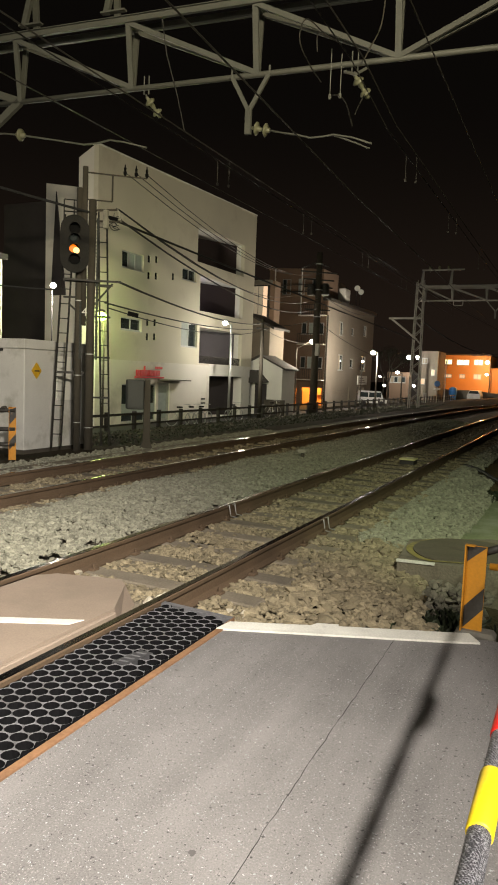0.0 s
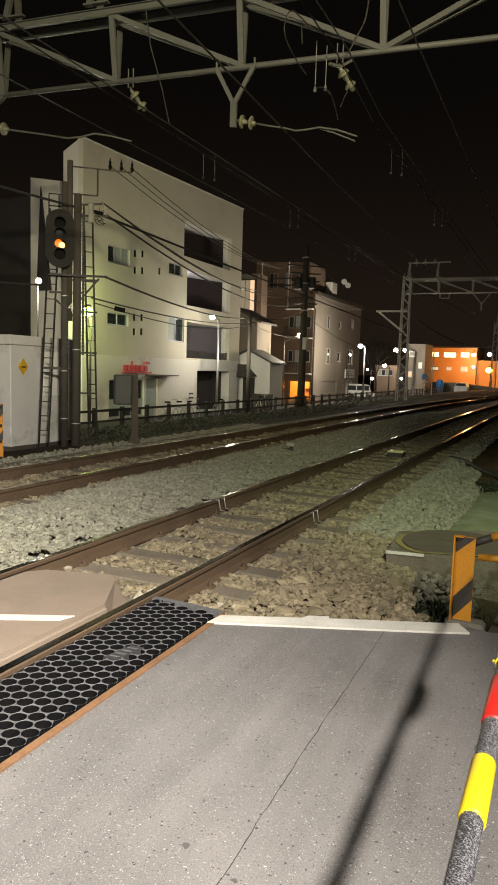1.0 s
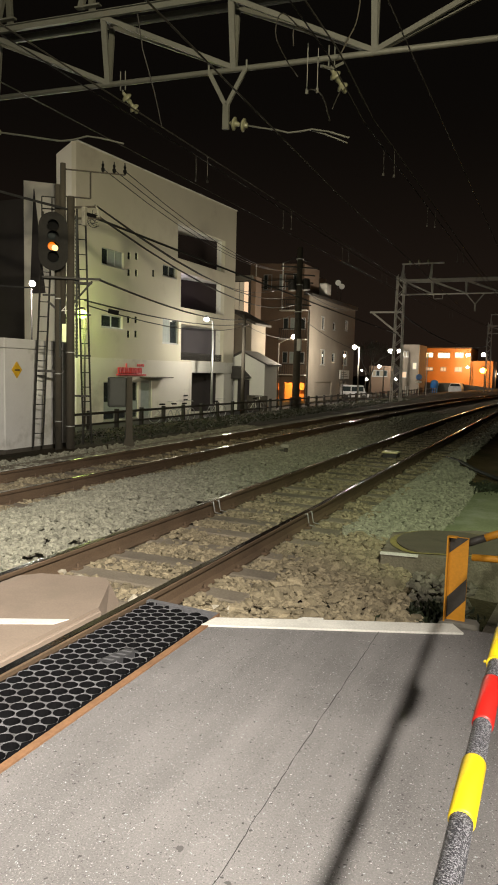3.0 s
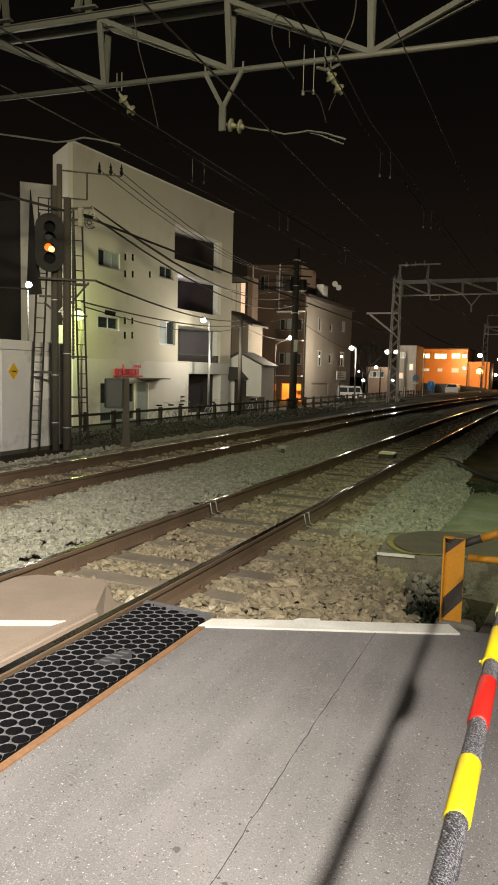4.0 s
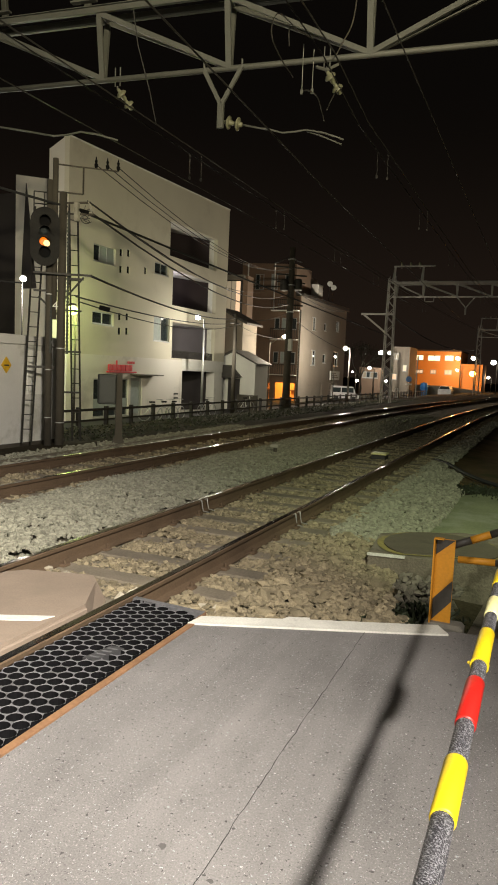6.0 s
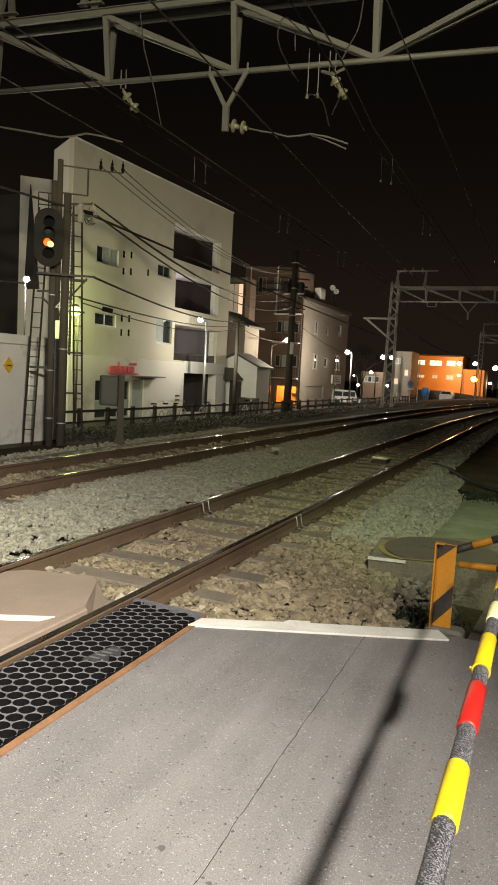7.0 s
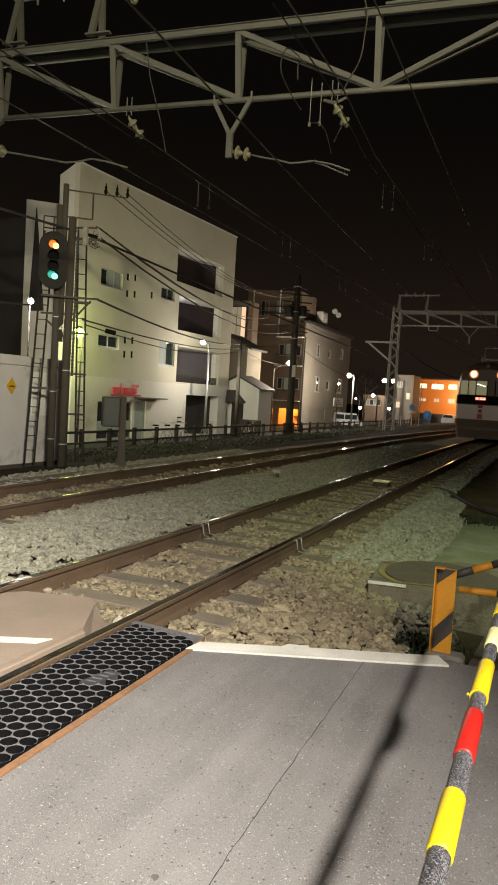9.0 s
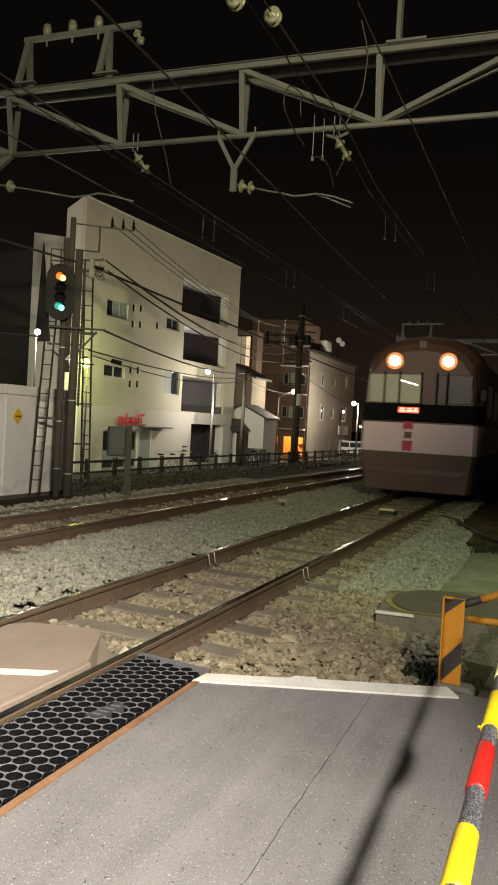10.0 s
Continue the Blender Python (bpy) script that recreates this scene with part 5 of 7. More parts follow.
            for u in (u0 + 0.94, u0 + 1.62, u0 + 2.30):
                box(bm, (ys + 0.064, u, z0 + 0.004), (ys + 0.13, u + 0.06, z1 - 0.24))
            part("door_frame", bm, M["frame"], door)
            bm = B()
            box(bm, (FX - 0.16, u0, z0 + 0.40), (FX - 0.12, u1, z0 + 0.44))
            k = u0 + 0.07
            while k < u1:
                box(bm, (FX - 0.15, k, z0), (FX - 0.13, k + 0.025, z0 + 0.40))
                k += 0.085
            part("railing", bm, M["darksteel"], bal)
        if i == 3:
            bm = B()
            box(bm, (ys + 0.064, u0 + 0.4, z0 + 0.9), (ys + 0.10, u0 + 1.8, z1 - 0.35))
            part("shop_window", bm, M["glass"], bal)
            bm = B()
            for k in range(3):
                box(bm, (ys + 0.064, u0 + 0.4, z0 + 0.88 + 0.5 * k), (ys + 0.12, u0 + 1.8, z0 + 0.92 + 0.5 * k))
            part("shutter_bar", bm, M["darksteel"], bal)
    # ground floor skin, slightly proud, with shop front
    bm = B()
    gw, door = (26.95, 29.9, -0.95, 0.86), (30.1, 31.2, -1.03, 0.92)
    wall_grid(bm, "x", FX + 0.10, 0.30, 24.95, 35.48, -1.03, 1.976, [gw, door])
    part("ground_floor_wall", bm, M["wall2"], h, "pale grey ground floor wall")
    bm = B()
    wall_grid(bm, "x", FX, 0.24, 35.482, 41.3, -1.03, 1.978, [loggias[3]])
    part("ground_floor_wall", bm, M["whitewall"], h)
    bm = B()
    box(bm, (FX + 0.002, 35.5, 1.37), (FX + 0.05, 41.34, 2.05), 0.01)
    part("string_course", bm, M["whitewall"], h, "white band above the ground floor")
    window(h, *gw, panes=3, x=FX + 0.10, name="shop_window")
    bm = B()
    box(bm, (FX + 0.02, gw[0] + 0.06, -0.62), (FX + 0.045, gw[1] - 0.06, -0.08))
    part("window_film", bm, M["curtain"], h, "blue-grey frosted film")
    window(h, *door, panes=1, x=FX + 0.10, name="shop_door", bar=0.14, glass="curtain")
    bm = B()
    box(bm, (FX + 0.10, 30.0, 1.06), (FX + 0.75, 32.3, 1.12), 0.01)
    part("awning", bm, M["concrete"], h, "thin flat canopy over the shop door")
    for z in (0.02, -0.22):
        bm = B()
        box(bm, (FX + 0.105, 34.55, z), (FX + 0.14, 35.0, z + 0.09), 0.005)
        part("vent", bm, M["darksteel"], h)
    for u0, u1, z0, z1 in small:
        bm = B()
        box(bm, (FX - 0.06, u0, z0), (FX - 0.035, u1, z1))
        part("small_pane", bm, M["glass"], h)
    window(h, *wins[0], panes=3, glass=("glass", "curtain", "curtain"))
    window(h, *wins[1], panes=2, glass=("glass", "glass"))
    window(h, *wins[2], panes=2, glass=("curtain", "glass"))
    window(h, *wins[3], panes=2, glass=("glass", "glass"))
    # rain pipes
    for y, z0, z1 in ((35.2, -1.0, 1.9),):
        bm = B()
        tube(bm, [(FX + 0.06, y, z0), (FX + 0.06, y, z1)], 0.035, 8)
        part("rain_pipe", bm, M["wall2"], h)
    return h


apartments = build_apartments()


def build_shop_sign():
    """Plain red shapes on a thin bar in place of the shop's mark."""
    s = thing("shop_sign", (FX + 0.16, 29.2, 1.17), "red cut-out shop sign on the pale wall", "sign")
    bm = B()
    box(bm, (FX + 0.102, 27.95, 1.17), (FX + 0.22, 30.45, 1.24), 0.008)
    part("base_bar", bm, M["signred"], s)
    y = 28.02
    for w, hh in ((0.28, 0.30), (0.26, 0.30), (0.28, 0.50), (0.10, 0.30), (0.26, 0.30), (0.26, 0.30), (0.28, 0.30)):
        bm = B()
        box(bm, (FX + 0.13, y, 1.26), (FX + 0.19, y + w * 0.34, 1.26 + hh), 0.01)
        box(bm, (FX + 0.13, y + w * 0.40, 1.26), (FX + 0.19, y + w, 1.26 + min(hh, 0.30)), 0.02)
        part("red_shape", bm, M["signred"], s)
        y += w + 0.06
    for k in range(4):
        bm = B()
        box(bm, (FX + 0.13, 29.7 + k * 0.17, 1.62), (FX + 0.17, 29.82 + k * 0.17, 1.75), 0.01)
        part("small_red_shape", bm, M["signred"], s)


build_shop_sign()


# ---------------------------------------------------------------- street lamps
def street_lamp(name, base, top, head, glowing, label, r=0.055, size=0.13, pole_mat="frame"):
    s = thing(name, base, label, "street lamp", "street lamps")
    bm = B()
    tube(bm, [base, (base[0], base[1], top)], r, 10, r * 0.75)
    part("pole", bm, M[pole_mat], s, smooth=True)
    bm = B()
    tube(bm, [(base[0], base[1], top - 0.05), (head[0], head[1], head[2] + 0.10)], r * 0.5, 8)
    part("arm", bm, M[pole_mat], s)
    bm = B()
    m = Matrix.Translation(head)
    lathe(bm, [(0.03, size * 1.25), (size * 0.5, size * 1.18), (size * 0.75, size * 0.85), (size * 0.70, size * 0.80)], m, 14)
    part("hood", bm, M[pole_mat], s)
    bm = B()
    lathe(bm, [(size * 0.95 * math.sin(math.pi * k / 10), -size * 0.8 * math.cos(math.pi * k / 10)) for k in range(11)], m, 18)
    bulb = part("bulb", bm, M[glowing], s, "glowing lamp glass", True)
    bulb.visible_shadow = False
    return s


street_lamp("street_lamp", (-18.6, 24.6, -1.03), 3.90, (-18.40, 24.12, 3.72), "lamp_green", "yellow-green glowing street lamp on a pole by the lane", 0.05, 0.24, "pole")
street_lamp("street_lamp", (-17.93, 35.35, -1.03), 4.30, (-18.33, 35.35, 4.40), "lamp_white", "white glowing street lamp on a slim pale pole", 0.075, 0.17, "frame")
street_lamp("street_lamp", (-18.3, 46.5, -1.03), 3.6, (-17.32, 46.9, 4.05), "lamp_white", "glowing street lamp on a long arm", 0.05, 0.19, "pole")
street_lamp("street_lamp", (-15.5, 58.0, -1.03), 3.85, (-15.87, 57.86, 3.8), "lamp_white", "glowing street lamp on a tall pale pole", 0.08, 0.21, "concrete")
street_lamp("street_lamp", (-18.5, 21.2, -1.03), 4.7, (-18.37, 21.1, 4.6), "lamp_white", "white glowing lamp in the alley by the building", 0.035, 0.125, "darksteel")
street_lamp("street_lamp", (-19.2, 66.2, -1.03), 3.35, (-19.08, 66.0, 3.28), "lamp_white", "small glowing lamp before the grey house", 0.05, 0.13, "pole")
for x, y, z, r in ((-19.5, 88.0, 4.54, 0.34), (-18.95, 80.0, 2.50, 0.22), (-20.3, 97.0, 4.85, 0.30), (-10.55, 112.0, 4.97, 0.36), (-6.75, 100.0, 4.11, 0.38), (-9.1, 125.0, 2.19, 0.26), (-24.9, 95.0, 2.08, 0.16), (-24.2, 95.0, 0.85, 0.22),
                   (-19.1, 90.0, 1.0, 0.2), (-13.3, 116.0, 5.0, 0.36), (-13.25, 116.0, 3.1, 0.24)):
    street_lamp("street_lamp", (x + 0.5, y + 0.2, -1.03), z - 0.1, (x, y, z), "lamp_white", "distant glowing street lamp", 0.08, r, "pole")
street_lamp("street_lamp", (-10.1, 112.2, -1.03), 2.6, (-10.5, 112.0, 2.6), "lamp_orange", "distant orange glowing street lamp", 0.08, 0.5, "pole")


# ---------------------------------------------------------------- trackside signal and poles
def ladder(parent, a, b, width, side, name="ladder"):
    a, b, side = Vector(a), Vector(b), Vector(side).normalized()
    lad = None
    bm = B()
    for s in (-1, 1):
        beam(bm, a + side * s * width / 2, b + side * s * width / 2, 0.022, 0.035)
    lad = part(name, bm, M["darksteel"], parent, "narrow dark steel ladder")
    n = int((b - a).length / 0.30)
    for k in range(1, n):
        p = a.lerp(b, k / n)
        bm = B()
        tube(bm, [p - side * width / 2, p + side * width / 2], 0.011, 6)
        part("rung", bm, M["darksteel"], lad)
    return lad


SIDE = Vector((0.772, 0.636, 0))  # across the line of sight
BACK = Vector((-0.636, 0.772, 0))


def build_signal():
    base = Vector((-9.60, 11.80, -0.25))
    s = thing("railway_signal", base, "four-lamp railway colour-light signal with an oval black backplate", "railway signal")
    bm = B()
    tube(bm, [base, (base.x, base.y, 5.2)], 0.075, 14, 0.07)
    part("post", bm, M["pole"], s, smooth=True)
    for z in (0.35, 1.35, 2.9):
        bm = B()
        lathe(bm, [(0.082, z), (0.082, z + 0.02)], Matrix.Translation((base.x, base.y, 0)), 14)
        part("band", bm, M["frame"], s, "thin pale clamp band")
    c = Vector((-9.67, 11.73, -0.055)) - BACK * 0.25
    bm = B()
    outline = []
    w, z0, z1 = 0.285, 3.50, 4.66
    for k in range(13):
        a = math.pi * k / 12
        outline.append((w * math.cos(a), z1 - w + w * math.sin(a)))
    for k in range(13):
        a = math.pi + math.pi * k / 12
        outline.append((w * math.cos(a), z0 + w + w * math.sin(a)))
    fr = [bm.verts.new(c + SIDE * u - BACK * 0.0 + Vector((0, 0, z))) for u, z in outline]
    bk = [bm.verts.new(c + SIDE * u * 0.97 + BACK * 0.03 + Vector((0, 0, z))) for u, z in outline]
    bm.faces.new(fr)
    bm.faces.new(bk[::-1])
    for i in range(len(fr)):
        bm.faces.new((fr[i], fr[(i + 1) % len(fr)], bk[(i + 1) % len(fr)], bk[i]))
    part("backplate", bm, M["signal"], s, "oval black backplate")
    bm = B()
    box(bm, (-0.17, 0.035, 3.62), (0.17, 0.21, 4.55), 0.02)
    bmesh.ops.transform(bm, matrix=Matrix.Translation((c.x, c.y, 0)) @ Matrix.Rotation(math.atan2(SIDE.y, SIDE.x), 4, "Z"), verts=bm.verts)
    part("housing", bm, M["black"], s)
    turn = BACK.to_track_quat("-Z", "Y").to_matrix().to_4x4()
    for z, kind in ((4.385, "sig_orange"), (4.175, None), (3.965, "sig_orange"), (3.775, "sig_green")):
        # the glowing disc is shifted off centre for light on the hood
        bm = B()
        m1 = Matrix.Translation(c - SIDE * 0.028 + Vector((0, 0, z + 0.018))) @ turn
        lathe(bm, [(0.080, 0.002), (0.080, 0.008), (0.06, 0.012)], m1, 20)
        lens = part("lens", bm, M[kind] if kind else M["glass"], s, "glowing amber lens" if kind == "sig_orange" else "blue-green lens" if kind else "dark lens")
        if kind:
            bm = B()
            m2 = Matrix.Translation(c + SIDE * 0.034 + Vector((0, 0, z - 0.018))) @ turn
            lathe(bm, [(0.062, 0.013), (0.060, 0.018), (0.03, 0.022)], m2, 16)
            part("lens_core", bm, M["sig_core" if kind == "sig_orange" else "sig_gcore"], lens)
        # hood: an upper half shell, drooping towards the front
        bm = B()
        rows = []
        for d in (0.0, 0.10, 0.20):
            row = []
            for k in range(13):
                a = radians(-20 + 220 * k / 12)
                row.append(bm.verts.new(c + SIDE * (0.116 * math.cos(a)) - BACK * d * (0.55 + 0.45 * max(0, math.sin(a))) + Vector((0, 0, z - d * 0.10 + 0.116 * math.sin(a)))))
            rows.append(row)
        for a, b in zip(rows, rows[1:]):
            for k in range(12):
                bm.faces.new((a[k], a[k + 1], b[k + 1], b[k]))
        hood = part("hood", bm, M["signal"], s)
        mod = hood.modifiers.new("shell", "SOLIDIFY")
        mod.thickness = 0.006
    # added dark discs that slide before the always-lit lenses when the aspect changes
    lens_covers = []
    for z in (4.385, 3.775):
        bm = B()
        lathe(bm, [(0.114, 0.026), (0.114, 0.032)], Matrix.Translation(c + Vector((0, 0, z))) @ turn, 20)
        lens_covers.append(part("shutter", bm, M["black"], s, "black disc added to hide a lit lens"))
    # platform, hoop rail and brackets
    bm = B()
    box(bm, (-0.30, -0.14, 3.30), (0.45, 0.14, 3.34), turn=Matrix.Rotation(radians(39.5), 4, "Z"))
    bmesh.ops.translate(bm, verts=bm.verts, vec=(base.x, base.y, 0))
    part("platform", bm, M["darksteel"], s)
    for u in (-0.32, -0.12, 0.06):
        bm = B()
        tube(bm, [base + SIDE * u + BACK * 0.1 + Vector((0, 0, 4.3)), base + SIDE * u + BACK * 0.1 + Vector((0, 0, 5.22))], 0.013, 6)
        part("hoop_post", bm, M["darksteel"], s)
    for z in (4.98, 5.22):
        bm = B()
        tube(bm, [base - SIDE * 0.32 + BACK * 0.1 + Vector((0, 0, z)), base + SIDE * 0.08 + BACK * 0.1 + Vector((0, 0, z))], 0.013, 6)
        part("hoop_rail", bm, M["darksteel"], s)
    ladder(s, base - SIDE * 0.42 + Vector((0, 0, 0.05)), base - SIDE * 0.20 + Vector((0, 0, 4.9)), 0.19, SIDE)
    bm = B()
    beam(bm, base - SIDE * 0.42 + Vector((0, 0, 1.66)), base + SIDE * 0.12 + Vector((0, 0, 1.66)), 0.03, 0.05)
    part("ladder_bracket", bm, M["darksteel"], s)
    return s, lens_covers


signal, lens_covers = build_signal()


def build_service_pole():
    base = Vector((-9.40, 11.93, -0.25))
    s = thing("utility_pole", base, "grey concrete utility pole with cross-arms, ladder and cable gear", "utility pole", "utility poles")
    bm = B()
    tube(bm, [base, (base.x + 0.02, base.y, 4.98)], 0.095, 16, 0.078)
    part("pole", bm, M["pole"], s, smooth=True)
    bm = B()
    q = base - SIDE * 0.14
    tube(bm, [(q.x, q.y, 2.4), (q.x, q.y, 5.63)], 0.058, 12)
    part("mast_pipe", bm, M["pole"], s, smooth=True)
    for z in (2.05, 0.5):
        bm = B()
        lathe(bm, [(0.10, z), (0.10, z + 0.02)], Matrix.Translation(base), 14)
        part("band", bm, M["frame"], s)
    # top arm with three dark pin insulators
    for z, u1 in ((5.52, 1.25), (4.98, 0.55)):
        bm = B()
        beam(bm, q - SIDE * 0.05 + Vector((0, 0, z + 0.25)), q + SIDE * u1 + Vector((0, 0, z + 0.25)), 0.026, 0.026)
        part("cross_arm", bm, M["pole"], s)
    bm = B()
    beam(bm, q + SIDE * 0.55 + Vector((0, 0, 5.23)), q + SIDE * 0.55 + Vector((0, 0, 5.77)), 0.026, 0.026)
    part("arm_brace", bm, M["pole"], s)
    for u in (0.80, 1.03, 1.25):
        bm = B()
        c = q + SIDE * u
        lathe(bm, [(0.012, 5.52), (0.034, 5.56), (0.038, 5.61), (0.02, 5.63), (0.03, 5.68), (0.014, 5.71), (0.010, 5.76)], Matrix.Translation((c.x, c.y, 0.0)), 10)
        part("pin_insulator", bm, M["black"], s, "small black pin insulator")
    # mid arms and struts
    for z, a, b in ((3.58, -0.30, 0.62), (3.49, -0.25, 0.45), (3.22, -0.55, 0.12)):
        bm = B()
        beam(bm, base + SIDE * a + Vector((0, 0, z)), base + SIDE * b + Vector((0, 0, z + 0.02)), 0.045, 0.04)
        part("cross_arm", bm, M["darksteel"], s)
    bm = B()
    beam(bm, base + SIDE * 0.45 + Vector((0, 0, 3.55)), base + Vector((0, 0, 3.0)), 0.03, 0.04)
    beam(bm, base - SIDE * 0.45 + Vector((0, 0, 3.10)), base + Vector((0, 0, 2.7)), 0.03, 0.04)
    part("strut", bm, M["darksteel"], s)
    # closures and loops of cable hung near the top
    rng = random.Random(9)
    for k in range(7):
        bm = B()
        u = 0.40 + rng.uniform(0, 0.22)
        z = 4.78 + rng.uniform(-0.05, 0.26)
        pts = []
        turn0, wide = rng.uniform(0, 6.28), rng.uniform(0.3, 0.6)
        for j in range(16):
            a = j / 15 * math.pi * 1.6 + turn0
            pts.append(base + SIDE * (u + 0.16 * wide * math.cos(a)) + Vector((0, 0, z + 0.13 * wide * math.sin(a) - 0.008 * j)))
        tube(bm, pts, 0.007, 5)
        part("cable_loop", bm, M["wire"], s)
    bm = B()
    c = base + SIDE * 0.33
    tube(bm, [c + Vector((0, 0, 4.91)), c + SIDE * 0.20 + Vector((0, 0, 4.875))], 0.04, 10)
    part("cable_closure", bm, M["black"], s)
    # the bracket from which the bundle of cables starts
    for z0, u1, z1 in ((5.02, 0.56, 5.08), (4.80, 0.64, 4.85)):
        bm = B()
        beam(bm, base + SIDE * 0.05 + Vector((0, 0, z0)), base + SIDE * u1 + Vector((0, 0, z1)), 0.03, 0.04)
        part("cable_bracket", bm, M["pole"], s, "thin arm that holds the cables")
    bm = B()
    beam(bm, base + SIDE * 0.60 + Vector((0, 0, 4.83)), base + SIDE * 0.52 + Vector((0, 0, 5.10)), 0.03, 0.03)
    box(bm, (base.x + 0.19, base.y + 0.12, 4.42), (base.x + 0.28, base.y + 0.22, 4.80), 0.01)
    part("terminal_box", bm, M["stub"], s, "pale terminal box")
    bm = B()
    c = base + SIDE * 0.78
    tube(bm, [c + Vector((0, 0, 2.96)), c + SIDE * 0.22 + Vector((0, 0, 2.92))], 0.05, 8)
    part("cable_closure", bm, M["black"], s)
    ladder(s, base + SIDE * 0.36 + Vector((0, 0, 0.12)), base + SIDE * 0.22 + Vector((0, 0, 5.0)), 0.17, SIDE)
    for z in (0.9, 1.75, 2.6):
        bm = B()
        beam(bm, base - SIDE * 0.05 + Vector((0, 0, z + 0.25)), base + SIDE * 0.42 + Vector((0, 0, z + 0.25)), 0.025, 0.04)
        part("ladder_bracket", bm, M["darksteel"], s)
    # conduits with ribbed white sleeves
    for u in (-0.20, 0.13):
        bm = B()
        prof = []
        z = 1.7
        while z < (2.9 if u < 0 else 4.6):
            prof += [(0.022, z), (0.030, z + 0.02), (0.030, z + 0.04), (0.022, z + 0.06)]
            z += 0.075
        c = base + SIDE * u - BACK * 0.03
        lathe(bm, prof, Matrix.Translation((c.x, c.y, 0)), 8)
        part("spiral_guard", bm, M["box_grey"], s, "dull grey ribbed cable guard")
    return s


service = build_service_pole()
TOP = Vector((-9.40, 11.93, 0))
BIG = Vector((-16.4, 45.1, 0))
LANE = Vector((-16.5, 36.45, 0))


def pole_simple(name, at, top, r, label):
    s = thing(name, (at.x, at.y, -1.03), label, "utility pole", "utility poles")
    bm = B()
    tube(bm, [(at.x, at.y, -1.03), (at.x, at.y, top)], r, 14, r * 0.7)
    part("pole", bm, M["pole"], s, smooth=True)
    return s


big = pole_simple("utility_pole", BIG, 9.9, 0.27, "thick dark utility pole with boxes and cross-arms by the lane")
for z, w in ((8.6, 1.3), (7.6, 1.0), (6.1, 0.9), (8.1, 1.1)):
    bm = B()
    beam(bm, BIG - SIDE * w + Vector((0, 0, z)), BIG + SIDE * w + Vector((0, 0, z)), 0.08, 0.09)
    part("cross_arm", bm, M["darksteel"], big)
for u, z in ((-0.5, 7.0), (0.5, 7.1)):
    bm = B()
    c = BIG + SIDE * u
    lathe(bm, [(0.2, z), (0.27, z + 0.05), (0.27, z + 0.7), (0.2, z + 0.78)], Matrix.Translation((c.x, c.y, 0)), 14)
    part("transformer", bm, M["darksteel"], big)
for z in (5.6, 7.4, 9.1):
    bm = B()
    lathe(bm, [(0.26, z), (0.26, z + 0.06)], Matrix.Translation((BIG.x, BIG.y, 0)), 14)
    part("band", bm, M["frame"], big)
bm = B()
box(bm, (BIG.x + 0.12, BIG.y - 0.45, 3.0), (BIG.x + 0.4, BIG.y - 0.2, 3.8), 0.02)
part("switch_box", bm, M["whitewall"], big, "pale switch box")
lane_pole = pole_simple("utility_pole", LANE, 4.7, 0.13, "short grey utility pole beside the lane")
for z in (4.2, 4.45):
    bm = B()
    beam(bm, LANE - SIDE * 0.35 + Vector((0, 0, z)), LANE + SIDE * 0.35 + Vector((0, 0, z)), 0.06, 0.06)
    part("cross_arm", bm, M["darksteel"], lane_pole)
pole_simple("utility_pole", Vector((-18.0, 52.0, 0)), 6.4, 0.08, "slim pole before the brown building")
pole_simple("utility_pole", Vector((-20.0, 55.0, 0)), 9.0, 0.07, "slim tall pole before the brown building")


def cable(a, b, sag, r=0.018, label="black service cable strung between the poles"):
    wire("service_cable", [a, b], r, M["wire"], label, "cable", sag)


UP = Vector((0, 0, 1))
for u in (0.80, 1.03, 1.25):
    cable(TOP - SIDE * 0.14 + SIDE * u + UP * 5.60, BIG + SIDE * (u - 1.0) + UP * 8.6, 0.9, 0.010, "thin power line strung between the poles")
cable(Vector((-13.5, 5.5, 5.9)), TOP + SIDE * 0.1 + UP * 4.70, 0.12, 0.026)
cable(TOP + SIDE * 0.34 + UP * 4.65, Vector((-10.3, 48.5, 4.35)), 0.05, 0.026)
cable(TOP + SIDE * 0.55 + UP * 4.83, BIG + UP * 6.9, 1.0, 0.018)
cable(TOP + SIDE * 0.62 + UP * 4.60, BIG + UP * 6.2, 0.9, 0.022)
cable(TOP + SIDE * 0.50 + UP * 4.86, BIG - SIDE * 0.5 + UP * 7.6, 1.2, 0.012)
cable(TOP + SIDE * 0.60 + UP * 3.34, LANE + UP * 4.45, 0.30, 0.024)
cable(TOP + SIDE * 0.30 + UP * 2.90, LANE + UP * 4.2, 0.25, 0.018)
cable(TOP + SIDE * 0.35 + UP * 2.80, LANE + SIDE * 0.3 + UP * 4.2, 0.45, 0.014)
cable(LANE + UP * 4.45, BIG + UP * 5.6, 0.3, 0.018)
cable(LANE + UP * 4.2, Vector((-20.0, 55.0, 4.5)), 0.4, 0.016)
cable(Vector((-14.2, 8.0, 3.5)), TOP - SIDE * 0.7 + UP * 3.1, 0.1, 0.016)
cable(BIG + UP * 7.3, Vector((-19.9, 72.0, 8.2)), 0.5, 0.025)
cable(BIG + UP * 5.4, Vector((-15.5, 58.0, 3.5)), 0.3, 0.018)
cable(Vector((-10.2, 48.5, 5.8)), Vector((-8.5, 92.0, 5.4)), 0.9, 0.04, "pale cable strung along the line")


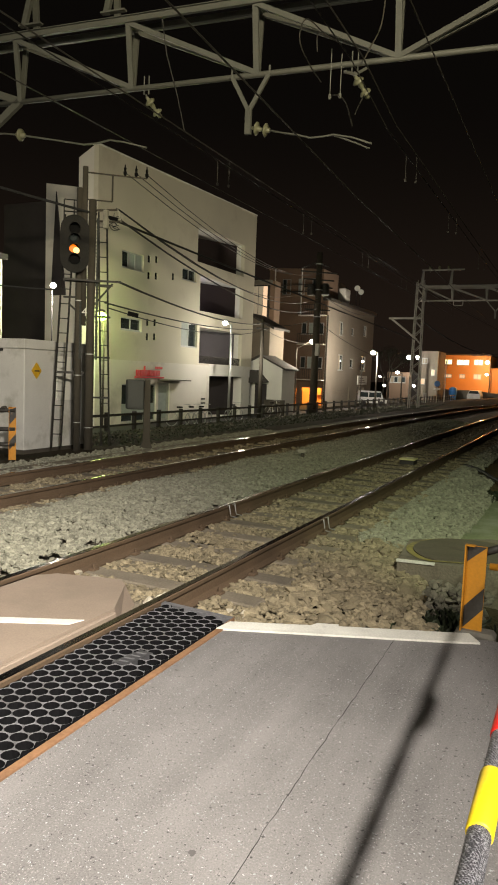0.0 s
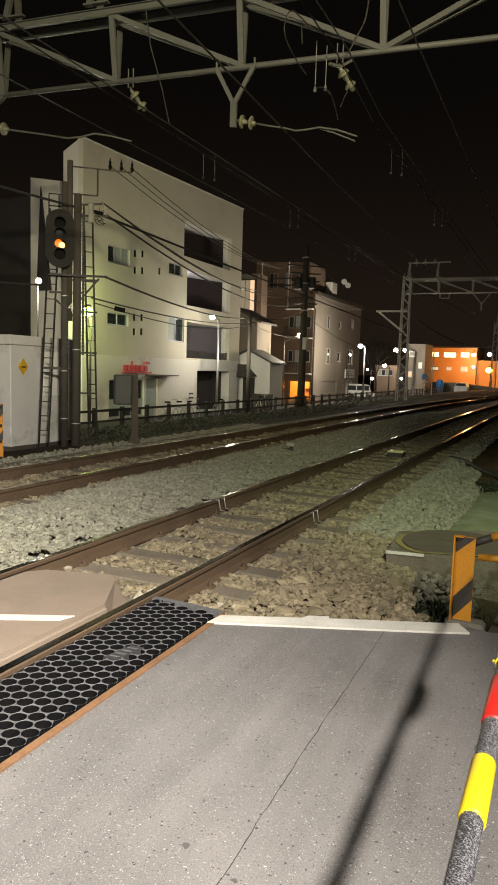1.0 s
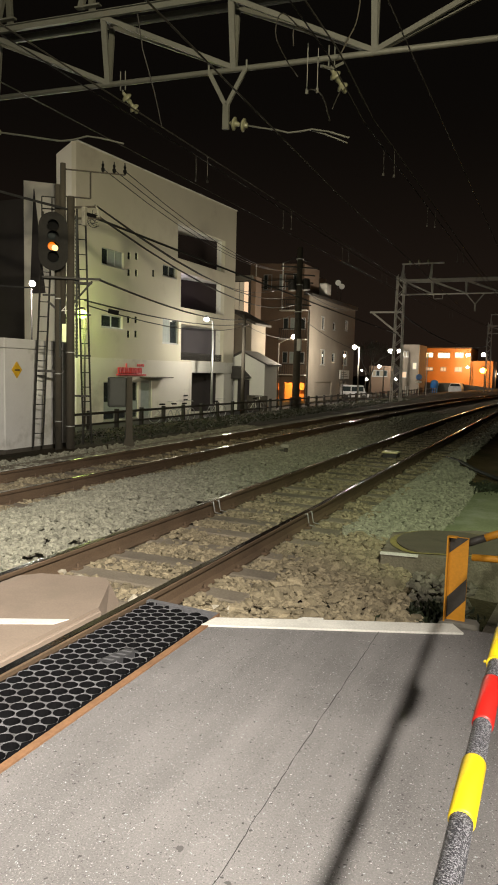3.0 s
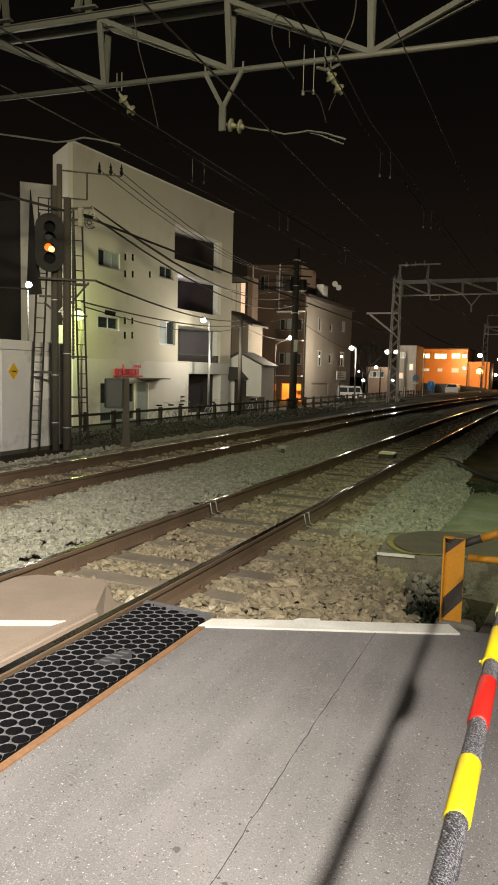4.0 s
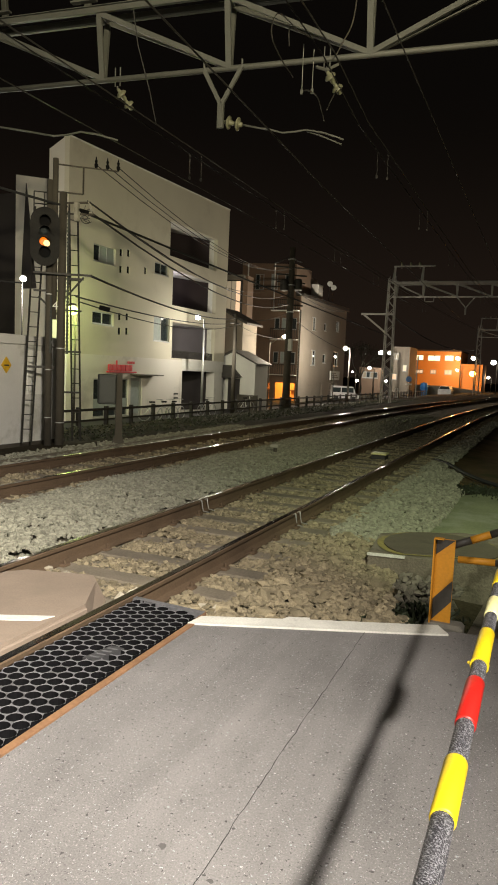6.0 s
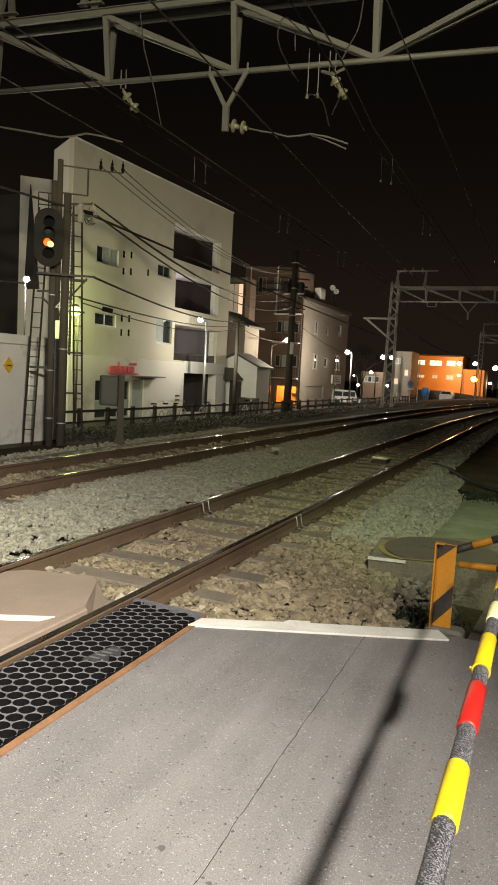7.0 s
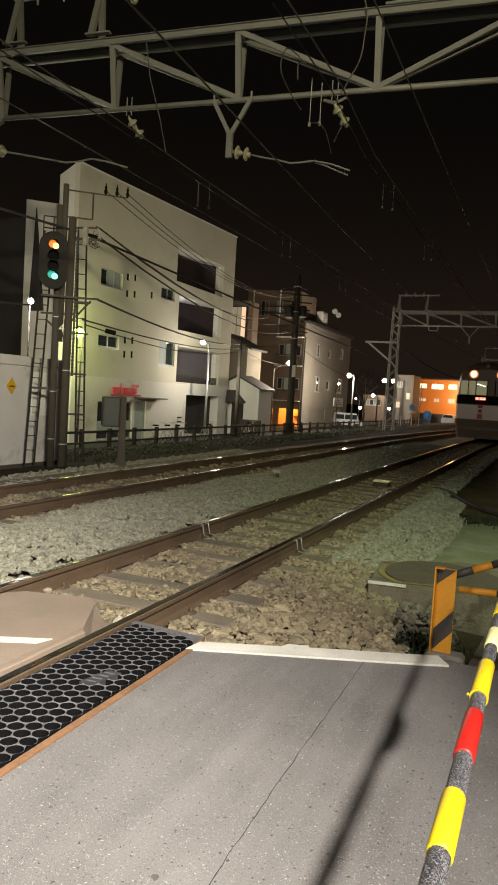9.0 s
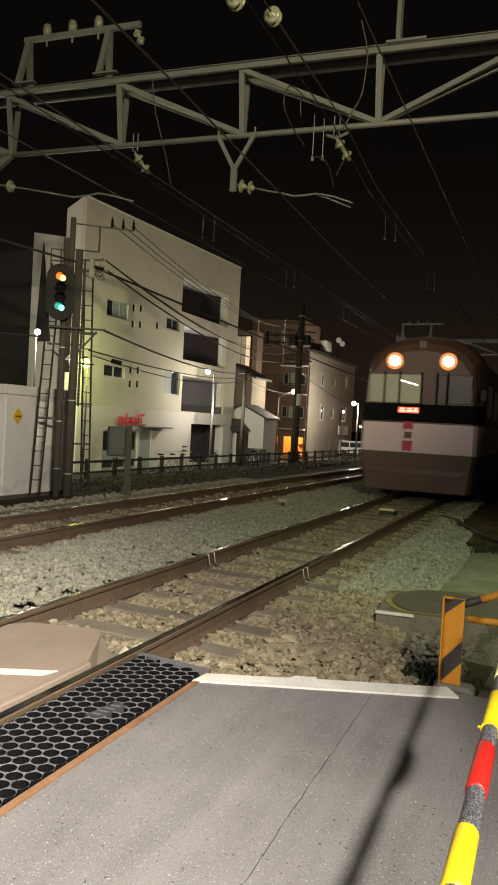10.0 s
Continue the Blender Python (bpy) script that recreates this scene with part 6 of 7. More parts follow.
def build_relay_box():
    b = Vector((-8.62, 12.98, -0.25))
    s = thing("equipment_cabinet", b, "grey-green trackside cabinet fixed to a stout post", "cabinet")
    bm = B()
    prism(bm, [(-0.15, -0.25), (0.15, -0.25), (0.075, -0.02), (0.06, 1.32), (-0.06, 1.32), (-0.075, -0.02)], -0.06, 0.06, "y")
    bmesh.ops.transform(bm, matrix=Matrix.Translation((b.x, b.y, 0)) @ Matrix.Rotation(radians(39.5), 4, "Z"), verts=bm.verts)
    part("post", bm, M["pole"], s)
    bm = B()
    box(bm, (-0.46, -0.18, 0.66), (-0.08, 0.14, 1.31), 0.02)
    bmesh.ops.transform(bm, matrix=Matrix.Translation((b.x, b.y, 0)) @ Matrix.Rotation(radians(39.5), 4, "Z"), verts=bm.verts)
    bx = part("box", bm, M["box_grey"], s)
    bm = B()
    box(bm, (-0.43, -0.20, 0.70), (-0.11, -0.182, 1.27), 0.005)
    bmesh.ops.transform(bm, matrix=Matrix.Translation((b.x, b.y, 0)) @ Matrix.Rotation(radians(39.5), 4, "Z"), verts=bm.verts)
    part("door", bm, M["box_grey"], bx)


build_relay_box()


# ---------------------------------------------------------------- relay house and its neighbours
def build_relay_house():
    h = thing("relay_house", (-12, 12, -0.4), "low white-painted concrete relay house by the track", "relay house")
    bm = B()
    box(bm, (-15.5, 10.93, -0.45), (-10.25, 13.1, 1.86), 0.015)
    part("wall", bm, M["relaywall"], h)
    bm = B()
    box(bm, (-15.5, 10.90, 1.862), (-10.22, 13.13, 2.06), 0.01)
    part("roof_edge", bm, M["relaywall"], h)
    # a near-black strip drawn as the shadow line below the roof edge
    bm = B()
    box(bm, (-15.5, 10.885, 1.80), (-10.8, 10.899, 1.855))
    part("drip_groove", bm, M["dark"], h)
    bm = B()
    box(bm, (-15.6, 10.87, -0.45), (-10.19, 13.16, -0.22))
    part("plinth", bm, M["pole"], h)
    for x in (-10.75, -11.05):
        bm = B()
        tube(bm, [(x, 10.93, 0.62), (x, 10.86, 0.62), (x, 10.84, 0.55)], 0.05, 8)
        part("vent_pipe", bm, M["pole"], h)
    bm = B()
    box(bm, (-10.252, 11.9, 0.8), (-10.225, 12.6, 1.75), 0.004)
    part("panel", bm, M["whitewall"], h)
    s = thing("diamond_sign", (-10.235, 11.27, 1.42), "yellow diamond warning sign on the white wall", "sign")
    bm = B()
    r = 0.165
    prism(bm, [(11.27 - r * 0.85, 1.42), (11.27, 1.42 - r), (11.27 + r * 0.85, 1.42), (11.27, 1.42 + r)], -10.249, -10.225, "x")
    part("plate", bm, M["diamond"], s)
    bm = B()
    box(bm, (-10.2245, 11.20, 1.40), (-10.2205, 11.34, 1.43))
    part("bar_mark", bm, M["hazard_dark"], s)


build_relay_house()


def plain_house(name, lo, hi, wall, label, wins=(), top=None):
    h = thing(name, ((lo[0] + hi[0]) / 2, lo[1], lo[2]), label, "building")
    bm = B()
    box(bm, lo, hi)
    part("wall", bm, M[wall], h)
    bm = B()
    box(bm, (lo[0] - 0.15, lo[1] - 0.15, hi[2] + 0.002), (hi[0] + 0.15, hi[1] + 0.15, hi[2] + 0.22))
    part("roof", bm, M["roof"], h)
    return h


hb = plain_house("house", (-31.0, 20.6, -1.05), (-21.15, 21.3, 5.7), "wall2", "pale grey house behind the relay house")
bm = B()
box(bm, (-22.5, 20.50, 4.2), (-21.6, 20.595, 4.5))
part("air_conditioner", bm, M["frame"], hb)


# small white gabled house
def build_gable_house():
    h = thing("gabled_house", (-19, 42, -1.03), "small white gabled house with a dark roof", "house")
    bm = B()
    prism(bm, [(-20.6, -1.03), (-17.3, -1.03), (-17.3, 2.03), (-18.83, 2.76), (-20.6, 1.92)], 41.6, 43.8, "y")
    part("wall", bm, M["whitewall"], h)
    for a, b in (((-18.83, 2.77), (-17.02, 1.90)), ((-18.83, 2.77), (-20.7, 1.88))):
        bm = B()
        prism(bm, [a, b, (b[0], b[1] + 0.11), (a[0], a[1] + 0.11)], 41.35, 43.85, "y")
        part("roof", bm, M["roof"], h)
    bm = B()
    prism(bm, [(-19.7, 1.0), (-18.18, 1.10), (-18.95, 1.86), (-19.7, 1.86)], 41.0, 41.59, "y")
    part("canopy", bm, M["roof"], h, "dark sloping canopy over the door")
    bm = B()
    box(bm, (-19.15, 41.5, -1.03), (-18.35, 41.59, 1.0))
    part("door", bm, M["dark"], h)
    bm = B()
    box(bm, (-18.30, 41.1, -1.03), (-16.9, 41.25, 0.0), 0.01)
    part("gate_wall", bm, M["pole"], h, "low grey garden wall")
    k = thing("rear_house", (-21, 44, -1.03), "grey house with a dark sloping roof behind the gabled one", "house")
    bm = B()
    prism(bm, [(-23, -1.03), (-19.35, -1.03), (-19.35, 4.82), (-20.75, 5.55), (-23, 5.55)], 44.0, 46.5, "y")
    part("wall", bm, M["greywall"], k)
    bm = B()
    prism(bm, [(-20.95, 5.68), (-18.95, 4.66), (-18.95, 4.80), (-20.95, 5.82)], 43.7, 46.6, "y")
    part("roof", bm, M["roof"], k)


build_gable_house()


# stair tower with lit glazing behind it
def build_stair_tower():
    h = thing("stair_tower", (-21, 49, -1.03), "dark stair tower with tall warm-lit glazing", "building")
    bm = B()
    box(bm, (-26, 49.3, -1.03), (-21.42, 50.4, 8.72))
    part("wall", bm, M["brown"], h)
    for z0, z1 in ((5.55, 8.4), (3.4, 5.2)):
        bm = B()
        box(bm, (-24.0, 49.15, z0), (-21.8, 49.29, z1))
        win = part("stair_window", bm, M["darksteel"], h)
        for k, (a, b) in enumerate(((-23.5, -22.72), (-22.66, -22.34), (-22.29, -21.95))):
            bm = B()
            box(bm, (a, 49.10, z0 + 0.1), (b, 49.145, z1 - 0.1))
            part("pane", bm, M["win_warm" if k == 2 else "win_soft"], win, "warm-lit pane")
    bm = B()
    box(bm, (-24.2, 48.9, 8.42), (-21.6, 49.298, 8.75))
    part("canopy", bm, M["concrete"], h)


build_stair_tower()


# ---------------------------------------------------------------- brown and grey apartment block
def build_brown_block():
    h = thing("tiled_apartment_block", (-21, 58, -1.03), "dark brown and grey tiled apartment block with orange-lit garage", "apartment building")
    bays = [(-24.3, -22.65, -1.03, 0.58), (-22.2, -20.25, -1.03, 0.64)]
    bm = B()
    wall_grid(bm, "y", 57.9, 0.3, -25.7, -20.1, -1.03, 8.2, bays)
    part("front_wall", bm, M["brown"], h)
    bm = B()
    prism(bm, [(-25.7, 8.202), (-20.6, 8.202), (-20.6, 10.9), (-25.7, 11.1)], 57.9, 62, "y")
    part("upper_storey", bm, M["brown"], h)
    bm = B()
    flank = [(61.4, 62.6, 5.5, 6.75), (65.2, 66.0, 5.7, 6.45), (69.2, 70.4, 5.9, 7.0), (61.5, 63.0, 2.3, 3.75), (65.2, 66.2, 2.6, 3.5), (68.8, 70.6, 2.4, 3.9)]
    wall_grid(bm, "x", -20.1, 0.3, 58.202, 73.0, -1.03, 8.25, flank + [(60.2, 65.4, -1.03, 0.72), (67.9, 70.6, -1.03, 0.75)])
    part("flank_wall", bm, M["greywall"], h)
    bm = B()
    prism(bm, [(58.0, 8.252), (73.3, 8.252), (73.3, 8.62), (58.0, 8.45)], -25, -19.9, "x")
    part("roof_slab", bm, M["roof"], h)
    for i, f in enumerate(flank):
        window(h, f[0], f[1], f[2], f[3], panes=2 if f[1] - f[0] > 1 else 1, x=-20.1, glass=("win_soft", "glass") if i in (0, 3) else "glass", bar=0.08)
    bm = B()
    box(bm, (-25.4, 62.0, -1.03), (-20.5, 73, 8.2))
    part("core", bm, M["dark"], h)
    # garage behind the openings
    # the wall's own colour repeats the garage lamp's orange
    bm = B()
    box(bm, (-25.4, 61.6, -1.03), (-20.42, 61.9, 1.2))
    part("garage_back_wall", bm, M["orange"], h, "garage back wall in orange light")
    bm = B()
    box(bm, (-25.4, 58.202, 1.3), (-20.42, 61.9, 1.5))
    part("garage_ceiling", bm, M["wall2"], h)
    for z, x0, x1 in ((-0.1, -22.0, -21.0), (-0.45, -24.6, -23.8), (-0.2, -24.6, -23.6)):
        bm = B()
        box(bm, (x0, 61.2, z), (x1, 61.59, z + 0.06))
        part("shelf", bm, M["darksteel"], h)
    # roller door and lit entrance on the flank
    bm = B()
    for k in range(12):
        box(bm, (-20.30, 60.2, -1.03 + k * 0.146), (-20.24 + 0.015 * (k % 2), 65.4, -0.89 + k * 0.146))
    part("roller_door", bm, M["greywall"], h)
    bm = B()
    box(bm, (-20.7, 67.9, -1.0), (-20.5, 70.6, 0.75))
    part("entrance", bm, M["win_soft"], h, "dimly lit entrance")
    bm = B()
    box(bm, (-20.48, 68.0, -0.2), (-20.42, 68.6, 0.6))
    part("entrance_light", bm, M["win_warm"], h)
    bm = B()
    box(bm, (-20.098, 67.8, 1.0), (-19.95, 71.0, 1.9), 0.02)
    part("sign_board", bm, M["whitewall"], h, "pale sign board")
    for k in range(3):
        bm = B()
        box(bm, (-19.948, 68.2, 1.22 + 0.2 * k), (-19.935, 70.4 - 0.4 * k, 1.30 + 0.2 * k))
        part("sign_bar", bm, M["greywall"], h)
    # balconies, pipes and roof tanks
    for z in (2.35, 5.30):
        for x0, wd in ((-22.42, 0.5), (-21.75, 0.55), (-20.85, 0.5)):
            window(h, x0, x0 + wd, z, z + 1.0, panes=1, x=57.79, glass="curtain" if wd > 0.5 else "glass", axis="y", bar=0.06)
    for x0, x1, glaze in ((-24.4, -23.6, "glass"), (-22.9, -22.3, "curtain"), (-21.6, -20.9, "glass")):
        window(h, x0, x1, 8.75, 10.1, panes=2, x=57.79, glass=glaze, axis="y", bar=0.06)
    for z in (1.28, 4.36, 6.86):
        bm = B()
        box(bm, (-22.6, 57.3, z), (-20.12, 57.895, z + 0.09), 0.01)
        bal = part("balcony", bm, M["wall2"], h, "thin pale balcony slab")
        ORG[bal] = ORG[h]
        bm = B()
        for k in range(13):
            box(bm, (-22.56 + 0.2 * k, 57.31, z + 0.09), (-22.53 + 0.2 * k, 57.34, z + 0.95))
        box(bm, (-22.58, 57.305, z + 0.95), (-20.12, 57.345, z + 1.0))
        part("railing", bm, M["darksteel"], bal)
    for x, z0, z1 in ((-25.1, 2.9, 11.0), (-22.55, 6.9, 11.0), (-20.06, -0.9, 6.9)):
        bm = B()
        tube(bm, [(x, 57.8, z0), (x, 57.8, z1)], 0.06, 8)
        part("rain_pipe", bm, M["whitewall"], h)
    bm = B()
    tube(bm, [(-22.6, 57.75, 11.0), (-21.5, 58.2, 11.5), (-20.5, 59, 11.2)], 0.05, 6)
    part("roof_rail", bm, M["darksteel"], h)
    for x0, x1, z0, z1 in ((-25.6, -20.7, 8.9, 9.0), (-25.6, -20.7, 9.5, 9.56)):
        bm = B()
        box(bm, (x0, 57.5, z0), (x1, 57.6, z1))
        part("balcony_rail", bm, M["darksteel"], h)
    bm = B()
    box(bm, (-20.9, 63.0, 8.63), (-20.2, 64.5, 9.9), 0.05)
    part("roof_tank", bm, M["wall2"], h, "pale roof tank")
    bm = B()
    box(bm, (-23.5, 62.5, 8.5), (-21.2, 66, 10.6), 0.05)
    part("penthouse", bm, M["greywall"], h)
    for y, z in ((67.1, 10.4), (68.4, 10.2)):
        d = thing("dish_antenna", (-20.4, y, 8.63), "small pale round dish on a roof mast", "antenna", "roof dishes")
        bm = B()
        tube(bm, [(-20.4, y, 8.4), (-20.4, y, z)], 0.03, 6)
        part("mast", bm, M["darksteel"], d)
        bm = B()
        m = Matrix.Translation((-20.3, y - 0.1, z)) @ (Vector((0.3, -1, 0)).to_track_quat("Z", "Y").to_matrix().to_4x4())
        lathe(bm, [(0.05, -0.12), (0.2, -0.06), (0.28, 0.02), (0.26, 0.03), (0.1, -0.03)], m, 16)
        part("dish", bm, M["whitewall"], d, smooth=True)


build_brown_block()


# ---------------------------------------------------------------- fence along the lane
def build_fence():
    f = thing("trackside_fence", (-15.5, 40, -1.03), "low dark fence of posts and two rails along the lane", "fence")
    first = None
    y = 19.0
    while y < 100:
        if first is None:
            bm = B()
            box(bm, (-0.07, -0.07, 0), (0.07, 0.07, 0.98), 0.012)
            first = part("post", bm, M["darksteel"], None)
            first.parent = f
            ob = first
        else:
            ob = new("post", first.data)
            ob.parent = f
        ob.location = (0, y - 40, 0)
        y += 1.75
    for z, hgt in ((-0.16, 0.09), (-0.55, 0.07)):
        bm = B()
        beam(bm, (-15.43, 19, z), (-15.43, 100, z), 0.05, hgt)
        part("rail", bm, M["darksteel"], f)


build_fence()


# bicycles parked behind the fence
def bicycle(at, turn):
    b = thing("bicycle", (0, 0, 0), "parked bicycle behind the fence", "bicycle", "parked bicycles")
    for x in (-0.52, 0.52):
        bm = B()
        tube(bm, [(x + 0.32 * math.cos(k * math.tau / 20), 0, 0.33 + 0.32 * math.sin(k * math.tau / 20)) for k in range(21)], 0.02, 6)
        part("wheel", bm, M["frame"], b)
    bm = B()
    for p, q in (((-0.52, 0.33), (-0.1, 0.75)), ((-0.1, 0.75), (0.38, 0.8)), ((0.38, 0.8), (0.52, 0.33)), ((-0.1, 0.75), (0.0, 0.32)), ((0.0, 0.32), (0.38, 0.75)), ((0.0, 0.32), (-0.52, 0.33)), ((0.38, 0.8), (0.34, 1.0))):
        tube(bm, [(p[0], 0, p[1]), (q[0], 0, q[1])], 0.018, 6)
    part("bike_frame", bm, M["whitewall"], b)
    bm = B()
    tube(bm, [(0.25, -0.26, 1.0), (0.36, -0.2, 1.02), (0.36, 0.2, 1.02), (0.25, 0.26, 1.0)], 0.015, 6)
    part("handlebar", bm, M["frame"], b)
    bm = B()
    box(bm, (-0.25, -0.08, 0.86), (0.02, 0.08, 0.93), 0.02)
    part("saddle", bm, M["black"], b)
    b.matrix_basis = pose(*at, 0, 0, turn)
    return b


bike = bicycle((-16.9, 29.5, -1.03), 70)
for x, y, a in ((-16.8, 30.3, 85), (-17.0, 28.6, 60), (-17.0, 39.6, 75), (-16.9, 34.0, 80)):
    copy_thing(bike, pose(x, y, -1.03, 0, 0, a))


# ---------------------------------------------------------------- white van in the car park
def build_van():
    v = thing("van", (-17.9, 67.5, -1.03), "small white van parked beyond the fence", "van")
    bm = B()
    prism(bm, [(-1.6, 0.35), (1.65, 0.35), (1.7, 0.8), (1.25, 0.95), (0.95, 1.75), (-1.55, 1.80), (-1.65, 1.0)], -0.75, 0.75, "y")
    turn = Matrix.Translation((-18.4, 67.6, -1.03)) @ Matrix.Rotation(radians(20), 4, "Z") @ Matrix.Scale(0.84, 4)
    bmesh.ops.transform(bm, matrix=turn, verts=bm.verts)
    body = part("body", bm, M["van"], v)
    for x in (-1.0, 1.05):
        for s in (-1, 1):
            bm = B()
            lathe(bm, [(0.30, -0.08), (0.32, 0.0), (0.30, 0.08)], turn @ Matrix.Translation((x, 0.7 * s, 0.32)) @ Matrix.Rotation(radians(90), 4, "X"), 16)
            part("wheel", bm, M["tyre"], v)
    for x0, x1 in ((-1.4, -0.5), (-0.4, 0.35), (0.45, 1.0)):
        bm = B()
        box(bm, (x0, -0.765, 1.05), (x1, -0.752, 1.6), 0)
        bmesh.ops.transform(bm, matrix=turn, verts=bm.verts)
        part("side_window", bm, M["glass"], body)


build_van()


# ---------------------------------------------------------------- far orange-lit building and street
def build_far_block():
    h = thing("orange_building", (-17, 118, -1.1), "distant two-storey building in orange light with bright windows", "building")
    holes = []
    for x0, x1, z0, z1 in ((-22.3, -21.35, 4.55, 5.4), (-20.55, -18.9, 4.55, 5.45), (-18.25, -16.2, 4.5, 5.45), (-15.55, -14.1, 4.6, 5.5), (-20.15, -18.85, 2.4, 3.05), (-17.7, -16.75, 2.4, 3.1), (-15.45, -14.25, 2.35, 3.15)):
        holes.append((x0, x1, z0, z1))
    bm = B()
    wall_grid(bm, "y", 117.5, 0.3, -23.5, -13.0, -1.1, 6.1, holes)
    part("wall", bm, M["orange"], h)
    bm = B()
    box(bm, (-23.5, 117.9, -1.1), (-13.0, 128, 6.1))
    part("core", bm, M["orange"], h)
    bm = B()
    box(bm, (-23.7, 117.2, 6.102), (-12.8, 128, 6.3))
    part("roof", bm, M["roof"], h)
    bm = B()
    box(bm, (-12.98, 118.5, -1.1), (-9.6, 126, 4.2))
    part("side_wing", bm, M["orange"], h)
    for i, (x0, x1, z0, z1) in enumerate(holes):
        window(h, x0, x1, z0, z1, panes=2, x=117.5, glass="win_bright" if i < 4 else "win_warm", axis="y", bar=0.1)
    w = thing("white_building", (-21, 103, -1.1), "distant grey building with lit windows", "building")
    bm = B()
    wall_grid(bm, "y", 102, 0.3, -21.0, -18.4, -1.1, 6.0, [(-20.9, -20.1, 1.2, 2.1), (-20.7, -19.9, 4.2, 5.0), (-19.3, -18.75, 2.5, 3.4)])
    part("wall", bm, M["greywall"], w)
    bm = B()
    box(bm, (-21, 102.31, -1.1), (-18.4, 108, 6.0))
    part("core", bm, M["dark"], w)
    window(w, -20.9, -20.1, 1.2, 2.1, x=102, panes=1, glass="win_warm", axis="y", bar=0.08)
    window(w, -20.7, -19.9, 4.2, 5.0, x=102, glass="win_soft", axis="y", bar=0.08)
    window(w, -19.3, -18.75, 2.5, 3.4, x=102, panes=1, glass="win_warm", axis="y", bar=0.08)
    l = thing("low_shop", (-24, 98, -1.1), "distant low dim brown shop with a lit front", "building")
    bm = B()
    wall_grid(bm, "y", 98, 0.3, -24.6, -21.2, -1.1, 2.8, [(-24.2, -22, 1.3, 2.2)])
    part("wall", bm, M["brown"], l)
    window(l, -24.2, -22, 1.3, 2.2, x=98, panes=4, glass=("win_soft", "glass", "win_soft", "glass"), axis="y", bar=0.1)
    bm = B()
    box(bm, (-24.6, 98.31, -1.1), (-21.2, 106, 2.8))
    part("core", bm, M["dark"], l)
    # hoardings and barrier in front
    b = thing("barrier", (-18, 108, -1.1), "pale concrete barrier across the end of the lane", "barrier")
    bm = B()
    prism(bm, [(-22, -1.1), (-8.5, -1.1), (-8.5, 0.0), (-14, 0.6), (-22, 0.6)], 108, 108.4, "y")
    part("slab", bm, M["concrete"], b)
    t = thing("tarpaulin_bundle", (-15.9, 106, -1.1), "blue tarpaulin over a dark bundle", "tarpaulin")
    bm = B()
    lathe(bm, [(0.45, -1.1), (0.52, -0.2), (0.62, 0.35), (0.5, 0.85), (0.2, 1.0)], Matrix.Translation((-16.7, 106, 0)), 11)
    part("cover", bm, M["blue"], t)
    c = thing("parked_car", (-13.5, 106, -1.1), "pale parked car in the distance", "car")
    bm = B()
    prism(bm, [(-14.5, -0.8), (-12.7, -0.8), (-12.65, -0.1), (-12.75, 0.15), (-13.0, 0.62), (-14.2, 0.62), (-14.45, 0.15), (-14.55, -0.1)], 105, 108.6, "y")
    part("body", bm, M["van"], c)
    for x in (-14.4, -12.8):
        for y in (105.7, 107.9):
            bm = B()
            lathe(bm, [(0.28, -0.09), (0.31, 0), (0.28, 0.09)], Matrix.Translation((x, y, -0.79)) @ Matrix.Rotation(radians(90), 4, "Y"), 14)
            part("wheel", bm, M["tyre"], c)
    bm = B()
    prism(bm, [(-14.35, 0.16), (-12.85, 0.16), (-13.05, 0.55), (-14.15, 0.55)], 104.97, 104.995, "y")
    part("windscreen", bm, M["glass"], c)
    # signs and posts along the line
    for x, y, z, r in ((-13.35, 79.0, 4.0, 0.0), (-15.4, 78, 0.36, 0.0), (-15.15, 78, 0.36, 0)):
        s = thing("post", (x, y, -1.1), "pale metal post beside the line", "post", "posts beside the line")
        bm = B()
        tube(bm, [(x, y, -1.1), (x, y, z)], 0.06, 8)
        part("shaft", bm, M["whitewall"], s)
    s = thing("round_sign", (-14.05, 78.3, -1.1), "round blue-grey traffic sign on a post", "sign")
    bm = B()
    lathe(bm, [(0.33, 0.0), (0.33, 0.04)], Matrix.Translation((-14.05, 78.3, 1.4)) @ Matrix.Rotation(radians(90), 4, "X"), 18)
    part("disc", bm, M["blue"], s)
    bm = B()
    box(bm, (-14.4, 78.27, 0.75), (-13.7, 78.31, 0.95))
    part("plate", bm, M["whitewall"], s)
    bm = B()
    tube(bm, [(-14.05, 78.36, -1.1), (-14.05, 78.36, 1.7)], 0.05, 8)
    part("shaft", bm, M["whitewall"], s)


build_far_block()


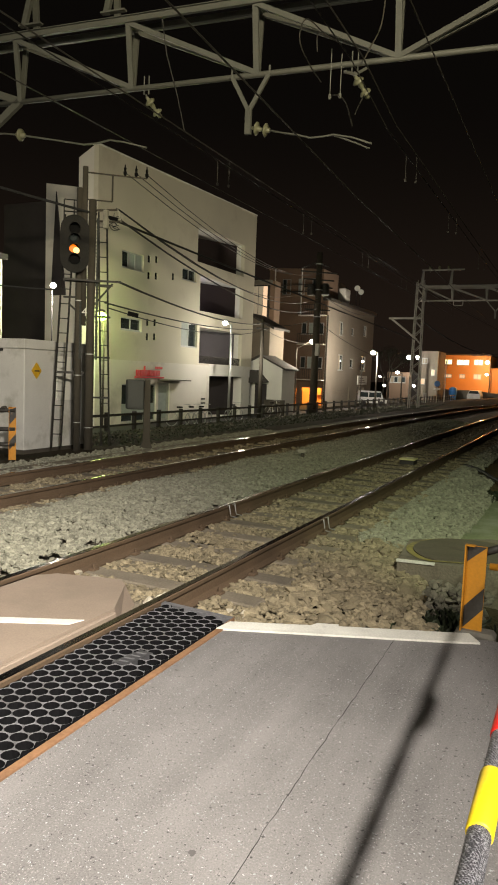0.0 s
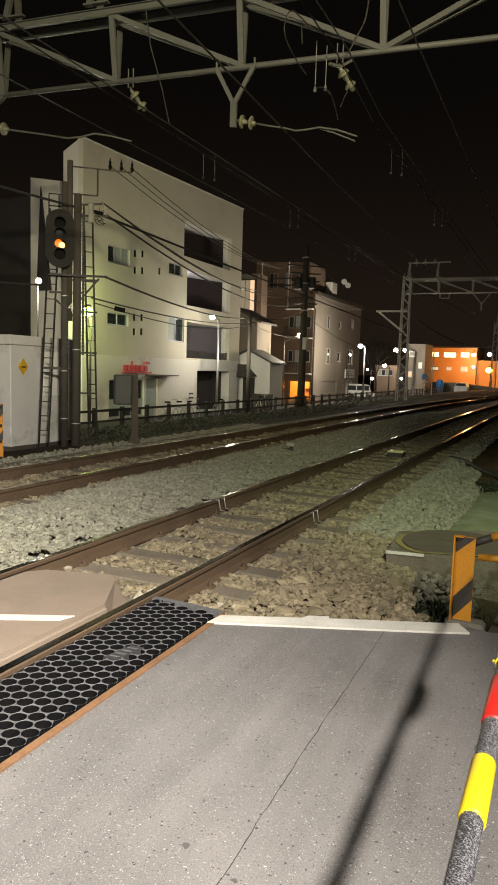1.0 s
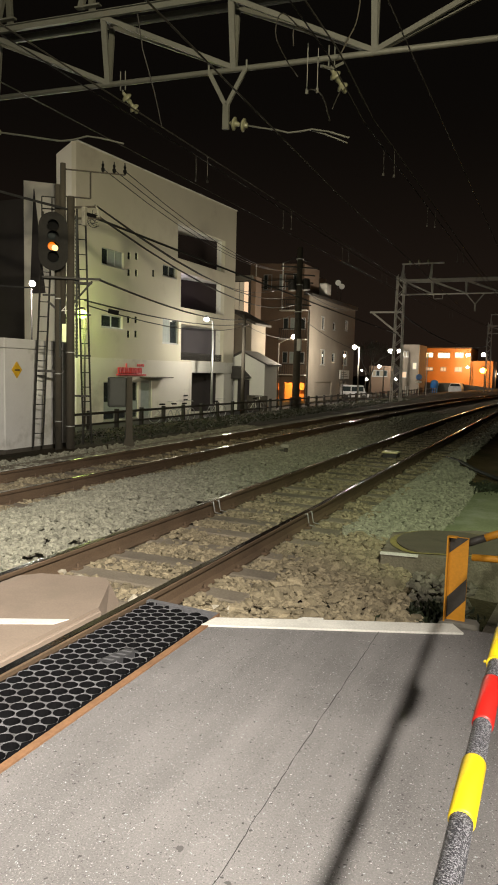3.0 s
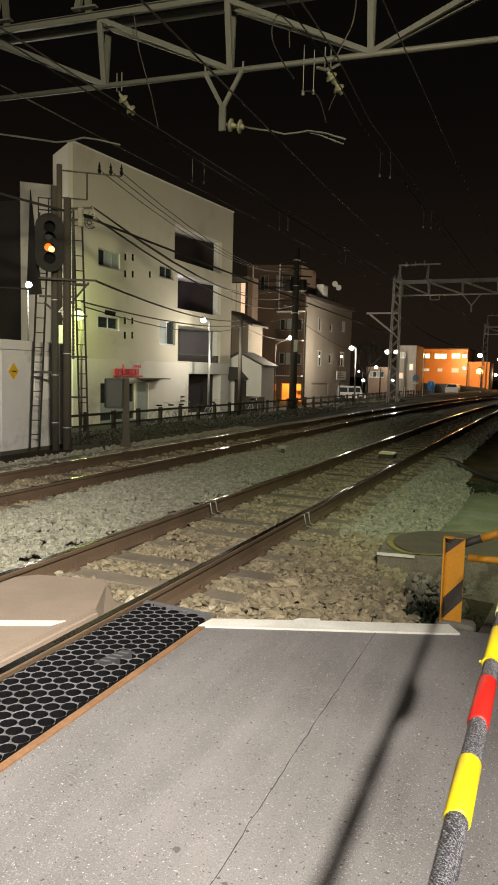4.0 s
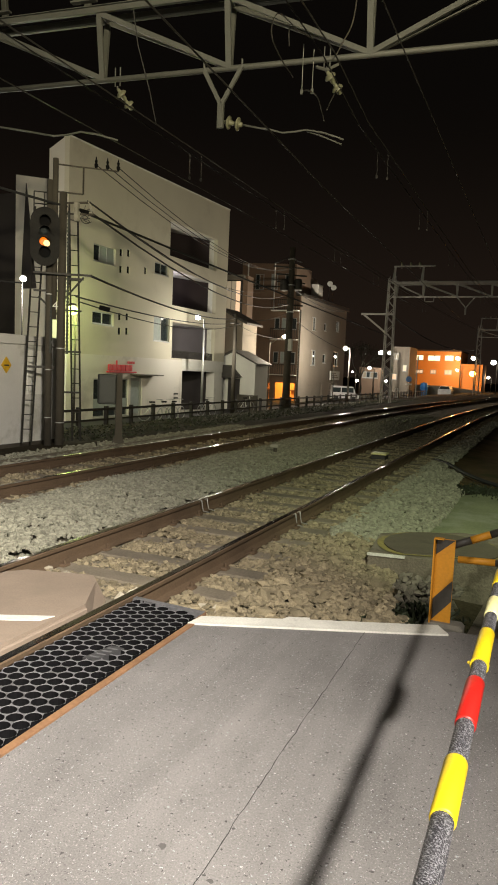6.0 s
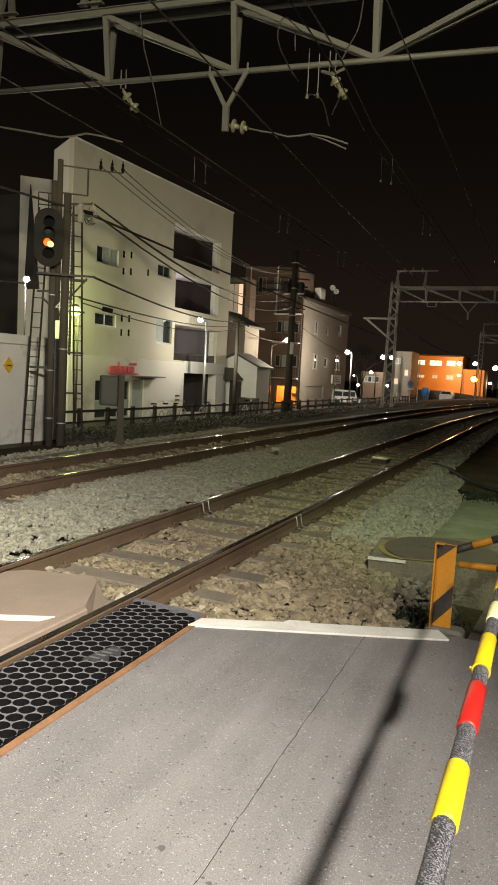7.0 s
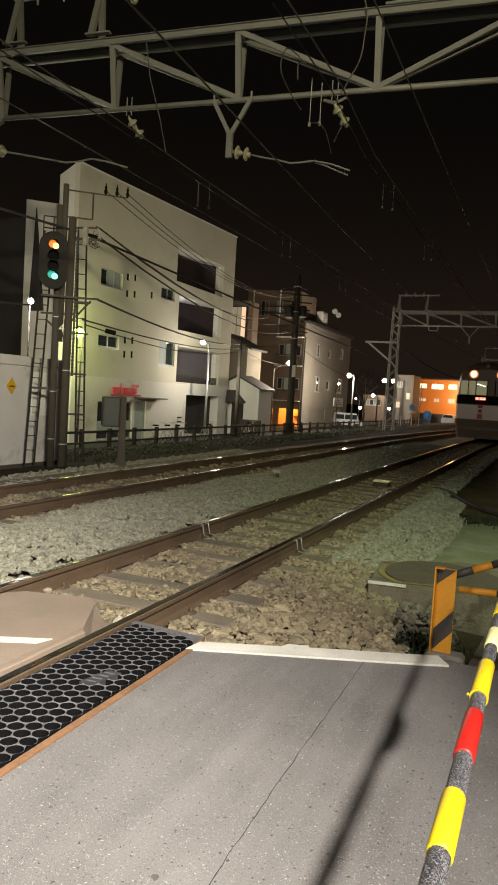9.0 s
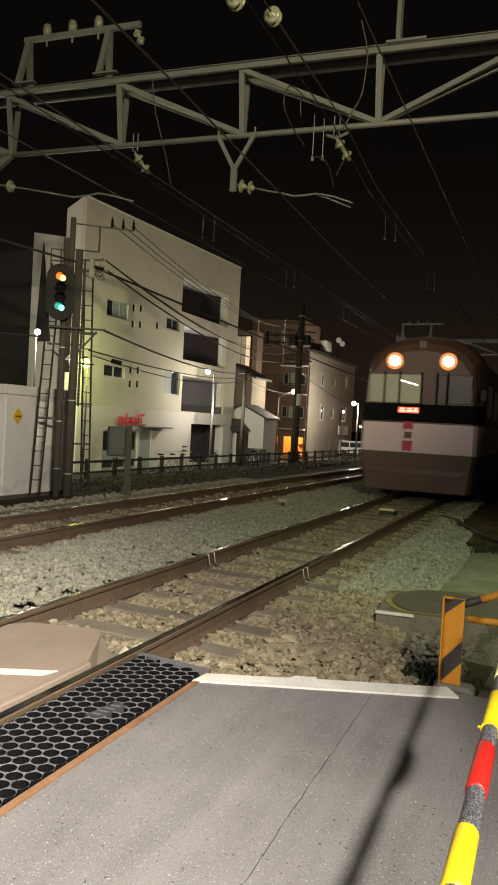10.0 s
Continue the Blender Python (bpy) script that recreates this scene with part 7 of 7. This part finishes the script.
# bare dark tree beyond the car park
def build_tree(at, height, seed):
    rng = random.Random(seed)
    t = thing("tree", at, "dark bare-branched tree with sparse leaves", "tree")
    bm = B()

    def grow(p, d, n, r, depth):
        q = p + d * n
        tube(bm, [p, p.lerp(q, 0.5) + Vector((rng.uniform(-0.1, 0.1), rng.uniform(-0.1, 0.1), 0)) * n * 0.4, q], r, 5, r * 0.6)
        tips.append(q)
        if depth:
            for _ in range(3):
                e = (d + Vector((rng.uniform(-0.8, 0.8), rng.uniform(-0.8, 0.8), rng.uniform(-0.1, 0.5)))).normalized()
                grow(q, e, n * rng.uniform(0.55, 0.8), r * 0.6, depth - 1)
    tips = []
    grow(Vector(at), Vector((0, 0, 1)), height * 0.32, 0.16, 4)
    part("trunk", bm, M["pole"], t)
    bm = B()
    for p in tips[4:]:
        for _ in range(7):
            c = p + Vector((rng.gauss(0, 0.28), rng.gauss(0, 0.28), rng.gauss(0, 0.25)))
            a = Vector((rng.uniform(-1, 1), rng.uniform(-1, 1), rng.uniform(-1, 1))).normalized() * 0.09
            b = a.cross(Vector((rng.uniform(-1, 1), 0.3, 0.5))).normalized() * 0.05
            bm.faces.new([bm.verts.new(c - a), bm.verts.new(c + b), bm.verts.new(c + a), bm.verts.new(c - b)])
    part("crown", bm, M["leaf"], t)


build_tree((-20.5, 82.0, -1.1), 7.5, 2)
build_tree((-23.5, 78.0, -1.1), 8.0, 3)


# ---------------------------------------------------------------- crossing gate bar
def build_gate():
    g = thing("crossing_gate", (-0.05, -2.6, 0.0), "lowered level-crossing bar striped yellow, black and red", "crossing gate")
    x, z = -0.112, 0.75

    def radius(y):
        return 0.0222 - 0.0010 * y

    def lean_for_view(bm):
        """Slides the bar along the camera's sight lines, rising about three degrees towards its thinner tip."""
        for v in bm.verts:
            # scaled about the camera's place: same outline in view, shadow turned to fit
            k = 0.8526 / (0.75 + 0.054 * v.co.y)
            v.co = Vector((v.co.x * k, v.co.y * k, 1.5 + (v.co.z - 1.5) * k))
        return bm

    def sleeve(name, y0, y1, material, label, grow, knit=False):
        bm = B()
        m = Matrix.Translation((x, 0, z)) @ Matrix.Rotation(radians(-90), 4, "X")
        r0, r1 = radius(y0) + grow, radius(y1) + grow
        if knit:
            # a knitted sleeve: rings of raised loops
            n, rows = 40, int((y1 - y0) / 0.005)
            rings = []
            for j in range(rows + 1):
                y = y0 + (y1 - y0) * j / rows
                r = r0 + (r1 - r0) * j / rows
                rings.append([bm.verts.new((x + (r + 0.0009 * ((k + j) % 2)) * math.cos(k * math.tau / n), y, z + (r + 0.0009 * ((k + j) % 2)) * math.sin(k * math.tau / n))) for k in range(n)])
            for a, b in zip(rings, rings[1:]):
                for k in range(n):
                    bm.faces.new((a[k], a[(k + 1) % n], b[(k + 1) % n], b[k]))
        else:
            lathe(bm, [(r0 - 0.002, y0), (r0, y0 + 0.004), (r1, y1 - 0.004), (r1 - 0.002, y1)], m, 28)
        return part(name, lean_for_view(bm), M[material], g, label, not knit)

    bm = B()
    tube(bm, [(x, -1.9, z), (x, 4.6, z)], radius(-1.9) - 0.004, 16, radius(4.6) - 0.004)
    part("bar", lean_for_view(bm), M["black"], g, "dark bar core", True)
    bands = [(-0.6, -0.25, "yellow"), (-0.25, 0.05, "knit"), (0.05, 0.30, "yellow"), (0.30, 0.93, "knit"), (0.93, 1.09, "yellow"), (1.09, 1.22, "knit"), (1.22, 1.41, "red"),
             (1.41, 1.50, "knit"), (1.50, 1.71, "yellow"), (1.71, 1.84, "knit"), (1.84, 1.98, "pale"), (1.98, 2.13, "knit"), (2.13, 2.30, "yellow"), (2.30, 2.48, "knit"),
             (2.48, 2.72, "yellow"), (2.72, 2.95, "knit"), (2.95, 3.25, "yellow")]
    for y0, y1, kind in bands:
        y0, y1 = y0 * 1.25, y1 * 1.25
        if kind == "knit":
            sleeve("knitted_sleeve", y0, y1, "knit", "grey-black knitted sleeve", -0.0015, True)
        else:
            sleeve("sleeve", y0 + 0.001, y1 - 0.001, kind, {"yellow": "glossy yellow sleeve", "red": "red sleeve with worn yellow edge", "pale": "pale yellow reflective sleeve"}[kind], 0.0025)
    # collar screws, and a small block added to cast the lump in the bar's shadow
    bm = B()
    lathe(bm, [(radius(1.88) + 0.004, 1.875), (radius(1.88) + 0.004, 1.892)], Matrix.Translation((x, 0, z)) @ Matrix.Rotation(radians(-90), 4, "X"), 24)
    tube(bm, [(x - 0.026, 1.884, z), (x - 0.030, 1.884, z + 0.004)], 0.004, 6)
    part("collar", lean_for_view(bm), M["yellow"], g)
    bm = B()
    for y0, y1, a, d in ((2.40, 2.78, 0.030, 0.026), (2.50, 2.74, 0.044, 0.032), (2.44, 2.50, 0.036, 0.036)):
        box(bm, (x + 0.004, y0, z - d), (x + a, y1, z + 0.006), 0.006)
    part("reflector", lean_for_view(bm), M["black"], g)
    # machine post behind the viewer
    bm = B()
    box(bm, (-0.25, -2.85, 0.0), (0.15, -2.45, 1.15), 0.03)
    part("gate_machine", bm, M["hazard"], g, "yellow gate machine housing")


def knit_mat():
    """Black knit with glinting white threads, as small loops all round the bar."""
    m = mat("black_white_knit", (0.018, 0.018, 0.021), 0.5, var=0.4, scale=60, fine=340, bump=0.3, depth=0.002)
    nt = m.node_tree
    b = nt.nodes["Principled BSDF"]
    base = b.inputs["Base Color"].links[0].from_socket
    co = nt.nodes.new("ShaderNodeTexCoord")
    sq = nt.nodes.new("ShaderNodeMapping")
    sq.inputs["Scale"].default_value = (0.45, 1.0, 0.45)
    nt.links.new(co.outputs["Object"], sq.inputs["Vector"])
    v = nt.nodes.new("ShaderNodeTexVoronoi")
    v.inputs["Scale"].default_value = 820
    nt.links.new(sq.outputs[0], v.inputs["Vector"])
    pick = nt.nodes.new("ShaderNodeSeparateColor")
    nt.links.new(v.outputs["Color"], pick.inputs[0])
    thr = nt.nodes.new("ShaderNodeMapRange")
    thr.inputs[1].default_value, thr.inputs[2].default_value = 0.64, 0.82
    nt.links.new(pick.outputs[0], thr.inputs[0])
    mix = nt.nodes.new("ShaderNodeMix")
    mix.data_type = "RGBA"
    nt.links.new(thr.outputs[0], mix.inputs[0])
    nt.links.new(base, mix.inputs[6])
    mix.inputs[7].default_value = (0.19, 0.19, 0.20, 1)
    nt.links.new(mix.outputs[2], b.inputs["Base Color"])
    return m


M["knit"] = knit_mat()
build_gate()


# ---------------------------------------------------------------- striped fence at the road's edge
def build_hazard_fence(name, corner, right, height, label, stripes):
    """A striped plate post with two pipes. corner: foot of its outer edge; right: along the plate."""
    c, r = Vector(corner), Vector(right).normalized()
    n = Vector((0, 0, 1)).cross(r)  # away from the viewer
    w = 0.12
    f = thing(name, c, label, "fence")

    def at(u, d, z):
        return c + r * u + n * d + Vector((0, 0, z))

    def slab(bm, pts, d0, d1):
        a = [bm.verts.new(at(u, d0, z)) for u, z in pts]
        b = [bm.verts.new(at(u, d1, z)) for u, z in pts]
        k = len(pts)
        bm.faces.new(a)
        bm.faces.new(b[::-1])
        for i in range(k):
            bm.faces.new((a[i], a[(i + 1) % k], b[(i + 1) % k], b[i]))
    bm = B()
    slab(bm, [(0, 0), (w, 0), (w, height), (0, height)], 0.0, 0.008)
    slab(bm, [(-0.004, 0), (0.004, 0), (0.004, height + 0.004), (-0.004, height + 0.004)], -0.045, 0.008)
    slab(bm, [(-0.004, height), (0.055, height), (0.055, height + 0.006), (-0.004, height + 0.006)], -0.045, 0.0)
    plate = part("plate_post", bm, M["hazard"], f, "orange-yellow steel plate post")
    for z0, z1, s in stripes:
        bm = B()
        top = height - 0.003
        cut = 0.006 + (w - 0.007) * min(1.0, (top - z0) / s)
        pts = [(0.006, max(0.004, z0)), (cut, min(top, z0 + s)), (cut, min(top, z1 + s)), (0.006, min(top, z1))]
        if z1 > top:
            pts = [(0.006, z0), (cut, top), (0.006, top)]
        slab(bm, pts, -0.004, -0.0005)
        part("black_stripe", bm, M["hazard_dark"], plate, "faded black diagonal stripe")
    return f, at


fence, at = build_hazard_fence("crossing_fence", (-0.565, 4.40, -0.02), (1, -0.06, 0), 0.535, "orange-yellow and black striped steel fence at the road edge", [(0.012, 0.148, 0.132), (0.43, 0.60, 0.10)])
bm = B()
p0, p1 = at(0.09, 0.03, 0.49), at(1.9, 0.25, 1.28)
ends = [0, 0.065, 0.125, 0.21, 0.30, 0.40, 0.50, 0.60, 0.70, 0.80, 0.90, 1.0]
for i in range(11):
    a, b = p0.lerp(p1, ends[i]), p0.lerp(p1, ends[i + 1])
    bm = B()
    tube(bm, [a, b], 0.024, 12)
    part("slanting_rail", bm, M["hazard" if i % 2 else "hazard_dark"], fence, smooth=True)
for i in range(8):
    a, b = at(0.14 + i * 0.22, 0.02, 0.415 + i * 0.012), at(0.14 + (i + 1) * 0.22, 0.02, 0.415 + (i + 1) * 0.012)
    bm = B()
    tube(bm, [a, b], 0.022, 12)
    part("level_rail", bm, M["hazard" if i % 2 == 0 else "hazard_dark"], fence, smooth=True)
bm = B()
box(bm, (1.1, 4.45, -0.4), (1.25, 4.55, 1.2), 0.01)
part("end_post", bm, M["hazard_dark"], fence)
bm = B()
box(bm, (-0.60, 4.34, -0.35), (-0.36, 4.48, -0.015), 0.02)
tagged(part("post_footing", bm, M["concrete"]), "small rough concrete footing under the striped post", "footing")

far_fence, fat = build_hazard_fence("crossing_fence", (-9.26, 9.50, -0.22), (0.77, 0.63, 0), 0.98, "yellow and black striped fence on the far side of the tracks", [(0.2, 0.36, 0.14), (0.66, 0.92, 0.14)])
for z in (0.92, 0.58, 0.3):
    for i in range(4):
        a, b = fat(0.10 - i * 0.3, 0.02, z), fat(0.10 - (i + 1) * 0.3, 0.02, z)
        bm = B()
        tube(bm, [a, b], 0.04, 10)
        part("rail", bm, M["hazard" if i % 2 else "hazard_dark"], far_fence, smooth=True)


# ---------------------------------------------------------------- slabs and oddments beside the road
def build_slab():
    s = thing("cable_pit", (-0.85, 6.3, -0.3), "low concrete cable pit with a brown-grey round steel lid", "cable pit")
    bm = B()
    prism(bm, [(-1.36, 6.07), (-0.85, 6.15), (-0.2, 6.40), (0.5, 6.8), (0.5, 7.5), (-0.7, 7.45), (-1.44, 6.95)], -0.62, -0.080)
    part("body", bm, M["pitwall"], s)
    bm = B()
    prism(bm, [(-1.365, 6.06), (-1.04, 6.11), (-1.04, 6.14), (-1.36, 6.09)], -0.094, -0.072)
    part("lip", bm, M["white"], s, "worn white lip along the pit's edge")
    bm = B()
    ring = []
    for k in range(36):
        a = k * math.tau / 36
        x = -0.80 + 0.53 * math.cos(a)
        ring.append((x, max(6.66 + 0.55 * math.sin(a), 6.215 + 0.30 * (x + 0.85) + 0.06)))
    prism(bm, ring, -0.079, -0.060)
    part("lid", bm, M["lidsteel"], s, "worn brown-grey steel lid")
    bm = B()
    outer = []
    for k in range(36):
        x = -0.80 + 0.595 * math.cos(k * math.tau / 36)
        outer.append((x, max(6.66 + 0.61 * math.sin(k * math.tau / 36), 6.215 + 0.30 * (x + 0.85) + 0.02)))
    lo = [bm.verts.new((x, y, -0.072)) for x, y in outer]
    hi = [bm.verts.new((x, y, -0.072)) for x, y in ring]
    for k in range(36):
        bm.faces.new((lo[k], lo[(k + 1) % 36], hi[(k + 1) % 36], hi[k]))
    part("yellow_rim", bm, M["mossy_yellow"], s, "faded yellow painted rim")
    return s


M["pitwall"] = mat("stained_pit_concrete", (0.17, 0.145, 0.11), 0.9, var=0.3, scale=4, fine=50, bump=0.5, depth=0.02, dirt=(0.085, 0.07, 0.05), dirt_scale=4, dirt_at=0.48)
M["lidsteel"] = mat("worn_brown_lid_steel", (0.085, 0.072, 0.052), 0.75, var=0.25, scale=5, fine=60, bump=0.2, dirt=(0.06, 0.05, 0.036), dirt_scale=4)
M["mossy_yellow"] = mat("faded_yellow_paint", (0.24, 0.20, 0.06), 0.8, var=0.3, scale=8, dirt=(0.10, 0.085, 0.06), dirt_scale=2.2, dirt_at=0.44)
build_slab()
bm = B()
prism(bm, [(-1.19, 7.75), (-0.2, 7.55), (3.0, 7.6), (3.0, 12.3), (-0.61, 11.88), (-1.05, 11.2), (-1.12, 10.53), (-1.25, 9.05)], -0.7, -0.28)
tagged(part("mossy_pad", bm, M["mossy"]), "mossy green-grey concrete pad below the bank", "concrete pad")
bm = B()
prism(bm, [(-0.42, 4.46), (4.0, 4.46), (4.0, 6.1), (-0.30, 6.1)], -0.6, -0.27)
tagged(part("side_slab", bm, M["pitwall"]), "dusty concrete slab behind the striped fence", "concrete slab")
bm = B()
box(bm, (-0.1, 11.2, -0.30), (0.25, 11.6, 0.10), 0.02)
tagged(part("marker_post", bm, M["pole"]), "short grey concrete marker post on the pad", "post")
bm = B()
tube(bm, [(-2.0, 14.6, -0.15), (-1.85, 14.25, -0.12), (-1.65, 13.9, -0.12), (-1.48, 13.5, -0.13), (-1.3, 13.1, -0.15), (-1.1, 12.75, -0.17), (-0.85, 12.45, -0.20), (-0.5, 12.2, -0.24), (-0.1, 12.05, -0.245), (0.5, 12.0, -0.245)], 0.035, 10)
tagged(part("black_hose", bm, M["wire"], smooth=True), "black cable hose lying over the bank", "hose")

# yellow-topped box between the rails and a marker stub beside the track
b = thing("track_transponder", (-3.1, 13.9, -0.16), "small box with a pale yellow lid between the rails", "track box")
bm = B()
box(bm, (-3.12, 13.72, -0.18), (-2.83, 14.02, -0.05), 0.015)
part("case", bm, M["darksteel"], b)
bm = B()
box(bm, (-3.13, 13.71, -0.049), (-2.82, 14.03, -0.012), 0.01)
part("lid", bm, M["pale"], b, "pale yellowish lid")
b = thing("marker_stub", (-4.68, 12.4, -0.15), "short pale marker stub in the ballast", "marker")
bm = B()
tube(bm, [(-4.68, 12.4, -0.2), (-4.68, 12.4, 0.07)], 0.035, 10)
part("shaft", bm, M["pole"], b)
bm = B()
box(bm, (-4.76, 12.32, 0.07), (-4.60, 12.48, 0.14), 0.015)
part("cap", bm, M["stub"], b)
# bent wire bonds on the two near rails
for x, y in ((NEAR + GAUGE / 2 + 0.05, 6.98), (NEAR - GAUGE / 2 + 0.05, 7.06)):
    b = thing("rail_bond", (x, y, -0.12), "bent pale bond wires clipped to the rail", "rail bond", "rail bonds")
    for d in (0.0, 0.14):
        bm = B()
        tube(bm, [(x - 0.02, y + d, -0.01), (x + 0.01, y + d, 0.005), (x + 0.02, y + d, -0.05), (x + 0.03, y + d + 0.01, -0.12), (x + 0.08, y + d + 0.06, -0.14)], 0.006, 6)
        part("bond_wire", bm, M["frame"], b, smooth=True)


# weeds by the fence foot
def weeds(name, at, count, spread, size, seed, label):
    rng = random.Random(seed)
    bm = B()
    for _ in range(count):
        c = Vector(at) + Vector((rng.gauss(0, spread), rng.gauss(0, spread), 0))
        d = Vector((rng.uniform(-0.7, 0.7), rng.uniform(-0.7, 0.7), rng.uniform(0.5, 1.2))).normalized()
        n = size * rng.uniform(0.5, 1.3)
        s = d.cross(Vector((0.3, 0.5, 0.1))).normalized() * n * 0.16
        mid, tip = c + d * n * 0.55, c + d * n + Vector((0, 0, -n * 0.25)) + d * 0.1 * n
        a, b2, c2, d2 = bm.verts.new(c), bm.verts.new(mid + s), bm.verts.new(tip), bm.verts.new(mid - s)
        bm.faces.new((a, b2, c2))
        bm.faces.new((a, c2, d2))
    return tagged(part(name, bm, M["leaf"]), label, "weeds", kind="stuff")


weeds("weeds", (-0.66, 4.72, -0.14), 420, 0.12, 0.075, 5, "low dark weeds at the foot of the striped fence")
weeds("weeds", (-0.85, 11.75, -0.28), 900, 0.26, 0.07, 6, "dark weeds along the edge of the pad")


def grass_strip():
    rng = random.Random(8)
    bm = B()
    for _ in range(8000):
        x, y = rng.uniform(-15.1, -9.4), rng.uniform(13.2, 60)
        z = ground_z(x)
        h = rng.uniform(0.03, 0.08)
        dx, dy = rng.uniform(-0.1, 0.1), rng.uniform(-0.1, 0.1)
        a = rng.uniform(0, 6.28)
        w = Vector((math.cos(a), math.sin(a), 0)) * 0.035
        p = Vector((x, y, z - 0.01))
        bm.faces.new((bm.verts.new(p - w), bm.verts.new(p + w), bm.verts.new(p + Vector((dx, dy, h)))))
    return tagged(part("grass", bm, M["leaf"]), "dark rough grass on the slope below the fence", "grass", kind="stuff")


grass_strip()


# larger loose rubble at the road's edge
def rubble():
    rocks("rubble", M["rubble"], "broken concrete lumps beside the pit", [(-1.05, -0.55, 4.5, 6.05, 300, 0.036, lambda x, y: -0.27 + 0.03 * (y - 4.5) - 0.2 * max(0, x + 0.75), None)], 21)


def cement_splashes():
    rocks("cement_splashes", M["splash"], "pale dried cement splashes on the ballast by the panel", [(-2.75, -2.50, 3.75, 4.35, 90, 0.042, lambda x, y: -0.155, None), (-2.25, -1.9, 3.8, 4.3, 60, 0.05, lambda x, y: -0.15, None), (-3.55, -3.2, 4.1, 4.5, 50, 0.04, lambda x, y: -0.15, None)], 31)


M["splash"] = mat("dried_cement", (0.42, 0.38, 0.29), 0.9, var=0.15, scale=9, fine=60, bump=0.3, island=0.15)
cement_splashes()
M["rubble"] = mat("grey_rubble", (0.13, 0.115, 0.09), 0.9, var=0.3, scale=8, fine=60, bump=0.4, island=0.3)
rubble()


# the pale numeral on the signal's post
def numeral(text, at, size, parent, material):
    cu = bpy.data.curves.new("numeral", "FONT")
    cu.body, cu.size, cu.extrude = text, size, 0.004
    tmp = new("numeral", cu)
    me = bpy.data.meshes.new_from_object(tmp)
    bpy.data.objects.remove(tmp)
    me.materials.append(material)
    ob = new("numeral", me)
    ob.parent = parent
    m = Matrix.Translation(Vector(at) - ORG[parent]) @ Matrix((SIDE, Vector((0, 0, 1)), -BACK)).transposed().to_4x4()
    ob.matrix_basis = m
    ob["label"] = "pale painted numeral"
    return ob


numeral("4", Vector((-9.60, 11.80, 2.60)) - BACK * 0.10 + SIDE * 0.06, 0.24, signal, M["whitewall"])


# ---------------------------------------------------------------- what moves
def motions():
    speed = 18.6
    times = [0.5 * k for k in range(21)]
    front = {t: 16.75 + (10.0 - t) * speed for t in times}
    walk(train, [(t, on_line(NEAR, front[t])) for t in times])
    for ob, back in carriages:
        walk(ob, [(t, on_line(NEAR, front[t]).inverted() @ on_line(NEAR, front[t] + back) @ pose(0, -back, 0)) for t in times])
    # the signal's aspect changes: the upper added disc drops to the dark lens, the lower one rises over the middle
    # amber
    for ob, dz in ((lens_covers[0], -0.21), (lens_covers[1], 0.19)):
        walk(ob, [(t, pose(0, 0, z)) for t, z in ((0.0, 0), (7.70, 0), (7.74, 0), (7.77, dz), (7.80, dz), (10.0, dz))])


motions()
